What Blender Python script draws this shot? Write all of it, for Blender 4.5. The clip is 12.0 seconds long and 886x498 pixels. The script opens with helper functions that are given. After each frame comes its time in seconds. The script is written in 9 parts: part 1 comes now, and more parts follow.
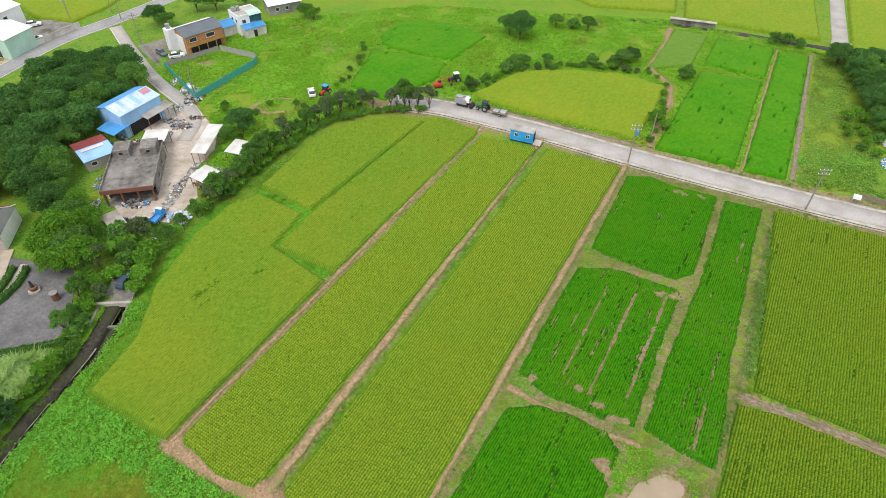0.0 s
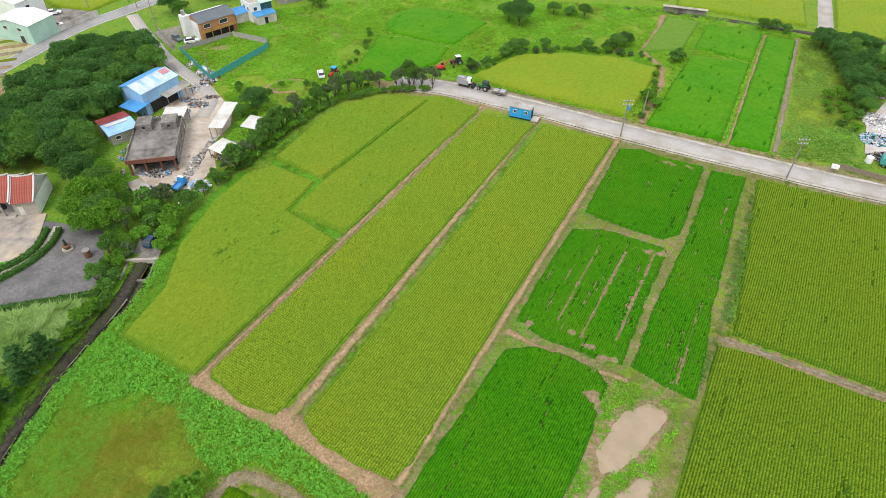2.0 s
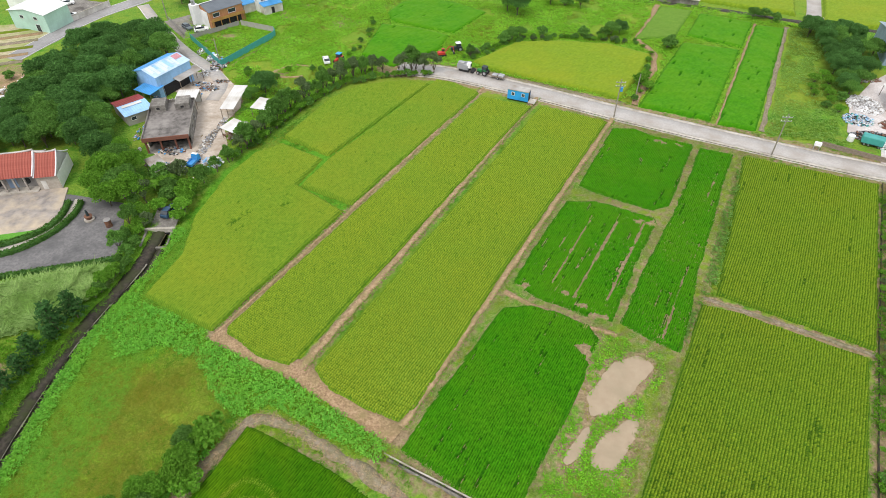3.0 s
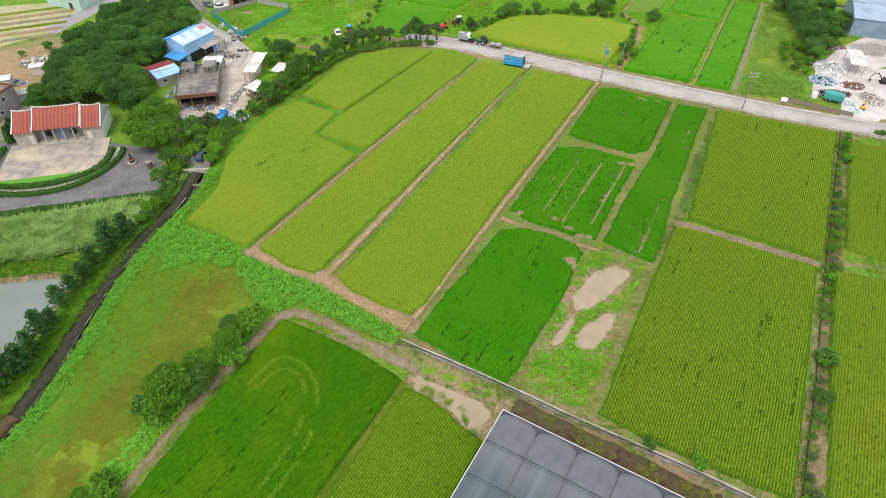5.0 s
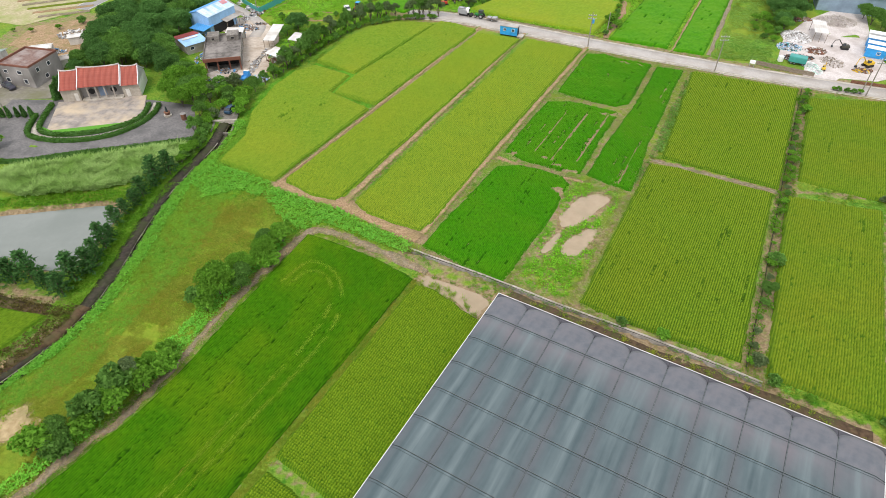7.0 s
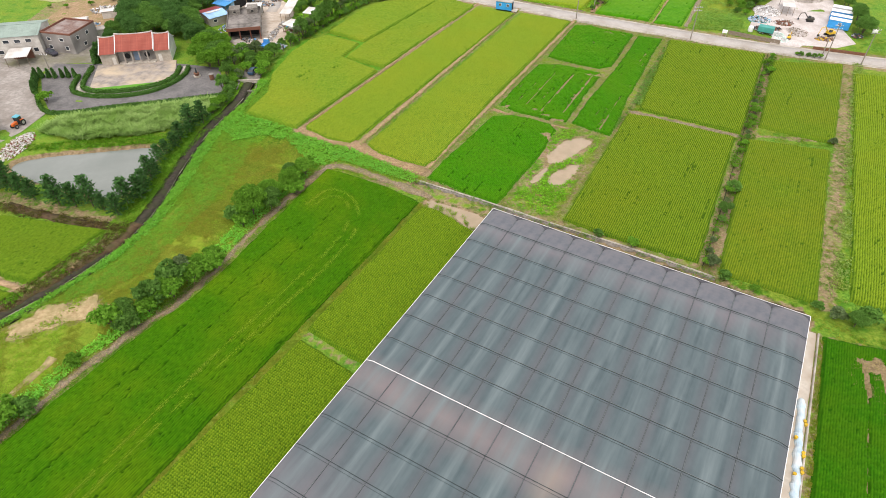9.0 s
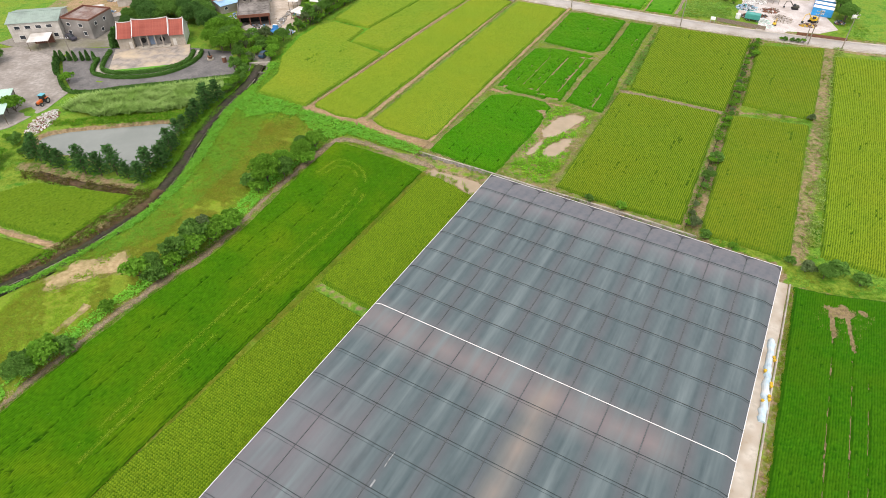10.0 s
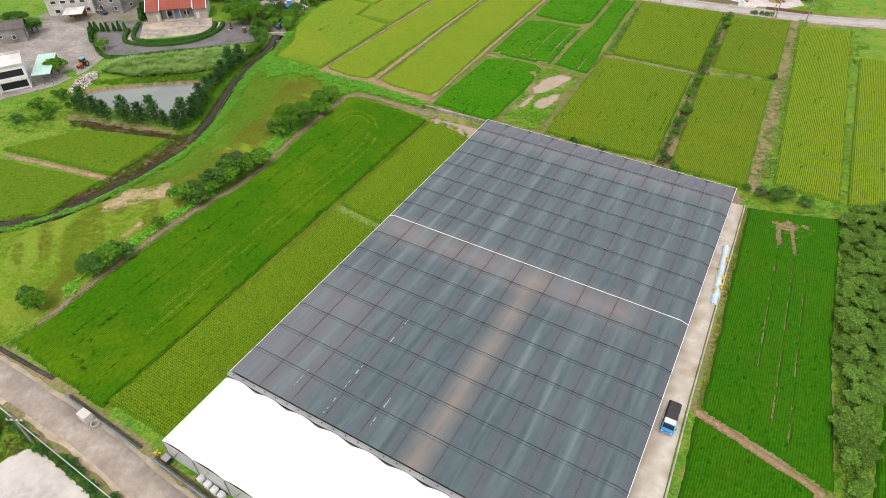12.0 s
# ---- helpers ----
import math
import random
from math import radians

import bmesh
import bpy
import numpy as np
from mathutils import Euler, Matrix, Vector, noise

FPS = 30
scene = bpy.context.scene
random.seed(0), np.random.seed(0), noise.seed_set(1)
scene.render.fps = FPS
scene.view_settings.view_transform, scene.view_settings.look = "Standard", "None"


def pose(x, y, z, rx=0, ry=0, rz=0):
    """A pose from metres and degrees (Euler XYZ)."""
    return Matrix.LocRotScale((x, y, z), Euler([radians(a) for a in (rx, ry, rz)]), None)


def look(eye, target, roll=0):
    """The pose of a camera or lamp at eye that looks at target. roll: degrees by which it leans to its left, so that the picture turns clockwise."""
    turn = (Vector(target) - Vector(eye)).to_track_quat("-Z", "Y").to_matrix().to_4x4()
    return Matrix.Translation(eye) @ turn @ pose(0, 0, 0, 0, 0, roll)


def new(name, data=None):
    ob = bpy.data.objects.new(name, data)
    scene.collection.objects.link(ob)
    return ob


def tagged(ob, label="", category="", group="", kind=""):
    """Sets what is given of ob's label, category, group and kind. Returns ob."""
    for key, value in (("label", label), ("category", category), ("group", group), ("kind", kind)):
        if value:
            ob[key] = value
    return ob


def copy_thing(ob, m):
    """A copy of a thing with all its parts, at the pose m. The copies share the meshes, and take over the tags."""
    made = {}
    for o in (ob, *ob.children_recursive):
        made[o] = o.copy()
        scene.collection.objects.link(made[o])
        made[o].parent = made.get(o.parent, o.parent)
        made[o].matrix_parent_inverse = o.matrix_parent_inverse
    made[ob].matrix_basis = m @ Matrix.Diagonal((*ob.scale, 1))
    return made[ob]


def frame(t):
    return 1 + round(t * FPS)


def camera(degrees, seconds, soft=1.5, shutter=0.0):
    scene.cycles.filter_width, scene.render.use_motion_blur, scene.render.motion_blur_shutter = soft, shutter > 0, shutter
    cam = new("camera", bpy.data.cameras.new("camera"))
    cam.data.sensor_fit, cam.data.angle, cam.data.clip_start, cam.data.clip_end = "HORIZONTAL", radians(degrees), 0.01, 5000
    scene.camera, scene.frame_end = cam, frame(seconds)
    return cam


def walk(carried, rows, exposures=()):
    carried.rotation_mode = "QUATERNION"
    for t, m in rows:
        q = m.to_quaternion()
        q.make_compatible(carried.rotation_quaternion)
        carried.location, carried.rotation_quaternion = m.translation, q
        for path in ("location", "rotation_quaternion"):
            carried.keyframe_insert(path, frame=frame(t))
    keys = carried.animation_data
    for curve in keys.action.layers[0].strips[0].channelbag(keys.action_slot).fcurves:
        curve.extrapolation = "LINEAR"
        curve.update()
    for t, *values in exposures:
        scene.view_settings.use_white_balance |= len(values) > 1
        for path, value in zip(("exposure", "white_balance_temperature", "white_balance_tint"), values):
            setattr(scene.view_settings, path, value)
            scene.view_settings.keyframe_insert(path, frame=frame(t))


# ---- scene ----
cam = camera(72, 12.0, soft=0.8)
PATH = [
    (0, (-0.312, -19.718, 75.146), (-3.008, 24.405, 34.576), 0.50),
    (0.5, (-0.513, -21.425, 75.104), (-3.229, 22.743, 34.585), 0.47),
    (1, (-0.455, -23.811, 75.101), (-3.203, 20.379, 34.607), 0.43),
    (1.5, (-0.264, -26.867, 75.109), (-3.049, 17.333, 34.630), 0.39),
    (2, (-0.030, -30.509, 75.110), (-2.848, 13.698, 34.641), 0.34),
    (2.5, (0.194, -34.627, 75.092), (-2.650, 9.592, 34.636), 0.29),
    (3, (0.379, -39.107, 75.047), (-2.481, 5.130, 34.612), 0.24),
    (3.5, (0.515, -43.853, 74.973), (-2.349, 0.412, 34.570), 0.20),
    (4, (0.605, -48.793, 74.871), (-2.252, -4.489, 34.511), 0.15),
    (4.5, (0.662, -53.874, 74.748), (-2.177, -9.521, 34.440), 0.11),
    (5, (0.702, -59.067, 74.611), (-2.110, -14.656, 34.363), 0.07),
    (5.5, (0.743, -64.351, 74.467), (-2.038, -19.878, 34.287), 0.03),
    (6, (0.800, -69.717, 74.328), (-1.947, -25.179, 34.218), 0.00),
    (6.5, (0.883, -75.154, 74.203), (-1.829, -30.552, 34.162), -0.02),
    (7, (0.998, -80.654, 74.100), (-1.683, -35.990, 34.126), -0.04),
    (7.5, (1.143, -86.203, 74.028), (-1.510, -41.484, 34.113), -0.05),
    (8, (1.311, -91.785, 73.991), (-1.321, -47.021, 34.126), -0.06),
    (8.5, (1.490, -97.387, 73.990), (-1.126, -52.586, 34.165), -0.06),
    (9, (1.661, -102.998, 74.023), (-0.943, -58.170, 34.227), -0.06),
    (9.5, (1.806, -108.612, 74.082), (-0.785, -63.767, 34.306), -0.05),
    (10, (1.909, -114.235, 74.156), (-0.666, -69.377, 34.393), -0.03),
    (10.5, (1.956, -119.872, 74.223), (-0.589, -75.001, 34.472), -0.01),
    (11, (1.945, -125.523, 74.258), (-0.548, -80.634, 34.524), 0.02),
    (11.5, (1.886, -131.164, 74.225), (-0.517, -86.240, 34.525), 0.05),
    (12, (1.812, -136.708, 74.081), (-0.449, -91.722, 34.444), 0.08),
]
walk(cam, [(t, look(eye, target, roll)) for t, eye, target, roll in PATH],
     [(0.0, 0.48, 6550, 12), (3.0, 0.52, 6550, 12), (7.0, 0.56, 6650, 13), (9.0, 0.62, 6950, 16), (11.0, 0.56, 6950, 16), (12.0, 0.44, 6800, 15)])

# ---- sky and light: a bright overcast summer day ----
world = bpy.data.worlds.new("overcast_sky")
scene.world = world
world.use_nodes = True
wn, wl = world.node_tree.nodes, world.node_tree.links
sky = wn.new("ShaderNodeTexSky")
sky.sky_type = "NISHITA"
sky.sun_disc = False
sky.sun_elevation = radians(58)
sky.sun_rotation = radians(200)
sky.air_density, sky.dust_density, sky.ozone_density = 1.0, 4.0, 1.0
cloud = wn.new("ShaderNodeMix")
cloud.data_type = "RGBA"
cloud.inputs["Factor"].default_value = 0.75
cloud.inputs["B"].default_value = (9.0, 9.3, 9.6, 1)
wl.new(sky.outputs["Color"], cloud.inputs["A"])
wl.new(cloud.outputs["Result"], wn["Background"].inputs["Color"])
wn["Background"].inputs["Strength"].default_value = 0.1
sun = new("sun", bpy.data.lights.new("sun", "SUN"))
sun.data.energy, sun.data.angle, sun.data.color = 1.2, radians(24), (1.0, 0.96, 0.9)
sun.matrix_world = look((0, 0, 0), (0.18, 0.5, -0.85))
scene.view_settings.exposure = 0.62

# ---- materials ----
MATS = {}


def material(name, a, b, c=None, scale=1.0, coarse=0.1, rough=0.8, bump=0.3, metal=0.0, spec=0.3, island=0.0, wave=None, blend=(0.35, 0.65)):
    """Colour a and b mixed by a fine noise, c laid over it by a coarse one; fine relief by the bump."""
    if name in MATS:
        return MATS[name]
    m = MATS[name] = bpy.data.materials.new(name)
    m.use_nodes = True
    n, l = m.node_tree.nodes, m.node_tree.links
    p = n["Principled BSDF"]
    co = n.new("ShaderNodeTexCoord")

    def noise_of(s, detail=4.0, r=0.6):
        t = n.new("ShaderNodeTexNoise")
        t.inputs["Scale"].default_value, t.inputs["Detail"].default_value, t.inputs["Roughness"].default_value = s, detail, r
        l.new(co.outputs["Object"], t.inputs["Vector"])
        return t

    def ramp(src, lo, hi):
        r = n.new("ShaderNodeMapRange")
        r.inputs["From Min"].default_value, r.inputs["From Max"].default_value = lo, hi
        l.new(src, r.inputs["Value"])
        return r.outputs["Result"]

    def mix(fac, x, y):
        k = n.new("ShaderNodeMix")
        k.data_type = "RGBA"
        l.new(fac, k.inputs["Factor"])
        for sock, v in (("A", x), ("B", y)):
            if isinstance(v, tuple):
                k.inputs[sock].default_value = (*v, 1)
            else:
                l.new(v, k.inputs[sock])
        return k.outputs["Result"]

    fine = noise_of(scale)
    col = mix(ramp(fine.outputs["Fac"], *blend), a, b)
    if c:
        big = noise_of(coarse, 5.0)
        col = mix(ramp(big.outputs["Fac"], 0.42, 0.68), col, c)
    if wave:
        w = n.new("ShaderNodeTexWave")
        w.bands_direction = wave[0]
        w.inputs["Scale"].default_value, w.inputs["Distortion"].default_value = wave[1], 0.0
        l.new(co.outputs["Object"], w.inputs["Vector"])
    if island:
        g = n.new("ShaderNodeNewGeometry")
        o = n.new("ShaderNodeObjectInfo")
        hsv = n.new("ShaderNodeHueSaturation")
        ad = n.new("ShaderNodeMath")
        ad.operation = "MULTIPLY_ADD"
        l.new(g.outputs["Random Per Island"], ad.inputs[0])
        ad.inputs[1].default_value = island
        half = n.new("ShaderNodeMath")
        half.operation = "MULTIPLY_ADD"
        l.new(o.outputs["Random"], half.inputs[0])
        half.inputs[1].default_value, half.inputs[2].default_value = island * 0.7, 1.0 - island * 0.85
        l.new(half.outputs[0], ad.inputs[2])
        l.new(ad.outputs[0], hsv.inputs["Value"])
        l.new(col, hsv.inputs["Color"])
        col = hsv.outputs["Color"]
    l.new(col, p.inputs["Base Color"])
    p.inputs["Roughness"].default_value, p.inputs["Metallic"].default_value = rough, metal
    p.inputs["Specular IOR Level"].default_value = spec
    if bump:
        bp = n.new("ShaderNodeBump")
        bp.inputs["Strength"].default_value, bp.inputs["Distance"].default_value = bump, 0.05
        l.new(w.outputs["Fac"] if wave else fine.outputs["Fac"], bp.inputs["Height"])
        l.new(bp.outputs["Normal"], p.inputs["Normal"])
    return m


def leafy(name, a, b, c, scale=3.0, coarse=0.15, island=0.5):
    """Leaves: part of the light that falls on them comes through."""
    fresh = name not in MATS
    m = material(name, a, b, c, scale, coarse, rough=0.65, bump=0.0, spec=0.06, island=island)
    if fresh:
        n, l = m.node_tree.nodes, m.node_tree.links
        p = n["Principled BSDF"]
        t, mx = n.new("ShaderNodeBsdfTranslucent"), n.new("ShaderNodeMixShader")
        l.new(p.inputs["Base Color"].links[0].from_socket, t.inputs["Color"])
        mx.inputs[0].default_value = 0.4
        l.new(p.outputs[0], mx.inputs[1])
        l.new(t.outputs[0], mx.inputs[2])
        l.new(mx.outputs[0], n["Material Output"].inputs["Surface"])
    return m


def rice(name, a, b, c, fine=5.0, coarse=0.05, low=(0.03, 0.10, 0.008)):
    """Ears and leaf tips of colours a, b and c over the greener lower leaves, mixed plant by plant; low also paints the
    shade between them.
    """
    m = material(name, a, b, c, fine, coarse, rough=0.8, bump=0.4, spec=0.03)
    n, l = m.node_tree.nodes, m.node_tree.links
    p = n["Principled BSDF"]
    tips = p.inputs["Base Color"].links[0].from_socket
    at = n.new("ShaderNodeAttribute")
    at.attribute_name = "ears_and_shade"
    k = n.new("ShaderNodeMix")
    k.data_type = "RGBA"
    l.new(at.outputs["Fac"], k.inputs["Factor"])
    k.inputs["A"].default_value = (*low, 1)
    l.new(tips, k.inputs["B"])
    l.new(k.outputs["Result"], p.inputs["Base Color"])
    tip = n.new("ShaderNodeMath")
    tip.operation = "MULTIPLY"
    tip.inputs[1].default_value = 0.25
    l.new(at.outputs["Fac"], tip.inputs[0])
    l.new(tip.outputs[0], p.inputs["Sheen Weight"])
    p.inputs["Sheen Roughness"].default_value = 0.4
    p.inputs["Sheen Tint"].default_value = (0.75, 0.85, 0.30, 1)
    return m


# low: greener lower leaves, darkened as well for the shade in the furrows
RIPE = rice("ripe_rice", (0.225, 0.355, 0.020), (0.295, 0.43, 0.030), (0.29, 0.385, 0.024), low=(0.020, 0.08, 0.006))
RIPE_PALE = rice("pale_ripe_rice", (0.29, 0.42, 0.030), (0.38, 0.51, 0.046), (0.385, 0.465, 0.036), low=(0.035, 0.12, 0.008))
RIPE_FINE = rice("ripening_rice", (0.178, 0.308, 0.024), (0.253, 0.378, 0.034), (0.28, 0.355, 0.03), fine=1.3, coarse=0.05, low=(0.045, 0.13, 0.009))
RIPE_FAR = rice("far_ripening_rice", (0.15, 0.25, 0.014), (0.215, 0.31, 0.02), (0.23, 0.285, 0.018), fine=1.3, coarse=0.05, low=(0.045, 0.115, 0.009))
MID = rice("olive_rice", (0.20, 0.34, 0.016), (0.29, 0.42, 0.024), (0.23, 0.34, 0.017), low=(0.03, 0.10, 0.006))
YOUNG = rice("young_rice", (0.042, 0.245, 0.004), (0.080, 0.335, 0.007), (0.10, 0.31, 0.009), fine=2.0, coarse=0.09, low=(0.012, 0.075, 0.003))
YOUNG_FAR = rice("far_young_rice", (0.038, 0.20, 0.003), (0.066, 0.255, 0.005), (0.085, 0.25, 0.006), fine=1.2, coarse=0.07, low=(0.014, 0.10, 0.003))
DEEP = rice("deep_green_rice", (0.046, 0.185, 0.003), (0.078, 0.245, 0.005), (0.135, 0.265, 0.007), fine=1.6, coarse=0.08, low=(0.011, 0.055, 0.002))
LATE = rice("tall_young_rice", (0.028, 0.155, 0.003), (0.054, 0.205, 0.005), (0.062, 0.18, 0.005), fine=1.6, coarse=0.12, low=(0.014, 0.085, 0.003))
CANE_LEAF = leafy("cane_leaf", (0.30, 0.50, 0.13), (0.52, 0.70, 0.27), (0.26, 0.45, 0.10), island=0.4)
LEAF = [leafy("leaf_green", (0.09, 0.22, 0.04), (0.17, 0.35, 0.07), (0.12, 0.26, 0.045)),
        leafy("leaf_bright", (0.11, 0.29, 0.025), (0.20, 0.42, 0.05), (0.14, 0.31, 0.03)),
        leafy("leaf_dark", (0.065, 0.175, 0.042), (0.125, 0.28, 0.07), (0.09, 0.21, 0.048)),
        leafy("leaf_grey", (0.11, 0.18, 0.07), (0.19, 0.27, 0.12), (0.13, 0.19, 0.065))]
NEEDLE = leafy("conifer_needle", (0.04, 0.125, 0.035), (0.095, 0.225, 0.062), (0.06, 0.165, 0.04))
WEED = leafy("weed_leaf", (0.085, 0.25, 0.014), (0.17, 0.40, 0.03), (0.14, 0.30, 0.018))
EMERALD = leafy("lush_weed_leaf", (0.155, 0.48, 0.05), (0.29, 0.66, 0.10), (0.24, 0.55, 0.06), island=0.35)
MEADOW_LEAF = leafy("meadow_leaf", (0.17, 0.34, 0.024), (0.30, 0.47, 0.045), (0.25, 0.37, 0.03), island=0.35)
STRAW_BLADE = material("straw_blade", (0.30, 0.19, 0.10), (0.50, 0.37, 0.23), (0.36, 0.30, 0.15), scale=1.5, coarse=0.4, rough=0.9, bump=0.0, island=0.5)
WEED_DRY = leafy("dry_weed", (0.22, 0.29, 0.024), (0.34, 0.36, 0.05), (0.17, 0.28, 0.022))
BARK = material("bark", (0.09, 0.07, 0.05), (0.16, 0.13, 0.10), scale=6, bump=0.6)
SOIL = material("pale_soil", (0.24, 0.155, 0.085), (0.46, 0.325, 0.20), (0.24, 0.20, 0.085), scale=1.8, coarse=0.35, rough=0.95, bump=0.8)
STRAW = material("straw_soil", (0.20, 0.125, 0.07), (0.42, 0.29, 0.175), (0.24, 0.19, 0.085), scale=3.0, coarse=0.3, rough=0.95, bump=0.8)
GREY_STRAW = material("grey_dead_straw", (0.17, 0.135, 0.095), (0.33, 0.275, 0.20), (0.15, 0.15, 0.07), scale=2.2, coarse=0.3, rough=0.95, bump=0.8)
MUD = material("wet_mud", (0.20, 0.15, 0.09), (0.30, 0.235, 0.15), (0.15, 0.15, 0.06), scale=1.2, coarse=0.25, rough=0.5, bump=0.3, spec=0.5)
WATER_MUD = material("muddy_water", (0.34, 0.26, 0.17), (0.38, 0.30, 0.20), (0.31, 0.25, 0.16), scale=0.6, coarse=0.2, rough=0.08, bump=0.02, spec=0.5)
# the ditch water's brown is darkened for the shade down in the ditch
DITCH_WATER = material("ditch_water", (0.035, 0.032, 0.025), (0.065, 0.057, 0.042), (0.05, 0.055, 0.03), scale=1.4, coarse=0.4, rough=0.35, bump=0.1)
WATER_POND = material("pond_water", (0.20, 0.225, 0.205), (0.22, 0.245, 0.225), (0.175, 0.20, 0.18), scale=0.4, coarse=0.08, rough=0.06, bump=0.03, spec=0.5)
ASPHALT = material("worn_pale_road", (0.385, 0.365, 0.345), (0.465, 0.445, 0.42), (0.34, 0.31, 0.275), scale=2.5, coarse=0.18, rough=0.9, bump=0.25)
ASPHALT_DARK = material("dark_asphalt", (0.14, 0.135, 0.135), (0.21, 0.205, 0.20), (0.10, 0.10, 0.10), scale=2.0, coarse=0.2, rough=0.85, bump=0.3)
VILLAGE_ASPHALT = material("worn_grey_asphalt", (0.29, 0.285, 0.285), (0.37, 0.365, 0.36), (0.24, 0.235, 0.23), scale=1.6, coarse=0.15, rough=0.9, bump=0.25)
CONCRETE = material("concrete", (0.42, 0.39, 0.34), (0.55, 0.52, 0.46), (0.30, 0.27, 0.22), scale=2.2, coarse=0.35, rough=0.9, bump=0.3)
CONCRETE_OLD = material("stained_concrete", (0.18, 0.17, 0.15), (0.32, 0.30, 0.27), (0.10, 0.09, 0.08), scale=1.6, coarse=0.3, rough=0.9, bump=0.4)
TRACK_MAT = material("earth_stained_track", (0.34, 0.29, 0.245), (0.43, 0.38, 0.325), (0.27, 0.225, 0.19), scale=1.2, coarse=0.25, rough=0.9, bump=0.3)
GRAVEL = material("pale_gravel", (0.50, 0.46, 0.44), (0.68, 0.64, 0.62), (0.42, 0.37, 0.34), scale=2.5, coarse=0.2, rough=0.95, bump=0.6)
YARD_EARTH = material("trodden_yard", (0.46, 0.40, 0.335), (0.60, 0.535, 0.46), (0.36, 0.29, 0.22), scale=1.2, coarse=0.22, rough=0.95, bump=0.4)
DITCH_STONE = material("ditch_lining", (0.035, 0.03, 0.025), (0.10, 0.09, 0.075), (0.03, 0.04, 0.02), scale=2.0, coarse=0.4, rough=0.9, bump=0.6)


def ground_material():
    """Grass whose lushness, dryness and bare soil follow the plan's point attributes, ragged by noise."""
    m = bpy.data.materials.new("grassy_ground")
    m.use_nodes = True
    n, l = m.node_tree.nodes, m.node_tree.links
    p = n["Principled BSDF"]
    co = n.new("ShaderNodeTexCoord")

    def nz(s, d=6.0):
        t = n.new("ShaderNodeTexNoise")
        t.inputs["Scale"].default_value, t.inputs["Detail"].default_value, t.inputs["Roughness"].default_value = s, d, 0.65
        l.new(co.outputs["Object"], t.inputs["Vector"])
        return t.outputs["Fac"]

    def rng(src, lo, hi):
        r = n.new("ShaderNodeMapRange")
        r.inputs["From Min"].default_value, r.inputs["From Max"].default_value = lo, hi
        l.new(src, r.inputs["Value"])
        return r.outputs["Result"]

    def mix(fac, x, y):
        k = n.new("ShaderNodeMix")
        k.data_type = "RGBA"
        l.new(fac, k.inputs["Factor"])
        for sock, v in (("A", x), ("B", y)):
            if isinstance(v, tuple):
                k.inputs[sock].default_value = (*v, 1)
            else:
                l.new(v, k.inputs[sock])
        return k.outputs["Result"]

    def ragged(attr, freq, soft=0.14):
        a = n.new("ShaderNodeAttribute")
        a.attribute_name = attr
        s = n.new("ShaderNodeMath")
        s.operation = "ADD"
        l.new(a.outputs["Fac"], s.inputs[0])
        l.new(nz(freq, 6.0), s.inputs[1])
        return rng(s.outputs[0], 1 - soft, 1 + soft)

    fine, broad = nz(2.2), nz(0.09)
    col = mix(rng(fine, 0.38, 0.62), (0.06, 0.17, 0.014), (0.18, 0.36, 0.04))
    col = mix(rng(broad, 0.42, 0.6), col, mix(rng(nz(1.7), 0.38, 0.62), (0.12, 0.21, 0.018), (0.24, 0.33, 0.04)))
    col = mix(rng(nz(0.35), 0.52, 0.66), col, (0.055, 0.20, 0.014))
    col = mix(rng(nz(0.21), 0.60, 0.70), col, (0.17, 0.20, 0.04))
    lush = mix(rng(nz(1.9), 0.36, 0.64), (0.05, 0.20, 0.010), (0.125, 0.335, 0.022))
    dry = mix(rng(nz(1.5), 0.34, 0.66), (0.155, 0.245, 0.016), (0.255, 0.335, 0.03))
    dry = mix(rng(nz(0.2), 0.45, 0.75), dry, mix(rng(nz(2.1), 0.3, 0.7), (0.19, 0.205, 0.022), (0.27, 0.27, 0.036)))
    soil = mix(rng(nz(1.8), 0.35, 0.65), (0.19, 0.14, 0.078), (0.36, 0.275, 0.165))
    col = mix(ragged("lush", 0.4, 0.3), col, lush)
    col = mix(ragged("dry", 0.25, 0.5), col, dry)
    col = mix(ragged("soil", 0.8), col, soil)
    l.new(col, p.inputs["Base Color"])
    p.inputs["Roughness"].default_value, p.inputs["Specular IOR Level"].default_value = 0.9, 0.1
    p.inputs["Sheen Weight"].default_value, p.inputs["Sheen Roughness"].default_value = 0.06, 0.4
    p.inputs["Sheen Tint"].default_value = (0.75, 0.85, 0.4, 1)
    bp = n.new("ShaderNodeBump")
    bp.inputs["Strength"].default_value, bp.inputs["Distance"].default_value = 0.9, 0.25
    l.new(nz(2.5), bp.inputs["Height"])
    l.new(bp.outputs["Normal"], p.inputs["Normal"])
    return m


# ---- plan of the land, in metres ----
F1 = [(-43.5, 78.1), (-32.0, 71.2), (-12.5, 106.1), (-19.6, 107.1), (-29.9, 104.2), (-36.8, 96.1), (-40.6, 85.8)]
F2 = [(-31.1, 70.8), (-35.4, 60.0), (-23.8, 54.7), (0.3, 102.1), (-6.2, 106.6), (-11.0, 108.3)]
F0 = [(-43.2, 75.3), (-33.0, 69.8), (-36.2, 60.3), (-25.3, 52.3), (-40.2, 21.2), (-54.1, 27.8), (-51.7, 37.8), (-53.3, 48.9), (-51.6, 62.1), (-48.3, 70.9)]
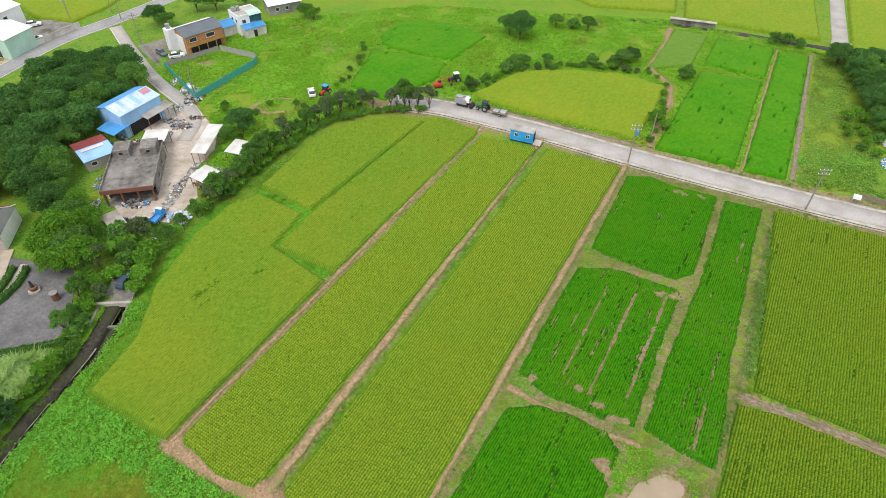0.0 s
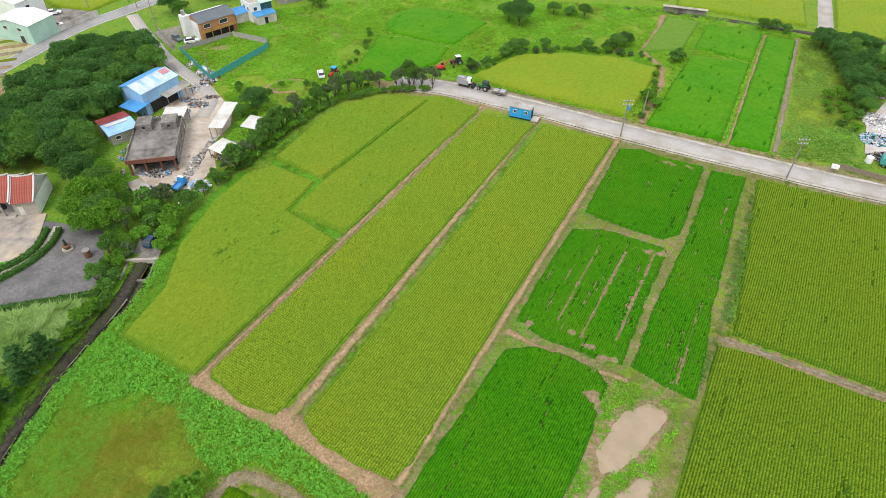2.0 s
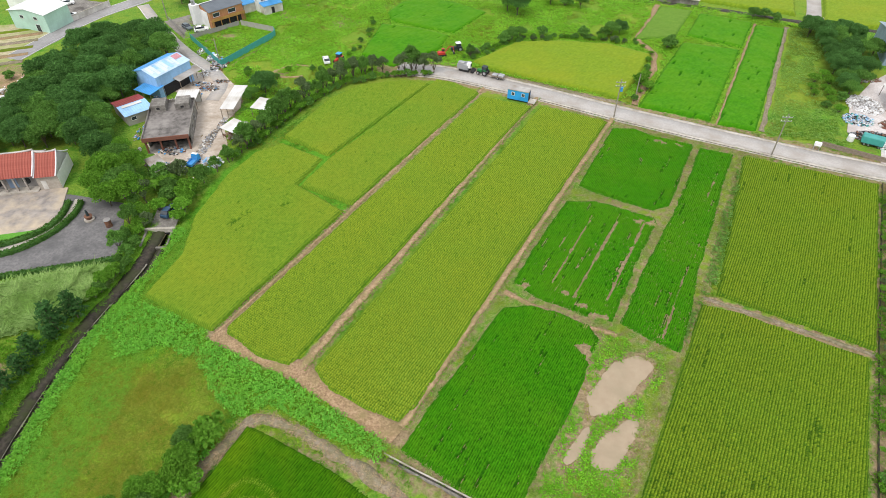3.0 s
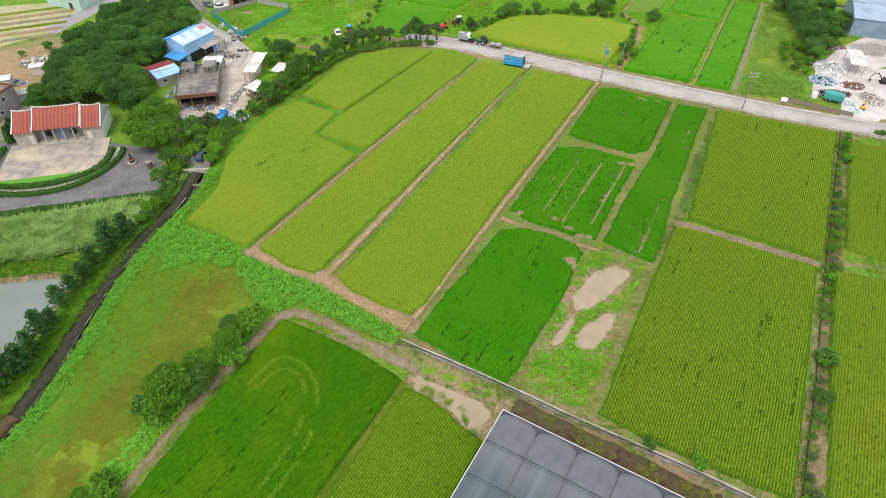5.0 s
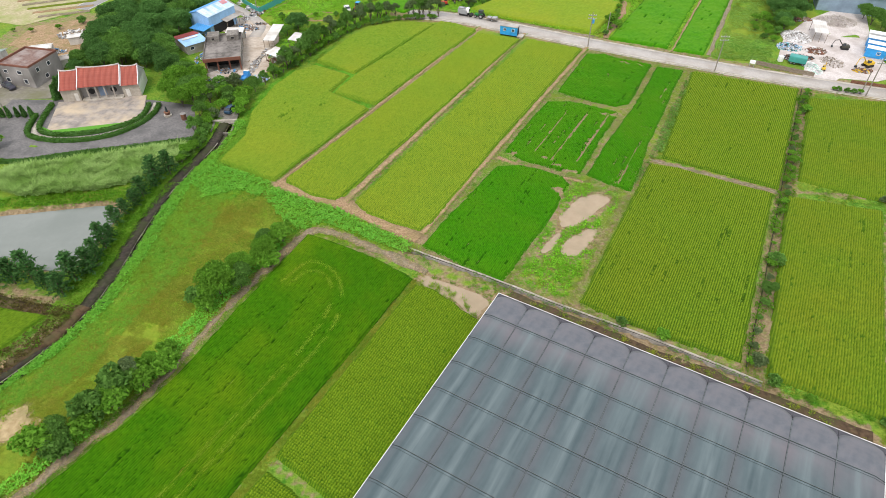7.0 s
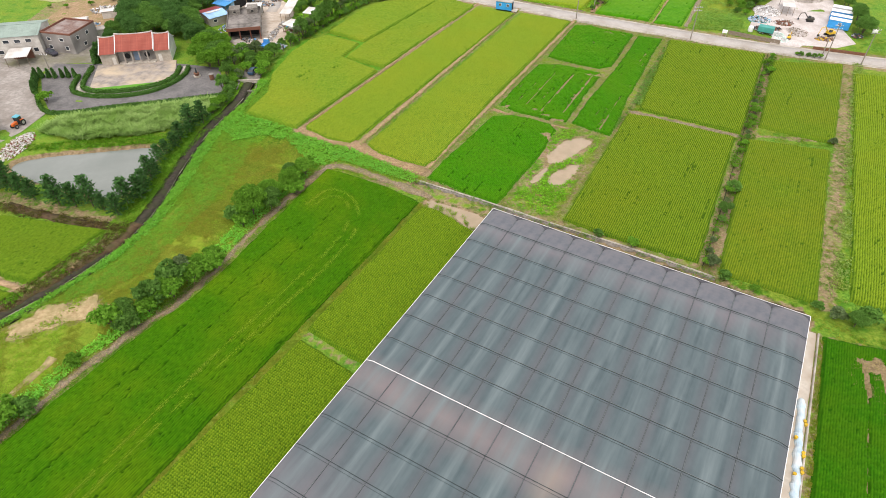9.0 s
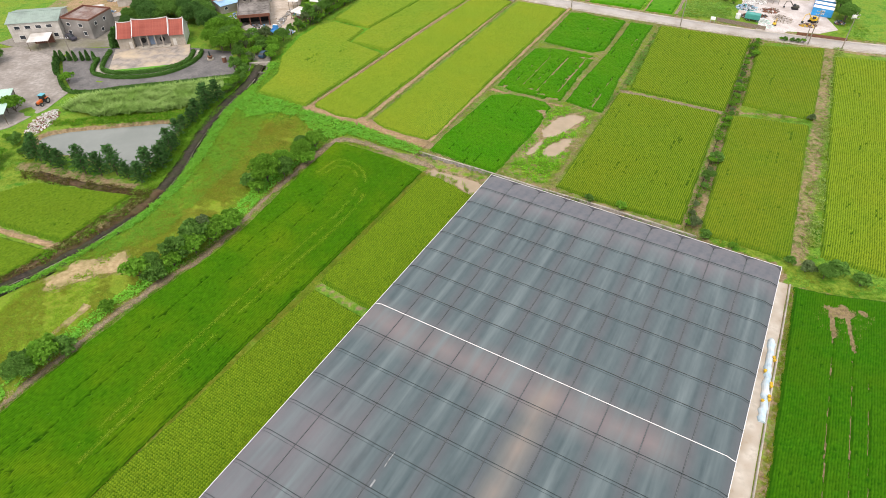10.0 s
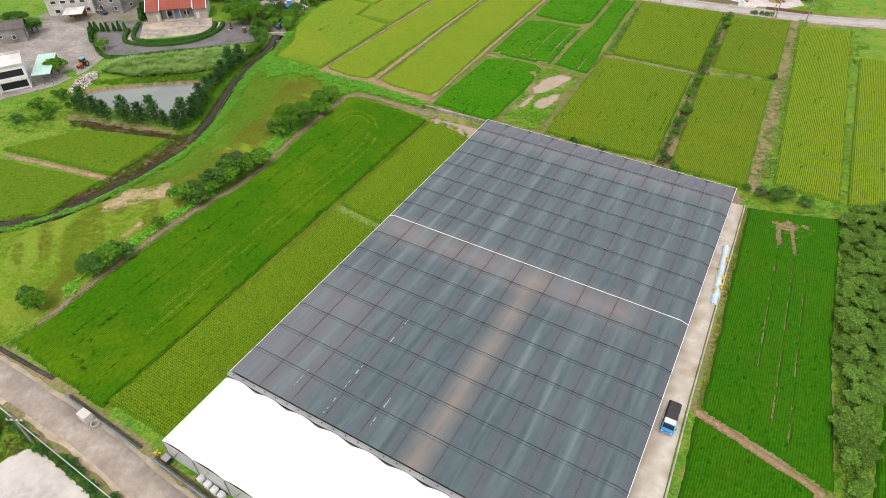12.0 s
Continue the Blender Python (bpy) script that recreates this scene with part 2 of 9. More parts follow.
F3 = [(0.8, 100.2), (13.2, 95.9), (-25.0, 17.1), (-26.3, 15.2), (-31.6, 16.6), (-37.7, 20.6), (-38.0, 21.9)]
F4 = [(15.5, 96.4), (30.8, 90.3), (6.7, 39.5), (-6.5, 9.3), (-8.9, 6.8), (-13.5, 8.4), (-19.2, 11.3), (-22.4, 14.8)]
G1 = [(31.7, 87.5), (36.8, 87.4), (40.5, 84.6), (48.8, 81.6), (43.6, 69.8), (38.9, 58.9), (35.4, 57.1), (28.9, 59.9), (21.8, 64.2), (25.4, 72.8)]
G2 = [(18.8, 58.8), (24.6, 59.3), (28.7, 57.6), (35.1, 54.8), (35.3, 53.3), (30.0, 42.5), (23.6, 27.6), (19.1, 28.8), (14.8, 30.6), (11.2, 32.1), (8.0, 35.6), (12.6, 46.3)]
G3 = [(50.2, 80.4), (56.6, 78.2), (51.8, 67.5), (46.2, 54.1), (39.7, 39.1), (36.2, 29.1), (33.1, 22.0), (28.8, 24.2), (25.0, 27.3), (29.9, 38.4), (39.5, 56.8), (44.7, 67.9)]
G4 = [(6.0, 29.3), (10.7, 30.1), (15.5, 28.6), (19.7, 26.4), (20.8, 23.6), (19.5, 20.7), (16.6, 13.1), (6.8, -5.4), (-0.1, -1.7), (-7.7, 2.7), (-5.0, 8.7)]
G5 = [(20.2, 21.8), (28.9, 19.5), (17.2, -9.0), (8.6, -5.7)]
W1 = [(21.7, 18.8), (24.6, 20.2), (26.6, 20.6), (29.0, 19.2), (28.4, 17.7), (25.6, 15.3), (22.2, 11.1), (18.5, 9.1), (17.5, 10.3), (19.2, 14.9)]
W2 = [(20.6, 7.6), (22.4, 9.0), (23.9, 9.7), (24.9, 8.8), (22.1, 3.5), (19.7, 1.1), (17.0, 2.2), (18.2, 5.5)]
W5 = [(17.4, 8.4), (18.3, 7.7), (15.6, 2.1), (13.2, 2.2), (15.2, 5.3)]
W3 = [(-6.5, -4.8), (-5.0, -5.7), (-3.3, -6.1), (0.5, -7.7), (3.4, -9.2), (4.8, -11.3), (3.5, -14.2), (1.4, -14.2), (0.0, -11.9), (-1.6, -10.2), (-4.6, -9.0), (-6.8, -7.4), (-7.2, -6.4)]
W4 = [(-71.2, -46.0), (-69.9, -40.9), (-67.4, -37.4), (-63.7, -35.8), (-60.8, -35.7), (-58.2, -39.2), (-62.7, -40.8), (-66.2, -43.2)]
Y1 = [(58.8, 77.5), (83.6, 68.8), (63.5, 24.4), (42.1, 34.7)]
Y2 = [(38.9, 32.3), (45.0, 30.4), (61.6, 22.6), (51.3, -0.7), (42.3, -20.9), (33.8, -17.2), (25.7, -13.3), (19.6, -9.9)]
Y3 = [(84.4, 64.0), (103.0, 63.2), (83.3, 21.0), (68.9, 27.9)]
Y4 = [(64.4, 21.9), (81.1, 18.0), (59.5, -29.9), (45.5, -23.2)]
Y5 = [(103.4, 57.4), (118.4, 55.1), (76.5, -34.6), (65.4, -28.9)]
Y6 = [(111.9, 35.4), (128.3, 31.5), (93.2, -38.9), (77.9, -35.1)]
L1 = [(-29.4, 4.6), (-24.4, 2.7), (-19.2, 0.4), (-13.6, -2.6), (-8.7, -6.1), (-48.8, -89.2), (-67.5, -78.8), (-57.9, -58.0), (-53.3, -49.2), (-48.3, -40.5), (-44.9, -35.6), (-41.9, -29.0), (-39.1, -21.3), (-36.8, -14.6)]
L2 = [(-8.1, -7.4), (-4.6, -8.6), (-1.9, -11.0), (0.2, -12.9), (3.4, -15.4), (-11.9, -47.0), (-14.4, -46.2), (-23.6, -40.2)]
L3 = [(-24.2, -42.3), (-15.2, -48.2), (-12.9, -49.6), (-31.6, -86.4), (-36.6, -94.0), (-48.4, -88.1)]
L4 = [(-103.0, -24.0), (-88.7, -14.8), (-67.2, -18.0), (-73.5, -32.8)]
L5 = [(-109.3, -27.4), (-101.1, -28.1), (-74.8, -35.3), (-80.8, -46.2), (-94.1, -50.5)]
R1 = [(57.8, -37.2), (62.5, -38.6), (74.4, -40.2), (59.6, -71.2), (49.4, -96.4), (36.1, -84.9)]
R3 = [(67.0, -75.6), (60.4, -86.2), (53.8, -97.8), (60.0, -106.0), (78.0, -90.0)]
R2 = [(34.9, -86.4), (46.6, -96.7), (42.9, -104.7), (27.0, -104.2)]
FF1 = [(-1.9, 119.8), (10.4, 133.2), (22.6, 135.1), (37.3, 133.7), (47.9, 127.6), (42.7, 114.9), (35.8, 101.7), (20.4, 107.9), (1.7, 115.8)]
FF2 = [(-30.0, 152.6), (-26.5, 162.0), (-20.0, 166.0), (-9.4, 163.4), (1.4, 155.2), (-8.0, 138.4), (-17.5, 141.2), (-27.7, 145.9)]
FF3 = [(-30.6, 143.8), (-17.5, 141.2), (-9.4, 136.6), (-11.7, 126.6), (-23.4, 115.2), (-33.4, 121.8)]
FF4 = [(58.7, 137.0), (73.7, 132.8), (55.5, 92.7), (39.6, 98.5)]
FF5 = [(69.0, 159.6), (83.2, 153.0), (74.8, 134.1), (60.6, 141.5)]
FF6 = [(84.1, 151.3), (92.0, 149.4), (64.8, 88.7), (56.6, 91.1)]
FF7 = [(57.9, 164.8), (67.0, 161.4), (57.2, 140.3), (44.7, 137.6)]
FF8 = [(71.3, 210.1), (115.8, 213.9), (98.7, 160.0), (71.8, 170.1), (62.7, 173.8)]
FF9 = [(124.2, 203.5), (151.6, 205.8), (124.2, 150.9), (104.7, 152.9)]
FF10 = [(20.0, 200.0), (67.1, 204.0), (60.7, 178.2), (35.2, 180.7)]
FF11 = [(-168.6, 183.8), (-117.2, 188.2), (-118.8, 166.8), (-123.5, 154.8), (-137.2, 157.1)]
CANE = [(-99.6, 16.0), (-97.5, 22.1), (-64.0, 33.6), (-60.7, 30.3), (-66.3, 20.4), (-75.3, 16.1), (-89.8, 12.8)]
POND = [(-99.2, 3.3), (-95.0, 6.4), (-81.9, 9.5), (-68.6, 12.9), (-67.9, 5.1), (-68.6, -0.4), (-69.0, -8.1), (-82.4, -5.1), (-96.3, -0.6)]
DITCH = [(-57.9, 47.0), (-57.4, 38.5), (-58.0, 31.0), (-60.4, 21.4), (-61.1, 11.5), (-61.1, 2.2), (-60.7, -7.0), (-61.4, -16.5), (-64.8, -26.2), (-71.0, -36.6), (-77.4, -44.2), (-85.3, -49.4), (-93, -52.5)]
ROAD = [(-22.0, 114.8), (-10.7, 114.0), (0.4, 109.8), (14.9, 104.0), (33.6, 95.0), (53.7, 86.6), (79.5, 76.2), (115.2, 64.6), (132.7, 63.1), (152.6, 57.7)]
VROAD = [(-129.0, 112.1), (-126.5, 122.2), (-122.1, 142.3), (-112.4, 156.9), (-102.7, 176.3), (-94.9, 197.2)]
VSIDE = [(-109.7, 152.9), (-98.0, 137.6), (-85.0, 121.7), (-71.4, 109.6), (-65.7, 102.0), (-65.8, 93.5)]
YARD = [(-76.3, 107.8), (-69.3, 109.7), (-59.5, 97.5), (-57.7, 90.7), (-59.3, 83.0), (-55.2, 73.5), (-57.7, 65.5), (-67.5, 66.4), (-73.6, 73.1), (-65.7, 76.5), (-69.9, 90.9), (-80.2, 100.9)]
TEMPLEYARD = [(-115.4, 51.9), (-107.1, 52.4), (-80.9, 53.9), (-68.8, 51.9), (-63.5, 39.6), (-64.1, 36.0), (-97.0, 25.4), (-103.0, 26.3), (-109.5, 34.5), (-115.0, 44.0)]
COURT = [(-102.9, 51.2), (-82.6, 56.1), (-79.6, 47.3), (-80.6, 42.6), (-98.3, 37.0)]
HEDGE1 = [(-103.6, 49.8), (-101.5, 39.7), (-99.4, 36.7), (-94.8, 35.6), (-87.7, 36.9), (-81.5, 40.2), (-78.5, 45.3), (-79.7, 51.3)]
HEDGE2 = [(-104.7, 44.5), (-103.0, 37.2), (-100.6, 34.3), (-92.1, 33.0), (-83.0, 35.3), (-77.9, 41.1), (-76.4, 47.5), (-77.3, 51.4)]
HEDGE3 = [(-117.3, 44.3), (-110.3, 33.5), (-103.7, 24.5), (-97.2, 24.3), (-87.8, 28.2), (-74.9, 31.8), (-61.9, 36.2)]
TRACK = [(-75.5, -80.6), (-64.6, -85.8), (-55.6, -90.3), (-47.4, -94.6), (-36.5, -101.0), (-22.0, -109.8)]
CANAL = [(-10.2, 1.8), (-1.9, -1.9), (7.7, -6.4), (15.8, -10.6), (27.5, -15.8), (38.1, -21.2), (44.4, -24.6)]
RDITCH = [(85.7, 69.3), (64.7, 23.7), (51.9, -4.8), (43.8, -22.1)]
SIDEPATH = [(105.2, 65.5), (84.7, 20.2), (60.8, -30.0)]
BUND1 = [(1.3, 105.1), (-39.4, 20.7)]
BUND2 = [(14.9, 100.9), (-24.4, 14.9)]
BUND3 = [(32.4, 92.0), (-8.2, 6.1)]
BUNDS = [(-39.6, 20.7), (-24.2, 14.1), (-8.6, 4.7)]
LUSH = [(-57.0, 28.9), (-38.8, 22.5), (-9.1, 5.3), (-9.7, 1.2), (-28.4, 7.0), (-30.9, 1.2), (-41.3, 9.2), (-52.8, 14.8), (-56.3, -1.7), (-56.4, -11.5), (-61.7, -21.3), (-61.0, 2.1)]
DRY = [(-45.6, 15.0), (-41.2, 15.0), (-35.5, 8.0), (-34.5, 3.5), (-40.0, -5.0), (-44.5, -13.0), (-46.0, -20.5), (-51.0, -28.0), (-58.0, -32.5), (-64.0, -30.0), (-60.0, -24.0), (-54.0, -14.0), (-52.0, -4.0), (-49.5, 6.0)]
GAP0 = [(23.4, 54.7), (14.4, 35.8)]
GAP1 = [(27.9, 53.1), (17.8, 32.5)]
GAP2 = [(33.0, 52.9), (23.4, 32.5)]
GAP3 = [(51.0, 69.8), (47.2, 62.1)]
GAP4 = [(37.4, 38.8), (31.0, 24.7)]
GAP5 = [(19.5, 51.3), (12.9, 38.5)]
GAP6 = [(29.5, 45.6), (24.9, 36.6)]
U = Vector((0.434, 0.901))  # along the rows of the fields
V = Vector((0.901, -0.434))


# ---- building blocks ----
def part(name, bm, mat, parent=None, label=""):
    """One mesh object from a bmesh, under a thing or a part."""
    me = bpy.data.meshes.new(name)
    bm.normal_update()
    bm.to_mesh(me)
    bm.free()
    for one in (mat if isinstance(mat, (list, tuple)) else [mat]):
        me.materials.append(one)
    ob = new(name, me)
    ob.parent = parent
    if label:
        ob["label"] = label
    return ob


def raw(name, verts, faces, mat, parent=None, smooth=False):
    """A mesh object from arrays of places and quads (or lists of faces)."""
    me = bpy.data.meshes.new(name)
    if isinstance(faces, np.ndarray):
        k = faces.shape[1]
        me.vertices.add(len(verts))
        me.vertices.foreach_set("co", np.asarray(verts, np.float32).ravel())
        me.loops.add(faces.size)
        me.loops.foreach_set("vertex_index", faces.astype(np.int32).ravel())
        me.polygons.add(len(faces))
        me.polygons.foreach_set("loop_start", np.arange(0, faces.size, k, dtype=np.int32))
        me.update(calc_edges=True)
    else:
        me.from_pydata([tuple(v) for v in verts], [], faces)
        me.update()
    me.materials.append(mat)
    if smooth:
        me.polygons.foreach_set("use_smooth", np.ones(len(me.polygons), bool))
    ob = new(name, me)
    ob.parent = parent
    return ob


def thing(name, m, label, category, group="", kind=""):
    ob = new(name)
    ob.matrix_world = m
    return tagged(ob, label, category, group, kind)


def box(bm, x0, y0, z0, x1, y1, z1, bevel=0.0):
    vs = [bm.verts.new(c) for c in ((x0, y0, z0), (x1, y0, z0), (x1, y1, z0), (x0, y1, z0), (x0, y0, z1), (x1, y0, z1), (x1, y1, z1), (x0, y1, z1))]
    fs = [bm.faces.new([vs[i] for i in f]) for f in ((3, 2, 1, 0), (4, 5, 6, 7), (0, 1, 5, 4), (1, 2, 6, 5), (2, 3, 7, 6), (3, 0, 4, 7))]
    if bevel:
        es = list({e for f in fs for e in f.edges})
        bmesh.ops.bevel(bm, geom=es, offset=bevel, segments=1, affect="EDGES")
    return bm


def boxes(*rows, bevel=0.0):
    bm = bmesh.new()
    for r in rows:
        box(bm, *r, bevel=bevel)
    return bm


def tube(bm, a, b, r0, r1=None, sides=8):
    """A tapered round bar from a to b."""
    a, b = Vector(a), Vector(b)
    r1 = r0 if r1 is None else r1
    q = (b - a).to_track_quat("Z", "Y")
    rings = []
    for c, r in ((a, r0), (b, r1)):
        rings.append([bm.verts.new(c + q @ Vector((r * math.cos(2 * math.pi * i / sides), r * math.sin(2 * math.pi * i / sides), 0))) for i in range(sides)])
    for i in range(sides):
        j = (i + 1) % sides
        bm.faces.new((rings[0][i], rings[0][j], rings[1][j], rings[1][i]))
    bm.faces.new(rings[0][::-1])
    bm.faces.new(rings[1])
    return bm


def bent_tube(pts, r, sides=6):
    """One round bar through all the points."""
    bm, rings = bmesh.new(), []
    pts = [Vector(p) for p in pts]
    for i, p in enumerate(pts):
        d = pts[min(i + 1, len(pts) - 1)] - pts[max(i - 1, 0)]
        q = d.to_track_quat("Z", "Y")
        rings.append([bm.verts.new(p + q @ Vector((r * math.cos(2 * math.pi * k / sides + 0.785), r * math.sin(2 * math.pi * k / sides + 0.785), 0))) for k in range(sides)])
    for a, b in zip(rings, rings[1:]):
        for k in range(sides):
            bm.faces.new((a[k], a[(k + 1) % sides], b[(k + 1) % sides], b[k]))
    bm.faces.new(rings[0][::-1])
    bm.faces.new(rings[-1])
    return bm


def tubes(*rows, sides=8):
    bm = bmesh.new()
    for r in rows:
        tube(bm, *r, sides=sides)
    return bm


def prism(poly, z0, z1):
    """A slab of that outline."""
    bm = bmesh.new()
    lo = [bm.verts.new((x, y, z0)) for x, y in poly]
    hi = [bm.verts.new((x, y, z1)) for x, y in poly]
    n = len(poly)
    top = bm.faces.new(hi)
    bm.faces.new(lo[::-1])
    for i in range(n):
        j = (i + 1) % n
        bm.faces.new((lo[i], lo[j], hi[j], hi[i]))
    bmesh.ops.recalc_face_normals(bm, faces=bm.faces)
    return bm


def rounded(poly, times=2):
    """The outline with its corners cut off, so that it curves."""
    pts = [np.array(p, float) for p in poly]
    for _ in range(times):
        pts = [q for a, b in zip(pts, pts[1:] + pts[:1]) for q in (0.75 * a + 0.25 * b, 0.25 * a + 0.75 * b)]
    return [tuple(p) for p in pts]


def spaced(line, step):
    """Points every step along a line."""
    pts = np.array(line, float)
    seg = np.linalg.norm(np.diff(pts, axis=0), axis=1)
    at = np.r_[0, np.cumsum(seg)]
    n = max(2, int(at[-1] / step) + 1)
    s = np.linspace(0, at[-1], n)
    return np.stack([np.interp(s, at, pts[:, i]) for i in range(2)], 1)


def curvy(line, times=2):
    """An open line with its corners rounded."""
    pts = [np.array(p, float) for p in line]
    for _ in range(times):
        inner = [q for a, b in zip(pts, pts[1:]) for q in (0.75 * a + 0.25 * b, 0.25 * a + 0.75 * b)]
        pts = [pts[0]] + inner[1:-1] + [pts[-1]]
    return [tuple(p) for p in pts]


def ribbon(name, line, width, z, mat, step=1.0, ragged=0.0, crown=0.0, parent=None, shift=0.0, rim=0.0):
    """A strip along a line, of five points across; rim: how far its edges drop."""
    pts = spaced(line, step)
    d = np.gradient(pts, axis=0)
    d /= np.linalg.norm(d, axis=1)[:, None] + 1e-9
    nrm = np.stack([-d[:, 1], d[:, 0]], 1)
    n = len(pts)
    rg = np.random.RandomState(len(pts) * 7 + int(abs(pts[0, 0]) * 10))
    offs = np.array([-1, -0.93, 0, 0.93, 1]) * width / 2
    jit = rg.uniform(-1, 1, (n, 5)) * ragged * np.array([1, 1, 0.2, 1, 1])
    pad = np.pad(jit, ((2, 2), (0, 0)), mode="edge")
    jit = 1.5 * (0.1 * pad[:-4] + 0.25 * pad[1:-3] + 0.3 * pad[2:-2] + 0.25 * pad[3:-1] + 0.1 * pad[4:])
    jit[:, 0], jit[:, 4] = jit[:, 1], jit[:, 3]
    o = offs + jit + shift
    xy = pts[:, None, :] + nrm[:, None, :] * o[:, :, None]
    zz = np.tile([-rim, z, z + crown, z, -rim], (n, 1)) + rg.uniform(-1, 1, (n, 5)) * np.array([0, 1, 1, 1, 0]) * crown * 0.5
    v = np.dstack([xy, zz]).reshape(-1, 3)
    i, j = np.meshgrid(np.arange(n - 1), np.arange(4), indexing="ij")
    k = (i * 5 + j).ravel()
    return raw(name, v, np.stack([k + 5, k + 6, k + 1, k], 1)[:, ::-1], mat, parent)


def inside(poly, x, y):
    """Which of the points lie inside an outline."""
    hit = np.zeros(np.shape(x), bool)
    for (x0, y0), (x1, y1) in zip(poly, list(poly[1:]) + [poly[0]]):
        if y0 != y1:
            hit ^= ((y0 > y) != (y1 > y)) & (x < (x1 - x0) * (y - y0) / (y1 - y0) + x0)
    return hit


def far_from(line, x, y):
    """How far points lie from a line."""
    best = np.full(np.shape(x), 1e9)
    for (x0, y0), (x1, y1) in zip(line, line[1:]):
        dx, dy = x1 - x0, y1 - y0
        t = np.clip(((x - x0) * dx + (y - y0) * dy) / (dx * dx + dy * dy + 1e-9), 0, 1)
        best = np.minimum(best, np.hypot(x - x0 - t * dx, y - y0 - t * dy))
    return best


def lumpy(x, y, cell, seed):
    """Smooth random values between -1 and 1 over the plane."""
    rg = np.random.RandomState(seed)
    tab = rg.uniform(-1, 1, (64, 64))
    u, v = x / cell, y / cell
    i, j = np.floor(u).astype(int), np.floor(v).astype(int)
    f, g = u - i, v - j
    f, g = f * f * (3 - 2 * f), g * g * (3 - 2 * g)
    t = lambda a, b: tab[a % 64, b % 64]  # noqa: E731
    return (t(i, j) * (1 - f) + t(i + 1, j) * f) * (1 - g) + (t(i, j + 1) * (1 - f) + t(i + 1, j + 1) * f) * g

# ---- the ground: one sheet with the ditch, the pond and the banks pressed into it ----
DITCH_LINE = curvy(DITCH)
FIELDS = [F0, F1, F2, F3, F4, G1, G2, G3, G4, Y1, Y2, Y3, Y4, Y5, Y6, L1, L2, L3, L4, L5, R1, R2, R3, FF1, FF2, FF3, FF4, FF5, FF6, FF8, FF9, FF10, FF11]


def ragged_ring(poly, seed, amp=0.16):
    """The outline of a puddle, wandering in and out."""
    ring = rounded(poly)
    pts = spaced(ring + ring[:1], 0.45)[:-1]
    mid = pts.mean(0)
    k = 1 + amp * lumpy(pts[:, 0], pts[:, 1], 2.2, seed) + 0.5 * amp * lumpy(pts[:, 0], pts[:, 1], 0.9, seed + 1)
    return [tuple(p) for p in mid + (pts - mid) * k[:, None]]


PUDDLES = [ragged_ring(w, 80 + q, (0.14, 0.16, 0.10, 0.3, 0.25)[q]) for q, w in enumerate((W1, W2, W3, W4, W5))]


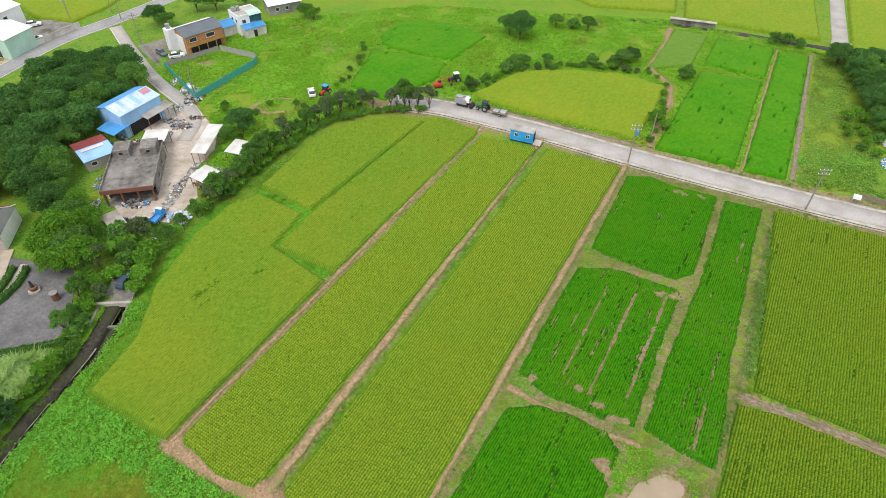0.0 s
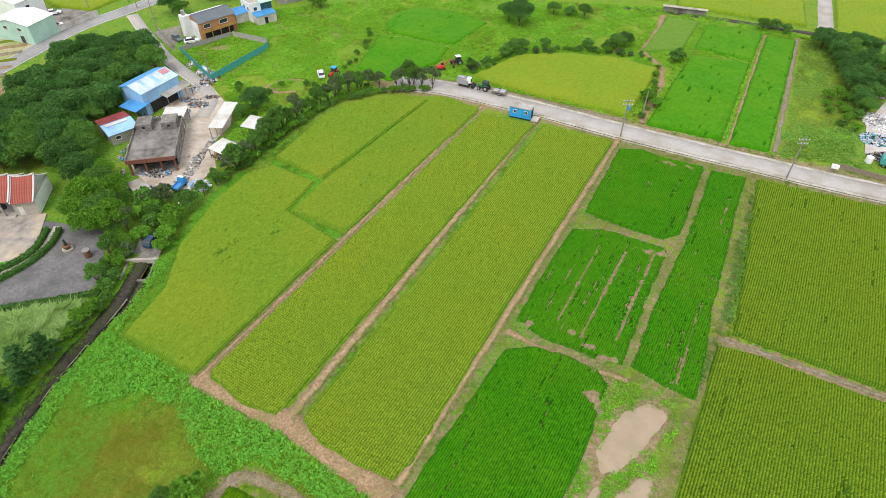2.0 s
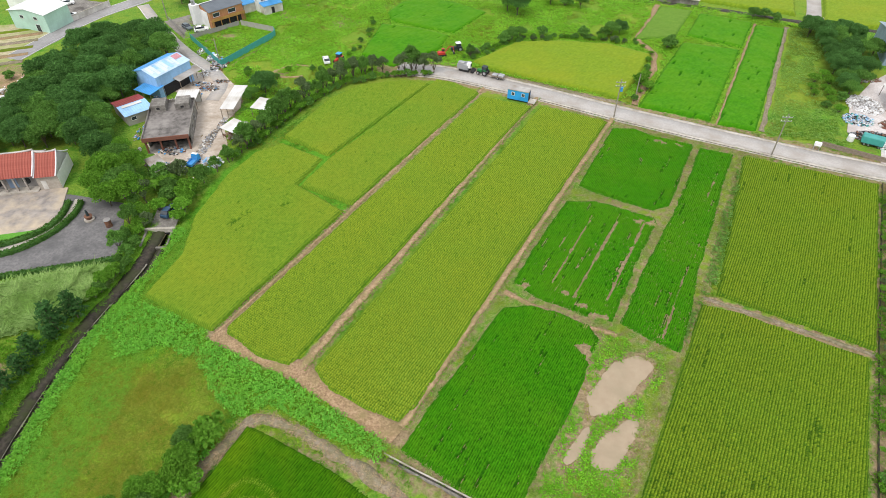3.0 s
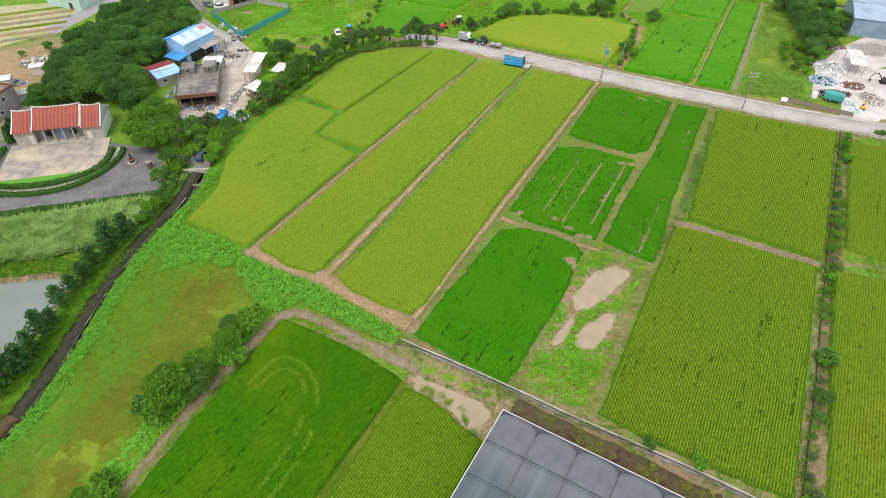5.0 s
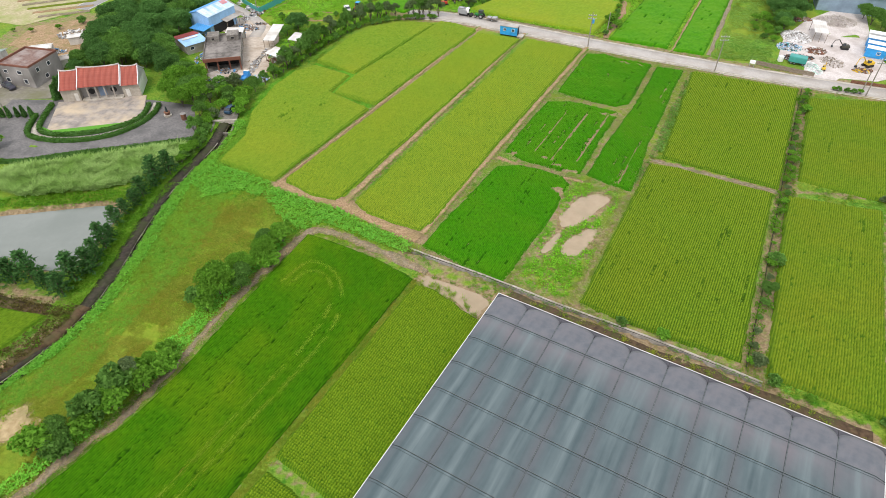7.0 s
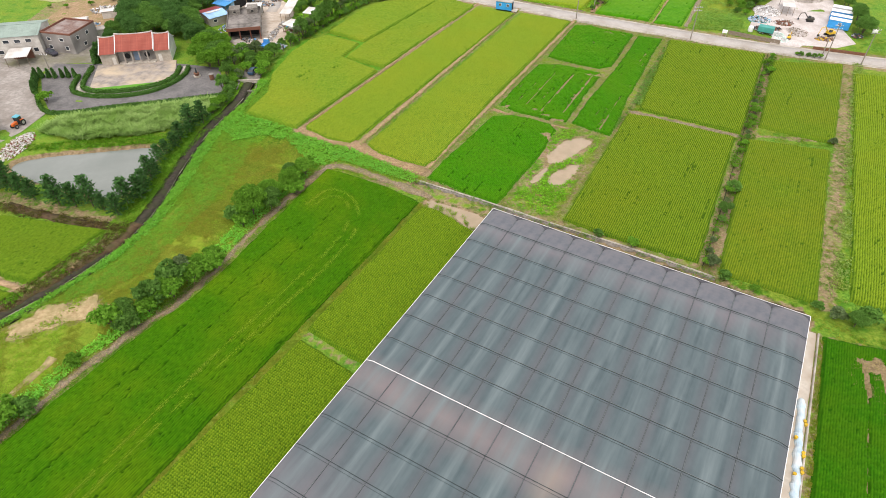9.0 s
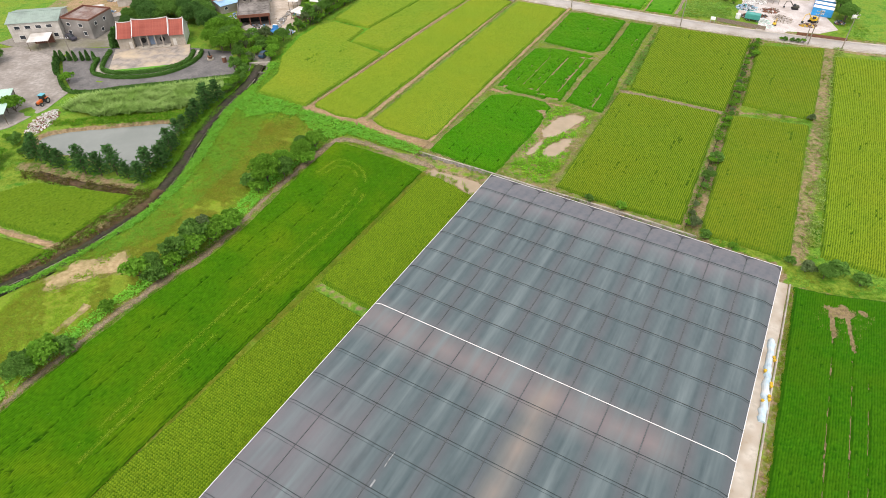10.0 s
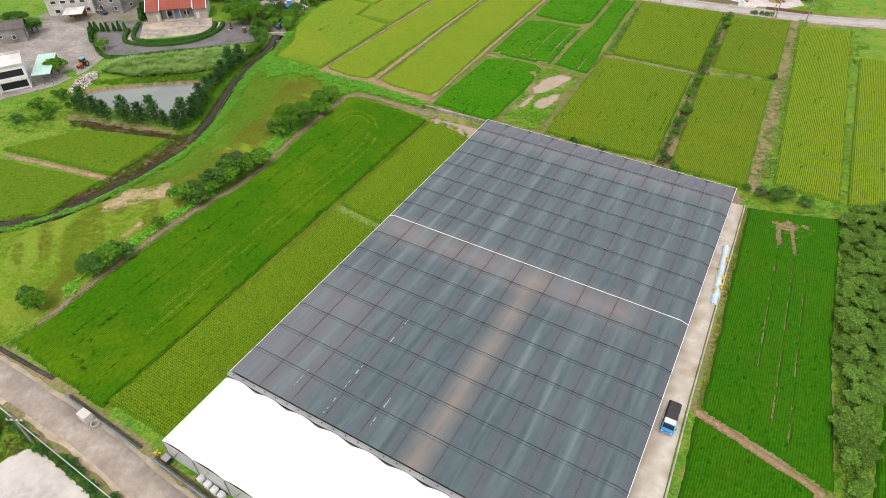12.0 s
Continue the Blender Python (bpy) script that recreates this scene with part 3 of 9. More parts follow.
def ground_sheet():
    xs = np.r_[-2600, -1200, -600, -300, np.arange(-190, 190.1, 1.25), 300, 600, 1200, 2600]
    ys = np.r_[-2600, -1200, -600, -250, np.arange(-130, 230.1, 1.25), 320, 600, 1200, 2600]
    x, y = np.meshgrid(xs, ys, indexing="ij")
    near = (np.abs(x) < 189) & (y > -129) & (y < 229)
    z = (lumpy(x, y, 7.0, 3) * 0.10 + lumpy(x, y, 2.6, 4) * 0.07) * near - 0.06
    flat = np.zeros_like(z)
    for f in FIELDS:
        flat = np.maximum(flat, inside(f, x, y))
    z = np.where(flat > 0, -0.03, z)
    d = far_from(DITCH_LINE, x, y)
    z -= 1.6 * np.clip((2.3 + 0.4 * lumpy(x, y, 3.0, 71) - d) / 1.4, 0, 1) * near
    for line, w, deep in ((RDITCH, 1.1, 0.7), (CANAL, 1.0, 0.8)):
        z -= deep * np.clip((w - far_from(line, x, y)) / 0.7, 0, 1)
    pond = inside(rounded(POND), x, y)
    z = np.where(pond, -1.6, z)
    for ring in PUDDLES:
        z = np.where(inside(ring, x, y), -0.14 if ring is not PUDDLES[3] else -0.05, z)
    nx, ny = x.shape
    i, j = np.meshgrid(np.arange(nx - 1), np.arange(ny - 1), indexing="ij")
    k = (i * ny + j).ravel()
    ob = raw("ground", np.stack([x, y, z], 2).reshape(-1, 3), np.stack([k, k + ny, k + ny + 1, k + 1], 1), ground_material(), smooth=True)
    soil, dry, lush = np.zeros_like(z), np.zeros_like(z), np.zeros_like(z)

    def lay(a, line, w, full=0.75):
        np.maximum(a, full * np.clip((w - far_from(line, x, y)) / 0.8 + 0.5, 0, 1), out=a)

    for b in (BUND1, BUND2, BUND3):
        lay(soil, b, 1.3)
    lay(soil, BUNDS, 1.7)
    lay(soil, SIDEPATH, 2.0, 0.6)
    lay(soil, RDITCH, 2.2, 0.65)
    lay(soil, CANAL, 2.6, 0.55)
    lay(soil, ROAD, 6.0, 0.62)
    lay(soil, TRACK, 4.3, 0.6)
    lay(soil, DITCH_LINE, 1.8, 0.6)
    for poly, full in ((YARD, 0.9), (G5, 0.4)):
        np.maximum(soil, full * inside(poly, x, y), out=soil)
    for ring in PUDDLES + [rounded(POND)]:
        lay(soil, ring + ring[:1], 1.4, 0.7 if ring is not PUDDLES[3] else 0.45)
        np.maximum(soil, (0.9 if ring is not PUDDLES[3] else 0.68) * inside(ring, x, y), out=soil)
    for line, w, full in (([(40.1, 33.6), (62.8, 23.5)], 1.3, 0.8), ([(58.6, 79), (39, 33.8), (30.5, 18), (17.8, -10)], 0.7, 0.55), ([(5.8, 33), (22.5, 25.2)], 0.7, 0.6),
                          ([(-23.5, -41.2), (-15, -46.9)], 0.8, 0.6), ([(-28.2, 3.5), (-69, -80)], 0.8, 0.52), ([(57, -36), (35, -85)], 1.0, 0.55), ([(35.2, -85.5), (48, -97)], 1.2, 0.6), ([(80, -35), (112, 33)], 0.9, 0.7), ([(83.5, 22.5), (64.5, 24.2)], 1.0, 0.65), ([(-101, -26), (-74, -33.5)], 1.0, 0.65), ([(-29, 4), (-8, -2)], 1.2, 0.6)):
        lay(soil, line, w, full)
    lay(dry, [(49.2, 81), (37.3, 55), (24.4, 24.5)], 1.2, 0.7)
    lay(dry, [(20, 62.3), (37, 55)], 1.2, 0.7)
    for line in ([(49.5, 80.5), (37.2, 55.2), (24.4, 27.0)], [(20.0, 62.0), (28.5, 58.8), (37.0, 56.2)], [(6.5, 32.0), (15.2, 29.6), (22.8, 25.6), (30.5, 22.0)], [(21.6, 25.0), (8.0, -5.8)], [(58.2, 77.6), (41.0, 36.0), (31.6, 18.4), (18.6, -9.6)]):
        lay(soil, line, 0.8, 0.58)
    lay(dry, [(58.6, 79), (39, 33.8), (30.5, 18), (17.8, -10)], 1.6, 0.6)
    lay(soil, [(-63.5, -17.5), (-69.5, -29), (-75.5, -38), (-83, -47)], 2.6, 0.7)
    lay(dry, [(-7.8, -7.5), (-48.2, -89)], 0.6, 0.6)
    lay(soil, [(8, -10.5), (54, -33.5)], 3.6, 0.95)
    lay(soil, [(-95, -8.5), (-70, -15), (-66, -16)], 2.2, 0.6)
    for cx, cy in ((-43.6, 143.8), (-53.1, 109.6), (-74.8, 130.7), (-78.1, 127.1), (-56.5, 156.5), (-62, 150)):
        lay(soil, [(cx - 1, cy), (cx + 1, cy + 0.5)], 2.0, 0.6)
    lay(lush, [(-24.5, 53), (-40.5, 20.5)], 1.0, 0.8)
    for edge in ([(-43.5, 76.6), (-32.2, 70.4), (-35.8, 60.0), (-24.4, 53.4)], [(-31.6, 71), (-11.6, 107.5)], [(-54.2, 27), (-52.4, 38), (-54, 49), (-52, 63), (-48.5, 72)]):
        lay(lush, edge, 1.3, 0.9)
    for f in (G1, G2, G3, G4, R1, R2, L1):
        np.maximum(soil, (0.4 if f is L1 else 0.75) * inside(f, x, y), out=soil)
        lay(soil, list(f) + [f[0]], 0.5, 0.5)
    np.maximum(soil, 0.56 * inside([(-142, 68), (-112, 70), (-109, 80), (-112, 97), (-116, 108), (-126, 110), (-142, 98)], x, y), out=soil)
    inner = inside(rounded(DRY), x, y)
    np.maximum(dry, np.where(inner, 0.74 + 0.12 * lumpy(x, y, 9.0, 73), 0), out=dry)
    np.maximum(dry, (0.58 + 0.14 * lumpy(x, y, 8.0, 75)) * inside([(-57, 14), (-46, 15), (-36, 9), (-31, 2), (-52, -42), (-66, -72), (-84, -56), (-66, -28), (-60, -14), (-58, 0)], x, y), out=dry)
    np.maximum(dry, 0.62 * inside([(-56, -12), (-30, 4), (-72, -80), (-95, -70), (-90, -55), (-66, -30)], x, y), out=dry)
    np.maximum(lush, 0.55 * inside(rounded(LUSH), x, y), out=lush)
    np.maximum(lush, 0.5 * ((y > 115) & (x < 60) & (x > -70)), out=lush)
    np.maximum(dry, (0.42 + 0.3 * lumpy(x, y, 14.0, 74)) * ((y > 100) & (x < 110) & (x > -70)), out=dry)
    for cx, cy, r in ((-41.5, 143.5, 6.0), (-44.5, 150.0, 4.0), (-60.5, 147.0, 4.0)):
        np.maximum(soil, 0.56 * np.clip((r - np.hypot(x - cx, y - cy)) / 2.0, 0, 1), out=soil)
    lay(lush, DITCH_LINE, 3.0, 0.48)
    for name, a in (("soil", soil), ("dry", dry), ("lush", lush)):
        at = ob.data.attributes.new(name, "FLOAT", "POINT")
        at.data.foreach_set("value", a.astype(np.float32).ravel())
    tagged(ob, "grassy farmland with bare soil strips, ditch and banks", "ground", kind="structure")


ground_sheet()


# ---- roads, tracks and paved yards ----
ROAD_LINE = curvy(ROAD)
ROAD_LINE_PAINT = material("road_line_paint", (0.70, 0.70, 0.68), (0.80, 0.80, 0.78), (0.55, 0.54, 0.52), scale=1.5, coarse=0.3, rough=0.7)
tagged(ribbon("road", ROAD_LINE, 5.0, 0.10, ASPHALT, 2.0, rim=0.3), "worn pale grey farm road with dusty edges", "road", kind="structure")
for side, nm in ((-1, "road_shoulder_south"), (1, "road_shoulder_north")):
    tagged(ribbon(nm, ROAD_LINE, 0.9, 0.085, CONCRETE, 1.0, 0.12, shift=side * 2.95, rim=0.3), "pale concrete road shoulder, chipped and dusty", "road edge", kind="structure")
tagged(ribbon("road_channel", ROAD_LINE, 0.45, 0.02, DITCH_STONE, 1.0, 0.05, shift=-3.7, rim=0.3), "dark narrow drain along the road", "drain", kind="structure")
tagged(ribbon("road_channel_wall", ROAD_LINE, 0.16, 0.16, CONCRETE, 1.5, 0.03, shift=-4.0, rim=0.3), "thin pale concrete drain wall along the road", "drain wall", kind="structure")
for side, nm in ((-2.9, "road_line_south"), (2.9, "road_line_north")):
    tagged(ribbon(nm, curvy(VROAD), 0.14, 0.116, ROAD_LINE_PAINT, 2.0, shift=side, rim=0.02), "worn white edge line of the village road", "road line", kind="structure")
tagged(ribbon("village_road", curvy(VROAD), 6.5, 0.10, VILLAGE_ASPHALT, 2.0, rim=0.3), "grey asphalt village road", "road", kind="structure")
LANE = material("lane_asphalt", (0.33, 0.315, 0.30), (0.43, 0.41, 0.385), (0.46, 0.41, 0.35), scale=1.5, coarse=0.15, rough=0.9, bump=0.25)
tagged(ribbon("lane_edge_line", curvy(VSIDE[:4]), 0.14, 0.145, ROAD_LINE_PAINT, 1.0, 0.0, shift=-1.6, rim=0.02), "worn white edge line of the lane", "road line", kind="structure")
tagged(ribbon("village_lane", curvy(VSIDE), 3.7, 0.13, LANE, 1.5, 0.1, rim=0.3), "grey asphalt lane to the yard", "lane", kind="structure")
SAND = material("eroded_sand_edge", (0.44, 0.36, 0.26), (0.60, 0.51, 0.39), (0.34, 0.27, 0.19), scale=1.6, coarse=0.4, rough=0.95, bump=0.5)
tagged(ribbon("track_edge", curvy(TRACK), 5.5, 0.05, SAND, 0.5, 0.32, rim=0.3), "pale eroded sandy edges of the farm track", "track edge", kind="structure")
tagged(ribbon("track_channel", curvy([(-76, -76.4), (-67.6, -80.6), (-58.5, -84.6)]), 0.8, 0.07, DITCH_STONE, 1.0, 0.1, rim=0.3), "dark drain between field and track", "drain", kind="structure")
tagged(ribbon("field_path", [(84.0, 152.4), (56.2, 90.6)], 0.6, 0.07, STRAW, 0.8, 0.25, 0.05, rim=0.2), "pale straw-littered path between young fields", "field path", kind="structure")
tagged(ribbon("sand_path", curvy([(-44.2, 113.2), (-49.4, 115.0), (-53.6, 112.2), (-54.9, 108.6), (-52.2, 107.0), (-46.4, 108.0)]), 0.9, 0.05, SOIL, 0.7, 0.35, 0.05, rim=0.25), "bare sandy loop of path in the weeds", "path", kind="structure")
tagged(ribbon("sand_path_2", curvy([(-61.4, 127.6), (-63.8, 121.0), (-66.6, 116.2), (-66.8, 112.8)]), 0.7, 0.05, SOIL, 0.7, 0.3, 0.05, rim=0.25), "bare trodden path below the teal fence", "path", kind="structure")
tagged(ribbon("road_bank", [(-1.6, 115.4), (9.0, 110.6), (19.6, 106.1), (35.4, 99.6)], 1.5, 0.05, GREY_STRAW, 0.7, 0.35, 0.08, rim=0.25), "bare earth bank between road and ripe field", "bank", kind="structure")
tagged(ribbon("field_path_3", [(-101.5, -25.9), (-74.2, -34.0)], 1.1, 0.10, SOIL, 0.8, 0.2, 0.05, rim=0.2), "orange-brown soil path between two fields", "field path", kind="structure")
tagged(ribbon("field_path_4", [(39.5, 34.0), (63.0, 23.4)], 0.7, 0.09, GREY_STRAW, 0.6, 0.2, 0.05, rim=0.2), "trodden grey straw path between two ripe fields", "field path", kind="structure")
tagged(ribbon("field_path_5", [(6.2, 33.0), (14.5, 28.2), (24.0, 24.6)], 1.1, 0.06, STRAW, 0.5, 0.4, 0.08, rim=0.2), "cloddy pale soil between two young fields", "field path", kind="structure")
tagged(ribbon("field_path_2", [(35.2, -85.3), (48.0, -97.2)], 1.2, 0.06, STRAW, 0.8, 0.3, 0.05, rim=0.2), "pale soil path between two green fields", "field path", kind="structure")
tagged(ribbon("farm_track", curvy(TRACK), 4.3, 0.10, TRACK_MAT, 1.5, 0.25, rim=0.3), "earth-stained concrete farm track", "track", kind="structure")
tagged(part("yard", prism(YARD, -0.2, 0.07), YARD_EARTH), "trodden pale earth yard between the sheds", "yard", kind="structure")
YARD_GREY = material("dirty_yard_concrete", (0.20, 0.185, 0.17), (0.30, 0.28, 0.25), (0.17, 0.17, 0.10), scale=1.0, coarse=0.12, rough=0.9, bump=0.3)
tagged(part("temple_yard", prism(TEMPLEYARD, -0.2, 0.07), ASPHALT_DARK), "dark worn asphalt round the shrine", "yard", kind="structure")
tagged(part("courtyard", prism(COURT, -0.2, 0.16), material("court_slab", (0.22, 0.20, 0.185), (0.38, 0.34, 0.30), (0.52, 0.43, 0.31), scale=0.5, coarse=0.2, rough=0.85, bump=0.2)), "stained concrete forecourt of the shrine", "courtyard", kind="structure")

tagged(part("house_yard", prism([(-140, 54), (-132, 51), (-117, 45), (-114.5, 52), (-104.5, 53.5), (-104.5, 63), (-108, 70), (-117, 66), (-137, 60)], -0.2, 0.035), YARD_GREY), "stained grey yard before the houses", "yard", kind="structure")

tagged(part("house_forecourt", prism([(-97.5, 140.5), (-86.5, 128.5), (-77.5, 137.5), (-81, 141), (-90.5, 147.5)], -0.2, 0.05), YARD_GREY), "grey concrete forecourt beside the brick house", "yard", kind="structure")

# ---- water ----
tagged(part("pond_water", prism(rounded(POND), -1.5, -0.6), WATER_POND), "still grey-green pond water", "water", kind="structure")
for k, w in enumerate(PUDDLES[:3] + PUDDLES[4:]):
    tagged(part("water_" + str(k + 1), prism(w, -0.3, -0.05), WATER_MUD), "flooded patch of muddy brown water", "water", kind="structure")
# the ditch bank's brown likewise holds some of the shade inside the ditch
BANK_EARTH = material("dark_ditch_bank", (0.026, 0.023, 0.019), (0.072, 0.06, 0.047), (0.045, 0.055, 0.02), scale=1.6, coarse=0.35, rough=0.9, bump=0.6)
BROWN_EARTH = material("red_brown_earth", (0.055, 0.034, 0.019), (0.13, 0.082, 0.047), (0.085, 0.08, 0.03), scale=1.1, coarse=0.3, rough=0.95, bump=0.8)
tagged(ribbon("ditch_water", DITCH_LINE, 1.0, -0.75, DITCH_WATER, 1.6, 0.2, shift=0.75, rim=1.4), "shallow ditch water, coloured dark for the shade in the ditch", "water", kind="structure")
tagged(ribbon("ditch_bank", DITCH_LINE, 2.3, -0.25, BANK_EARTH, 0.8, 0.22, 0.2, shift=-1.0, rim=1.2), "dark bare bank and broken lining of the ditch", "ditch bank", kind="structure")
tagged(ribbon("ditch_bank_west", curvy([(-62.6, -15.5), (-63.6, -21), (-66.9, -25.8), (-70.2, -31.8), (-73.8, -37.2), (-79.4, -42.9), (-87.0, -47.6)]), 2.2, 0.05, BROWN_EARTH, 0.7, 0.45, 0.2, rim=0.4), "reddish brown weedy bank beside the ditch", "ditch bank", kind="structure")
tagged(ribbon("ditch_bank_north", curvy([(-91, -11.5), (-80, -14.5), (-69.5, -16.6), (-64, -17.2)]), 2.2, 0.02, BROWN_EARTH, 0.8, 0.4, 0.12, rim=0.4), "reddish brown bank below the conifers", "ditch bank", kind="structure")
tagged(ribbon("greenhouse_bank", [(7.4, -9.6), (16, -14.1), (30, -21.0), (44, -27.9), (56, -33.6)], 4.2, 0.02, BROWN_EARTH, 0.7, 0.35, 0.14, rim=0.4), "bare red-brown earth between canal and greenhouse", "bank", kind="structure")
tagged(ribbon("straw_bank", curvy([(-35.2, -5.5), (-30.6, 4.6), (-27.2, 6.6), (-21.4, 3.9), (-14.6, 0.6), (-10.0, -2.2), (-6.4, -4.2)]), 1.7, 0.05, GREY_STRAW, 0.5, 0.4, 0.14, rim=0.3), "grey dead straw along the field edge", "bank", kind="structure")
FIELD_MARGIN = curvy([(-31.6, 0.5), (-35.6, -6.5), (-38.5, -14.1), (-40.7, -21.2), (-43.3, -28.5), (-46.2, -35.4), (-50.0, -41.0), (-55.0, -48.6), (-59.2, -57.4), (-66.5, -74.5)])
tagged(ribbon("field_margin", FIELD_MARGIN, 1.25, 0.04, GREY_STRAW, 0.5, 0.6, 0.12, rim=0.3), "brown trodden margin of the deep green field", "field path", kind="structure")


BARE_SAND = material("bare_meadow_sand", (0.32, 0.235, 0.12), (0.47, 0.37, 0.21), (0.22, 0.20, 0.08), scale=1.3, coarse=0.35, rough=0.95, bump=0.5)
tagged(part("bare_patch", prism(PUDDLES[3], -0.2, 0.03), BARE_SAND), "bare tan soil patch in the meadow", "bare soil", kind="structure")
tagged(ribbon("bare_patch_2", curvy([(-65.4, -61.5), (-64.3, -57.5), (-63.3, -54.0), (-61.9, -51.0), (-61.0, -47.9)]), 1.0, 0.03, BARE_SAND, 0.6, 0.5, 0.03, rim=0.25), "worn strip of bare tan soil in the meadow", "bare soil", kind="structure")


# ---- rice ----
def rice_field(poly, mat, label, h=0.75, pitch=0.34, along=0.3, deep=0.5, gaps=0.01, bare=(), spots=(), sunk=(), seed=1, group="rice fields", rough=0.17, ridge=0.0, cut=0.38, dark=0.6, furrow=(0.0, 0.62), hills=False):
    """Rows of rice as one ridged sheet: crests and furrows along U, uneven, thinning out at the edges, with missing hills."""
    rg = np.random.RandomState(seed)
    p = np.array(poly, float)
    u, v = p @ np.array(U), p @ np.array(V)
    vs, us = np.arange(v.min() - 0.2, v.max() + 0.2, pitch / 2), np.arange(u.min() - 0.2, u.max() + 0.2, along)
    m, n = len(vs), len(us)
    uu = us[None, :] + rg.uniform(-0.28, 0.28, (m, n)) * along 
    vv = vs[:, None] + rg.uniform(-0.04, 0.04, (m, n)) + (lumpy(us, us * 0, 9.0, seed + 3) * 0.12)[None, :]
    x, y = uu * U[0] + vv * V[0], uu * U[1] + vv * V[1]
    rim_d = far_from(list(poly) + [poly[0]], x, y) * np.where(inside(poly, x, y), 1, -1) + 0.12 + lumpy(x, y, 1.6, seed + 2) * 0.16
    crest = (np.arange(m) % 2 == 0)[:, None] & (np.arange(n) % (2 if hills else 1) == 0)[None, :]
    z = np.where(crest, h + rg.uniform(-rough, rough, x.shape) * 0.45, h - deep * rg.uniform(0.35, 1.25, x.shape) * np.where(np.arange(m) % 2 == 0, 0.6, 1.0)[:, None]) + lumpy(x, y, 5.0, seed + 5) * 0.07 + lumpy(x, y, 1.3, seed + 6) * 0.07
    miss = rg.uniform(0, 1, x.shape) < 0.25 * gaps * (1 + 1.8 * np.clip(lumpy(x, y, 9.0, seed + 8), -0.5, 1))
    miss[:, 1:] |= miss[:, :-1] & (rg.uniform(0, 1, miss[:, 1:].shape) < 0.6)
    miss[1:] |= miss[:-1] & (rg.uniform(0, 1, miss[1:].shape) < 0.7)
    z = np.where(miss, h * 0.42, z)
    for (ax, ay), (bx, by), w in bare:
        d = far_from([(ax, ay), (bx, by)], x, y) + lumpy(x, y, 1.2, seed + 11) * 0.1
        z = np.where(d < w, -0.12 if ridge == 0 else ridge, z)
    for (ax, ay), (bx, by), w in sunk:
        d = far_from([(ax, ay), (bx, by)], x, y) + lumpy(x, y, 0.8, seed + 12) * 0.2
        z = np.where(d < w, z - cut, z)
        miss |= (d < w) & (rg.uniform(0, 1, x.shape) < dark)
    for cx, cy, r in spots:
        d = np.hypot((x - cx) * 0.9, y - cy) + lumpy(x, y, 1.0, seed + 13) * r * 0.7
        z = np.where(d < r, -0.12, z)
    z = np.minimum(z, -0.1 + (h + 0.1) * np.clip(rim_d / max(0.55, 1.2 * along), 0, 2) ** 0.7)
    i, j = np.meshgrid(np.arange(m - 1), np.arange(n - 1), indexing="ij")
    k = (i * n + j).ravel()
    quads = np.stack([k, k + 1, k + n + 1, k + n], 1)
    inner = rim_d.ravel()[quads].max(1) > 0.0
    used, quads = np.unique(quads[inner], return_inverse=True)
    ob = raw("rice_field", np.stack([x, y, z], 2).reshape(-1, 3)[used], quads.reshape(-1, 4), mat)
    # furrows, gaps and edges take the low colour, which also paints their shade
    ears_and_shade = np.where(crest, rg.uniform(0.72, 1.0, x.shape), rg.uniform(*furrow, x.shape)) * np.where(miss, 0.15, 1.0)
    ears_and_shade = np.where(~crest & (np.arange(m) % 2 == 0)[:, None], np.maximum(ears_and_shade, rg.uniform(0.3, 0.65, x.shape)), ears_and_shade)
    ears_and_shade = np.where(rim_d < 0.5, 0.6 * ears_and_shade, ears_and_shade)
    at = ob.data.attributes.new("ears_and_shade", "FLOAT", "POINT")
    at.data.foreach_set("value", ears_and_shade.astype(np.float32).ravel()[used])
    return tagged(ob, label, "rice field", group, "stuff")


def marks(poly, count, seed, long=(1.0, 6.0), w=0.13):
    """Short thin lines along the rows where plants are missing or lodged."""
    rg = np.random.RandomState(seed)
    p = np.array(poly, float)
    got = []
    while len(got) < count:
        x, y = rg.uniform(p[:, 0].min(), p[:, 0].max()), rg.uniform(p[:, 1].min(), p[:, 1].max())
        s = rg.uniform(*long)
        if inside(poly, np.array([x, x + U[0] * s]), np.array([y, y + U[1] * s])).all():
            got.append(((x, y), (x + U[0] * s, y + U[1] * s), w))
    return got


ripe = "ripe yellow-green rice field in planted rows"
dotted = dict(pitch=0.39, along=0.19, hills=True, deep=0.55, rough=0.12, furrow=(0.0, 0.25))
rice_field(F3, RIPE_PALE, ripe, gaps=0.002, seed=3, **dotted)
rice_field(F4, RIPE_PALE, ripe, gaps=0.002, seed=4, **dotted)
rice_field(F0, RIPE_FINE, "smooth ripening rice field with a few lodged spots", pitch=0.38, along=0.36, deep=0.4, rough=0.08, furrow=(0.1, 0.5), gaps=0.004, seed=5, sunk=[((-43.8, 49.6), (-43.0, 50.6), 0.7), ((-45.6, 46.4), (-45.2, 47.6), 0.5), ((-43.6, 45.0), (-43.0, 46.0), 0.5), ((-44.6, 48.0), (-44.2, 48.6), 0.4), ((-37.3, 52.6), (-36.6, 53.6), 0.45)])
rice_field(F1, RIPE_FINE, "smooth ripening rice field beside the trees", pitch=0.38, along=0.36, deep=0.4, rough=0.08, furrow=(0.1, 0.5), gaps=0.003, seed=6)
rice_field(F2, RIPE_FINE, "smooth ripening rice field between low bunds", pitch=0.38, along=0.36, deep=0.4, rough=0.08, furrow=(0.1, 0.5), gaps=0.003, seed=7)
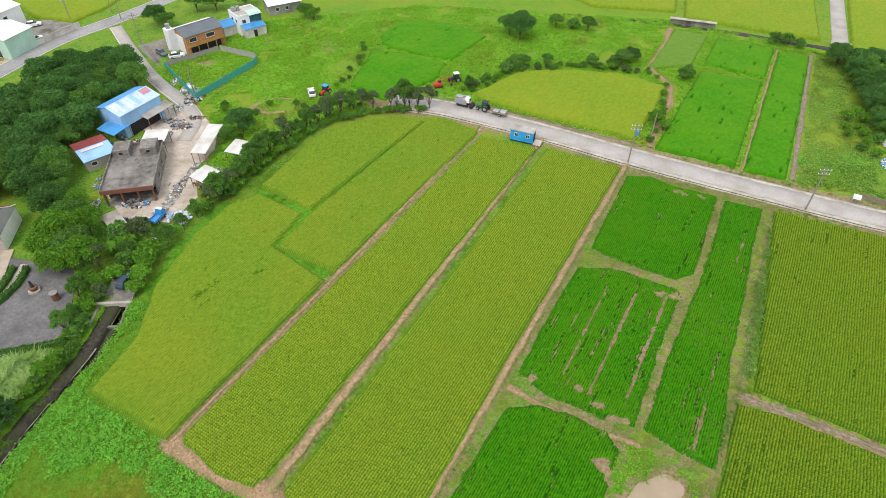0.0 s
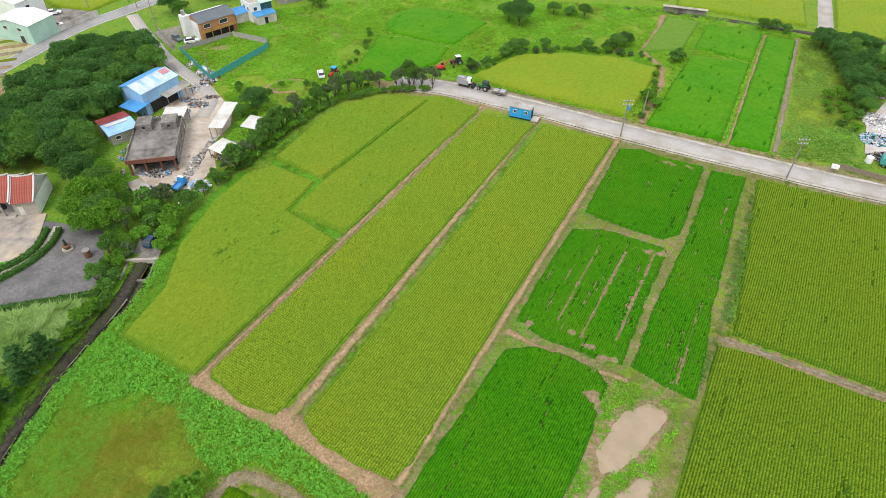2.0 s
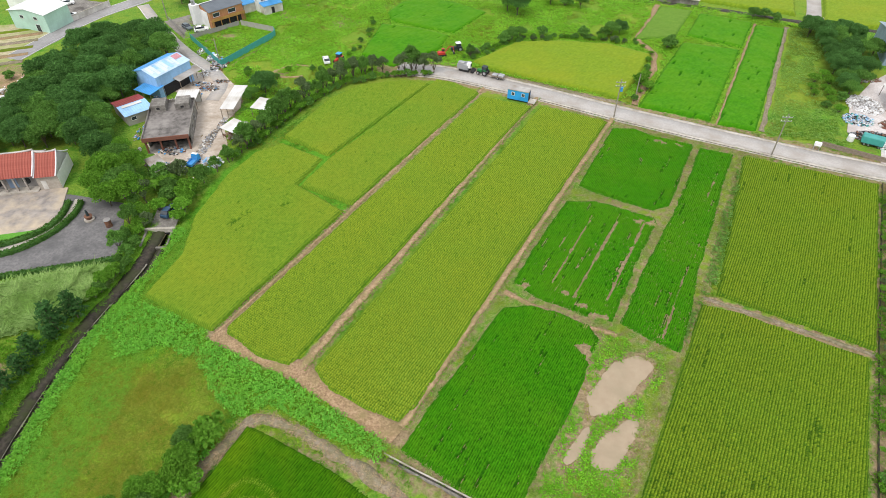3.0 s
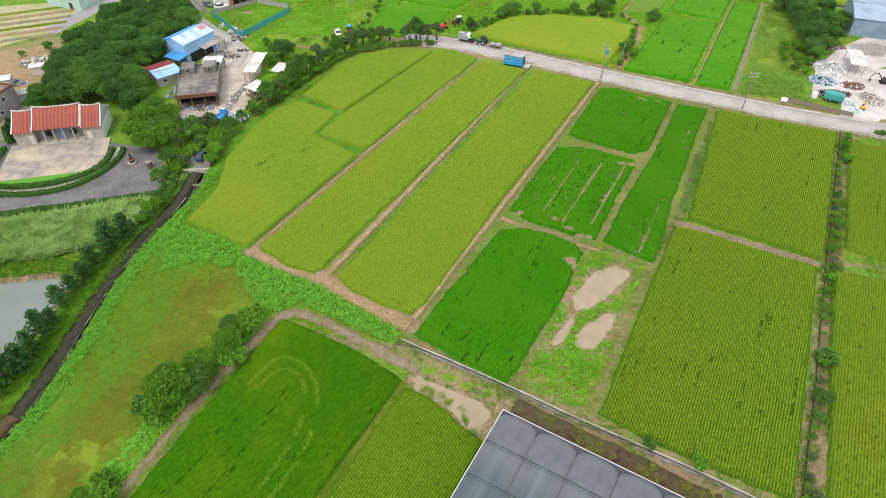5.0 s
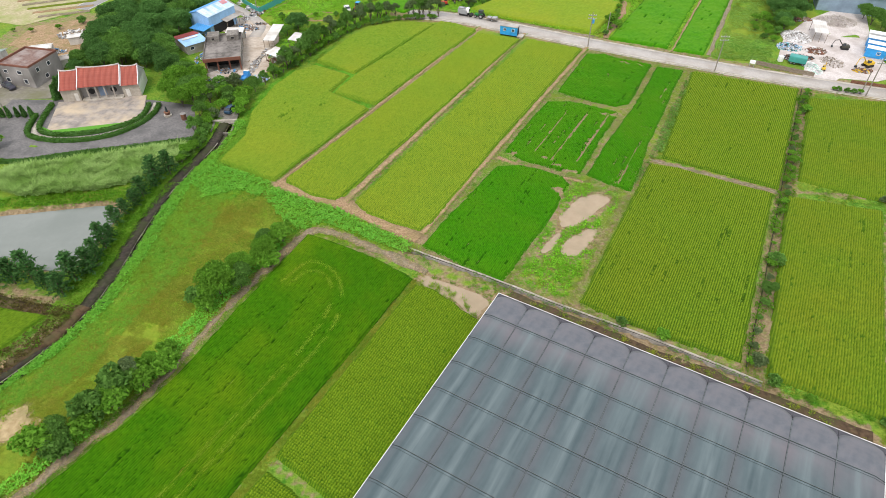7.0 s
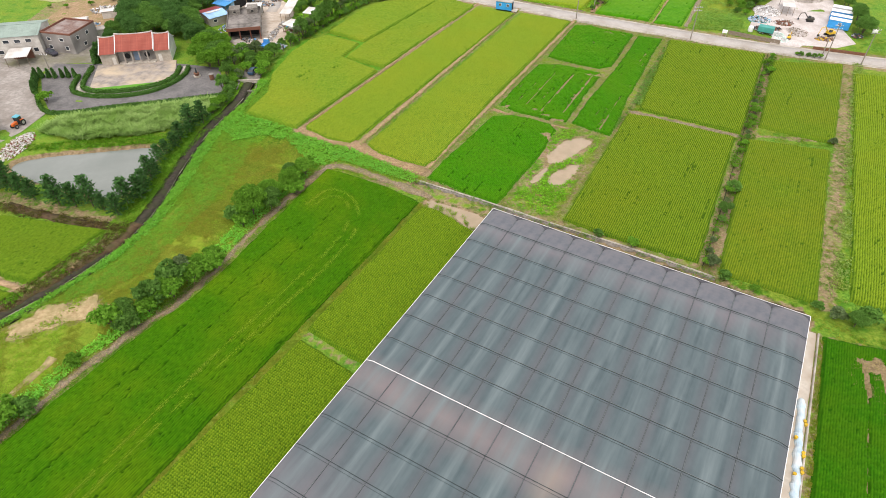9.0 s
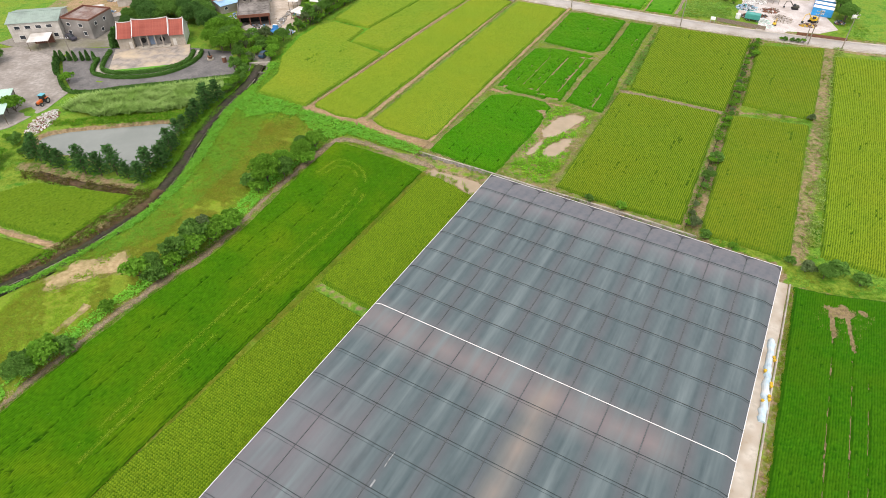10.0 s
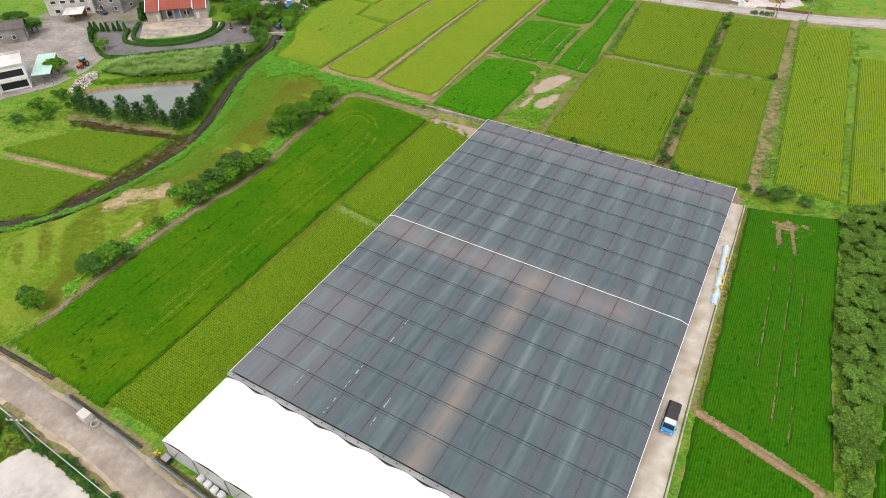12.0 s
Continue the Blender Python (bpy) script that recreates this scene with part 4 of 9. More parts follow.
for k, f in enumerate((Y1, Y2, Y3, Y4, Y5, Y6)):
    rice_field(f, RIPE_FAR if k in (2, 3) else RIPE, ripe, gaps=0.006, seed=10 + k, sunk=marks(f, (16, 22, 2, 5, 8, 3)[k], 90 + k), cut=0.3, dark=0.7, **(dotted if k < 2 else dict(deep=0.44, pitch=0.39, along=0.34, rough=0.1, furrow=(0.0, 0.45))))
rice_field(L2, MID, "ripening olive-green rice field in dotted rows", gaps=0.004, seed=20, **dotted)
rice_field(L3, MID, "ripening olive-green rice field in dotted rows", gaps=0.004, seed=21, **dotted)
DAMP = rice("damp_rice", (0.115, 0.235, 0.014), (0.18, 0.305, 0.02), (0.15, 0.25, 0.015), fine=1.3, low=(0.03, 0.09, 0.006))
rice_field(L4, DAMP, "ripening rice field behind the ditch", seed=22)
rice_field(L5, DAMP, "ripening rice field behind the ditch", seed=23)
young = "vivid green young rice field with muddy gaps"
gap = lambda g, w: (g[0], g[1], w)  # noqa: E731
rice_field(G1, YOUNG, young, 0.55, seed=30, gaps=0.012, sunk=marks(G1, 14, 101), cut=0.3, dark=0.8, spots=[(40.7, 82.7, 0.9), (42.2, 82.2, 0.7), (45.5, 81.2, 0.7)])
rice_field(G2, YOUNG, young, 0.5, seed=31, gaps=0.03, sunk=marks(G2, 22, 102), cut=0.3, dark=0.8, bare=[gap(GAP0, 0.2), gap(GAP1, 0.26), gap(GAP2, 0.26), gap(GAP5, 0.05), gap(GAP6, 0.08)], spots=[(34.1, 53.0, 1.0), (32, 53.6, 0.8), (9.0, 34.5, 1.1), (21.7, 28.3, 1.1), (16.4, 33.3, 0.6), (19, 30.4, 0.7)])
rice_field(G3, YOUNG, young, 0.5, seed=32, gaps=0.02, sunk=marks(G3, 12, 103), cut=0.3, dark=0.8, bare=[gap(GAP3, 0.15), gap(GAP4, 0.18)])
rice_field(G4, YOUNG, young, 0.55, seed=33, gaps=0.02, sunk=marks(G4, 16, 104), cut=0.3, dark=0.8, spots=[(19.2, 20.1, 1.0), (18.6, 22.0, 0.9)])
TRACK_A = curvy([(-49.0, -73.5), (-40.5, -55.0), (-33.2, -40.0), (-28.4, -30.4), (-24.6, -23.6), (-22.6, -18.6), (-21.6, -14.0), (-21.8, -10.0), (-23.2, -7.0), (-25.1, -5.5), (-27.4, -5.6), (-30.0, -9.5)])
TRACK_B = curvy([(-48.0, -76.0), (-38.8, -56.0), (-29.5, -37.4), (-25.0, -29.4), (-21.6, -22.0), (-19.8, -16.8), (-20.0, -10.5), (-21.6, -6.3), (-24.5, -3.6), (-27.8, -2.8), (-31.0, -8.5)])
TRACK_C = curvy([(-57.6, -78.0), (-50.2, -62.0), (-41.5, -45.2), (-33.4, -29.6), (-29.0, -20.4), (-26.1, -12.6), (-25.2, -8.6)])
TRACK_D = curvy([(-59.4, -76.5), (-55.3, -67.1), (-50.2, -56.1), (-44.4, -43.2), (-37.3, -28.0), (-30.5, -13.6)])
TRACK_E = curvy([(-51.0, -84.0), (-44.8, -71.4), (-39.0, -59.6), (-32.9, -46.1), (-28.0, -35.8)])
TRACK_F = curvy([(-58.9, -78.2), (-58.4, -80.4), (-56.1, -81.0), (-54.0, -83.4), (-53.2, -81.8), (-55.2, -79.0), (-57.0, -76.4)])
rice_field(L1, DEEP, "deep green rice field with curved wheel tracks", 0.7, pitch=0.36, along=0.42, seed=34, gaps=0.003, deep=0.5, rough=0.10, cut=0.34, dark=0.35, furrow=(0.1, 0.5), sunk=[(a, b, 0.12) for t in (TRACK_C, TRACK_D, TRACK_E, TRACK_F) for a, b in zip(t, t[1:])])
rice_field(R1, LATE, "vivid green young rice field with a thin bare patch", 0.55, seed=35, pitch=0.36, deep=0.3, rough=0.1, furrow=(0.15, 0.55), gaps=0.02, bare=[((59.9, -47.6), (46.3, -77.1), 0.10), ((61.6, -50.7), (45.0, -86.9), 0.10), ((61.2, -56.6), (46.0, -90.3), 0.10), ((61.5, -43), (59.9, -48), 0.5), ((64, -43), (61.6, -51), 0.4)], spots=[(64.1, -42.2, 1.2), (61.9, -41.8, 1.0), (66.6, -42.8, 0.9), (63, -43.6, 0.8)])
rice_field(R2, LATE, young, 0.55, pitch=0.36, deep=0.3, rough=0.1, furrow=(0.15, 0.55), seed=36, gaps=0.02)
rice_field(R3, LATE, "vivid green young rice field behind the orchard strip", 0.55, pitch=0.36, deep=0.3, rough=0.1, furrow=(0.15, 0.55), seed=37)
far = dict(pitch=0.6, along=0.7, deep=0.03, rough=0.08, gaps=0.0004, furrow=(0.72, 1.0))
rice_field(FF1, RIPE_FAR, "smooth ripe rice field beyond the road", seed=40, **far)
for k, f in enumerate((FF2, FF3, FF4, FF5, FF6)):
    rice_field(f, YOUNG_FAR, "vivid green young rice field beyond the road", 0.5, sunk=marks(f, (3, 3, 14, 8, 14)[k], 110 + k, (0.8, 3.0), 0.16), cut=0.3, dark=0.9, seed=41 + k, **{**far, "gaps": 0.003})
rice_field(FF7, rice("crop_leaves", (0.085, 0.20, 0.02), (0.16, 0.29, 0.04), (0.12, 0.23, 0.03), low=(0.03, 0.10, 0.01)), "low leafy crop plot beside the far canal", 0.4, seed=49, group="", **far)
for k, f in enumerate((FF8, FF9, FF10, FF11)):
    rice_field(f, RIPE_FAR, "distant ripening rice field", seed=51 + k, **far)

# ---- bunds and soil paths between the fields ----
for nm, line, w in (("bund", BUND1, 0.6), ("bund", BUND2, 1.2), ("bund", BUND3, 0.95)):
    tagged(ribbon(nm, line, w, 0.12, SOIL, 0.5, 0.26, 0.08, rim=0.25), "trodden pale reddish soil bund between rice fields", "field bund", "field bunds", "stuff")
tagged(ribbon("bund", BUNDS, 3.5, 0.12, STRAW, 0.7, 0.5, 0.10, rim=0.25), "broad bund littered with dry straw", "field bund", "field bunds", "stuff")

# ---- vegetable beds beyond the village road ----
tagged(part("dry_plot", prism([(-168, 128), (-131, 138), (-124.5, 121), (-129, 110.5), (-140, 98), (-172, 106)], -0.2, 0.06), material("dry_pale_plot", (0.34, 0.30, 0.17), (0.50, 0.45, 0.29), (0.26, 0.31, 0.09), scale=1.2, coarse=0.16, rough=0.95, bump=0.5)), "dry pale vegetable plot beside the village road", "plot", kind="structure")
for k in range(6):
    a, b = (-157 + k * 3.6, 121 - k * 3.2), (-131 + k * 1.2, 134 - k * 4.6)
    tagged(ribbon("vegetable_bed", [a, b], 1.9, 0.16, (WEED_DRY, STRAW, GREY_STRAW)[k % 3], 0.8, 0.2, 0.05, rim=0.2), "long vegetable bed on dry soil", "vegetable bed", "vegetable beds", "stuff")

# ---- plain painted, metal and building materials ----
def paint(name, col, rough=0.45, metal=0.0, wear=0.75, scale=1.5):
    return material(name, col, tuple(min(1.0, c * 1.12) for c in col), tuple(c * wear for c in col), scale, 0.25, rough, 0.12, metal)


def net_material(name, a, b, pale, tan, mauve, pink):
    """Dark shade net; along the middle of each bay the film beneath touches it and shows through, paler and in streaks;
    one bay has faded to tan, and one row and one corner are newer, mauve-grey net."""
    m = material(name, a, b, tuple(0.5 * (x + y) * 1.12 for x, y in zip(a, b)), 0.7, 0.15, 0.36, 0.12, spec=0.5, island=0.02)
    n, l = m.node_tree.nodes, m.node_tree.links
    p = n["Principled BSDF"]

    def math_node(op, x, y=None):
        k = n.new("ShaderNodeMath")
        k.operation = op
        for i, v in enumerate((x, y)):
            if v is None:
                continue
            if isinstance(v, (int, float)):
                k.inputs[i].default_value = v
            else:
                l.new(v, k.inputs[i])
        return k.outputs[0]

    def near(v, mid, half):
        return math_node("MAXIMUM", math_node("SUBTRACT", 1.0, math_node("DIVIDE", math_node("ABSOLUTE", math_node("SUBTRACT", v, mid)), half)), 0.0)

    def upto(v, end, soft):
        r = n.new("ShaderNodeMapRange")
        r.inputs["From Min"].default_value, r.inputs["From Max"].default_value = end, end - soft
        l.new(v, r.inputs["Value"])
        return r.outputs["Result"]

    def laid(fac, colour):
        mx = n.new("ShaderNodeMix")
        mx.data_type = "RGBA"
        l.new(fac, mx.inputs["Factor"])
        l.new(p.inputs["Base Color"].links[0].from_socket, mx.inputs["A"])
        mx.inputs["B"].default_value = (*colour, 1)
        l.new(mx.outputs["Result"], p.inputs["Base Color"])

    geo, back, turn, draw = n.new("ShaderNodeNewGeometry"), n.new("ShaderNodeVectorMath"), n.new("ShaderNodeVectorRotate"), n.new("ShaderNodeVectorMath")
    back.operation = "ADD"
    back.inputs[1].default_value = (30.6, 85.45, 0)
    turn.rotation_type = "Z_AXIS"
    turn.inputs["Angle"].default_value = radians(26.7)
    draw.operation = "MULTIPLY"
    draw.inputs[1].default_value = (1.0, 0.07, 1.0)
    l.new(geo.outputs["Position"], back.inputs[0])
    l.new(back.outputs[0], turn.inputs["Vector"])
    l.new(turn.outputs[0], draw.inputs[0])
    nz, patch, sep = n.new("ShaderNodeTexNoise"), n.new("ShaderNodeTexNoise"), n.new("ShaderNodeSeparateXYZ")
    nz.inputs["Scale"].default_value, nz.inputs["Detail"].default_value = 1.1, 3.0
    patch.inputs["Scale"].default_value, patch.inputs["Detail"].default_value = 0.22, 4.0
    l.new(draw.outputs[0], nz.inputs["Vector"])
    l.new(turn.outputs[0], patch.inputs["Vector"])
    l.new(turn.outputs[0], sep.inputs[0])
    gx, gy = sep.outputs["X"], sep.outputs["Y"]
    streak = math_node("MAXIMUM", math_node("MULTIPLY", math_node("SUBTRACT", nz.outputs["Fac"], 0.30), 2.2), 0.0)
    blot = math_node("ADD", patch.outputs["Fac"], 0.2)
    row_mask = math_node("MULTIPLY", near(gy, 37.6, 5.0), upto(gx, 50.0, 6.0))
    corner = math_node("MULTIPLY", upto(gx, 15.0, 7.0), upto(gy, 30.0, 12.0))
    laid(math_node("MULTIPLY", corner, blot), mauve)
    laid(math_node("MULTIPLY", math_node("MULTIPLY", row_mask, blot), 1.25), pink)
    bay = math_node("MODULO", gx, 5.38)
    seam = math_node("MAXIMUM", near(bay, 0.0, 1.5), near(bay, 5.38, 1.5))
    laid(math_node("MULTIPLY", math_node("MULTIPLY", seam, blot), 0.55), mauve)
    laid(math_node("MULTIPLY", near(gy, 74.5, 3.6), blot), mauve)
    laid(math_node("MULTIPLY", near(bay, 2.69, 2.4), streak), pale)
    laid(math_node("MULTIPLY", math_node("MULTIPLY", near(gx, 29.8, 2.6), upto(gy, 41.0, 4.0)), blot), tan)
    return m


NET = net_material("shade_net", (0.044, 0.074, 0.083), (0.058, 0.089, 0.098), (0.148, 0.195, 0.204), (0.24, 0.20, 0.172), (0.150, 0.140, 0.155), (0.19, 0.158, 0.158))
NET_DARK = material("dark_wall_net", (0.05, 0.055, 0.06), (0.08, 0.085, 0.09), scale=2.0, rough=0.6, bump=0.2)
# pale grey for the lit top edges of bars and gutters
BAR_GREY = paint("lit_bar_grey", (0.165, 0.19, 0.195), 0.5)
BAR_DARK = paint("dark_steel_bar", (0.035, 0.05, 0.052), 0.5)
WHITE = paint("white_paint", (0.80, 0.80, 0.80), 0.4, wear=0.9)
FILM = material("white_film", (0.86, 0.87, 0.88), (0.90, 0.91, 0.91), (0.80, 0.81, 0.82), scale=0.5, coarse=0.08, rough=0.35, bump=0.03)
GREY = paint("grey_paint", (0.30, 0.31, 0.32))
STEEL = paint("galvanised_steel", (0.42, 0.43, 0.44), 0.4, 0.6)
BLUE = paint("blue_sheet", (0.07, 0.30, 0.62), 0.45)
BLUE_PALE = paint("pale_blue_sheet", (0.30, 0.52, 0.78), 0.45)
BLUE_BRIGHT = paint("bright_blue_paint", (0.035, 0.33, 0.72), 0.4)
SHEET_WHITE = material("weathered_white_sheet", (0.62, 0.62, 0.60), (0.76, 0.76, 0.74), (0.48, 0.45, 0.40), scale=1.2, coarse=0.3, rough=0.5, bump=0.1)
SHEET_GREY = material("weathered_grey_sheet", (0.34, 0.33, 0.31), (0.48, 0.46, 0.43), (0.24, 0.20, 0.16), scale=1.2, coarse=0.3, rough=0.6, bump=0.1)
RED_SHEET = paint("maroon_sheet", (0.28, 0.06, 0.06), 0.55)
TEAL = paint("teal_sheet", (0.06, 0.33, 0.30), 0.55)
GREEN_ROOF = paint("grey_green_roof", (0.26, 0.34, 0.30), 0.6)
MINT = paint("mint_panel", (0.42, 0.62, 0.53), 0.5, wear=0.88)
TILE_RED = material("red_roof_tile", (0.36, 0.095, 0.068), (0.43, 0.13, 0.095), (0.32, 0.085, 0.065), scale=3.0, coarse=0.2, rough=0.7, bump=0.3, island=0.25)
PLASTER = material("pale_plaster", (0.58, 0.56, 0.52), (0.70, 0.68, 0.64), (0.42, 0.39, 0.35), scale=1.0, coarse=0.3, rough=0.9, bump=0.2)
PLASTER_GREY = material("grey_render", (0.26, 0.25, 0.24), (0.38, 0.36, 0.34), (0.17, 0.16, 0.15), scale=1.0, coarse=0.25, rough=0.9, bump=0.3)
BRICK_ORANGE = material("orange_brick", (0.42, 0.20, 0.09), (0.52, 0.27, 0.13), (0.36, 0.16, 0.08), scale=4.0, coarse=0.3, rough=0.85, bump=0.3)
OCHRE = material("ochre_cladding", (0.42, 0.23, 0.06), (0.50, 0.30, 0.09), (0.33, 0.17, 0.05), scale=2.0, coarse=0.3, rough=0.7, bump=0.2)
RUST = material("rusty_iron", (0.16, 0.07, 0.04), (0.28, 0.14, 0.08), (0.10, 0.06, 0.05), scale=3.0, coarse=0.5, rough=0.9, bump=0.4)
BROWN_TRIM = paint("red_brown_trim", (0.20, 0.085, 0.058), 0.7)
DARK = material("dark_interior", (0.018, 0.018, 0.02), (0.03, 0.03, 0.03), scale=2.0, rough=0.8, bump=0.0)
GLASS = material("window_glass", (0.03, 0.04, 0.05), (0.05, 0.06, 0.07), scale=1.0, rough=0.08, bump=0.0, spec=0.6)
RUBBER = material("black_rubber", (0.02, 0.02, 0.02), (0.035, 0.035, 0.035), scale=4.0, rough=0.8, bump=0.1)
YELLOW = paint("yellow_paint", (0.65, 0.42, 0.03), 0.5)
RED = paint("red_paint", (0.50, 0.04, 0.03), 0.45)
ORANGE = paint("orange_paint", (0.65, 0.14, 0.03), 0.5)
GREEN = paint("tractor_green", (0.03, 0.20, 0.05), 0.45)
WOOD = material("grey_timber", (0.20, 0.16, 0.12), (0.32, 0.27, 0.21), (0.14, 0.11, 0.08), scale=2.0, coarse=0.4, rough=0.85, bump=0.3)
BAG = material("white_sack", (0.66, 0.66, 0.66), (0.80, 0.80, 0.80), (0.50, 0.50, 0.50), scale=1.5, coarse=0.5, rough=0.7, bump=0.4, island=0.3)
TARP = material("light_blue_tarpaulin", (0.42, 0.60, 0.72), (0.55, 0.70, 0.78), (0.70, 0.76, 0.78), scale=1.5, coarse=0.6, rough=0.5, bump=0.4)
POLE = material("pole_concrete", (0.22, 0.20, 0.17), (0.32, 0.29, 0.25), scale=2.0, rough=0.9, bump=0.1)


def rot_to(p0, p1):
    return math.degrees(math.atan2(p1[1] - p0[1], p1[0] - p0[0]))


# ---- the shade-net greenhouse: ten bays under net, each panel of its own ----
GH_W, GH_L, GH_Z, BAYS, BENTS = 53.8, 81.0, 4.7, 10, 16
gh = thing("greenhouse", pose(-30.6, -85.45, 0, 0, 0, -26.7), "large greenhouse roofed with dark grey shade net panels", "greenhouse")
BW, BL = GH_W / BAYS, GH_L / BENTS


NET_EDGE = material("border_net", (0.06, 0.062, 0.072), (0.085, 0.085, 0.098), scale=1.0, rough=0.6, bump=0.1)
NET_END = material("net_over_arch_end", (0.105, 0.117, 0.135), (0.138, 0.148, 0.166), (0.15, 0.147, 0.16), scale=0.8, coarse=0.2, rough=0.5, bump=0.1)
CREST = 0.42


def net_grid(x, y, z):
    nx, ny = x.shape
    i, j = np.meshgrid(np.arange(nx - 1), np.arange(ny - 1), indexing="ij")
    k = (i * ny + j).ravel()
    return np.stack([x, y, z], 2).reshape(-1, 3), np.stack([k, k + ny, k + ny + 1, k + 1], 1)


def net_mesh(mat, end, side):
    """One net panel, drawn flat over the crests of the arches, puckered beside its bars; at the far end it lies over the last arch above a dark border."""
    nx, ny = 28, 20
    xs, ys = np.linspace(0.02, BW - 0.02, nx + 1), np.linspace(0.0, 1.0, ny + 1)
    x, q = np.meshgrid(xs, ys, indexing="ij")
    arch = np.sqrt(np.clip(1 - ((x - BW / 2) / (BW / 2)) ** 2, 0, 1))
    far_edge = BL * (0.74 + 0.20 * arch) if end else BL - 0.02 + 0 * arch
    y = 0.02 + q * (far_edge - 0.02)
    z = CREST - 0.06 * (1 - arch) - 0.03 * np.sin(np.pi * y / BL) + 0.012 * np.sin(5 * x + 3 * y) * np.sin(2 * y)
    pucker = np.exp(-y / 0.5) + np.exp(-(BL - y) / 0.5)
    z = z + 0.02 * pucker * np.sin(9.5 * x + 2.0 * np.sin(3.1 * x))
    if end:
        z = z + 0.22 * arch * np.clip(q / 0.35, 0, 1) - (0.30 + 0.1 * arch) * np.clip((q - 0.8) / 0.2, 0, 1) ** 2
    if side < 0:
        z = np.minimum(z, CREST * x / 1.2)
    if side > 0:
        z = np.minimum(z, CREST * (BW - x) / 1.2)
    v, f = net_grid(x, y, z)
    index = np.full(len(f), 2 if end else 0, np.int32)
    if end:
        yb = far_edge + q * (BL - 0.02 - far_edge)
        v2, f2 = net_grid(x, yb, 0.1 * (1 - q) + 0.02)
        v, f, index = np.concatenate([v, v2]), np.concatenate([f, f2 + len(v)]), np.r_[index, np.full(len(f2), 1, np.int32)]
    me_ob = raw("net_panel", v, f, mat)
    me = me_ob.data
    if end:
        me.materials.append(NET_EDGE)
        me.materials.append(NET_END)
        me.polygons.foreach_set("material_index", index)
    me.polygons.foreach_set("use_smooth", np.ones(len(me.polygons), bool))
    bpy.data.objects.remove(me_ob)
    return me


PANELS = {(e, q): net_mesh(NET, e, q) for e in (0, 1) for q in (-1, 0, 1)}
for a in range(BAYS):
    for b in range(BENTS):
        ob = new("net_panel", PANELS[int(b == BENTS - 1), -1 if a == 0 else int(a == BAYS - 1)])
        ob.parent = gh
        ob.matrix_basis = pose(a * BW, b * BL, GH_Z)


def over(y, r, up):
    """A bar across all bays, bent down to the rails at both ends."""
    pts = ((-0.02, y, GH_Z + 0.06), (1.2, y, GH_Z + CREST + up), (GH_W - 1.2, y, GH_Z + CREST + up), (GH_W + 0.02, y, GH_Z + 0.06))
    return bent_tube(pts, r, 4)


for a in range(1, BAYS):
    part("gutter", boxes((a * BW - 0.055, 0, GH_Z - 0.1, a * BW + 0.055, GH_L * 0.5, GH_Z + CREST - 0.03)), BAR_DARK, gh)
    part("gutter", boxes((a * BW - 0.06, GH_L * 0.5, GH_Z - 0.1, a * BW + 0.06, GH_L - BL * 0.3, GH_Z + CREST - 0.03)), BAR_DARK, gh)
    # pale strip added on the dark gutter as its lit top edge
    part("gutter_clip", boxes((a * BW - 0.02, 0.1, GH_Z + CREST - 0.028, a * BW + 0.025, GH_L - BL * 0.35, GH_Z + CREST + 0.01)), BAR_GREY, gh, "pale strip added as the lit top edge of the gutter")
for b in range(1, BENTS):
    if b == BENTS // 2:
        part("ridge_strap", over(b * BL, 0.06, 0.06), WHITE, gh, "white strap across the middle of the roof")
    else:
        if b < BENTS // 2:
            part("cross_bar", over(b * BL, 0.038, 0.025), BAR_DARK, gh)
        else:
            # pale bar as the lit edge, a dark strip added beside it as shade
            part("cross_bar", over(b * BL, 0.026, 0.03), BAR_GREY, gh)
            part("batten", over(b * BL - 0.075, 0.034, 0.012), BAR_DARK, gh, "dark strip added as the shaded side of the bar")
        part("tension_cable", over(b * BL - 0.42, 0.016, 0.018), BAR_DARK, gh)
for x0, y0, x1, y1 in ((-0.08, 0, 0.0, GH_L), (GH_W, 0, GH_W + 0.08, GH_L), (-0.08, GH_L, GH_W + 0.08, GH_L + 0.08)):
    part("edge_rail", boxes((x0, y0, GH_Z - 0.10, x1, y1, GH_Z + 0.05)), WHITE, gh, "white steel edge rail")
for x0, y0, x1, y1 in ((-0.05, 0, 0.0, GH_L), (GH_W, 0, GH_W + 0.05, GH_L), (0, GH_L - 0.02, GH_W, GH_L + 0.03)):
    part("side_net", boxes((x0, y0, 0.05, x1, y1, GH_Z - 0.13)), NET_DARK, gh, "dark net side wall")
for b in range(0, BENTS + 1):
    for x in (-0.1, GH_W + 0.1):
        part("post", tubes(((x, b * BL, -0.2), (x, b * BL, GH_Z - 0.1), 0.05), sides=6), STEEL, gh)
for a in range(1, BAYS):
    part("post", tubes(((a * BW, GH_L + 0.08, -0.2), (a * BW, GH_L + 0.08, GH_Z - 0.1), 0.05), sides=6), STEEL, gh)
part("fascia", boxes((-0.1, -0.55, GH_Z - 0.35, GH_W + 0.1, -0.02, GH_Z + 0.12)), GREY, gh, "grey metal fascia with dark bolts")
for k in range(28):
    part("bolt", tubes(((0.9 + k * 1.93, -0.3, GH_Z + 0.12), (0.9 + k * 1.93, -0.3, GH_Z + 0.19), 0.09), sides=6), DARK, gh)

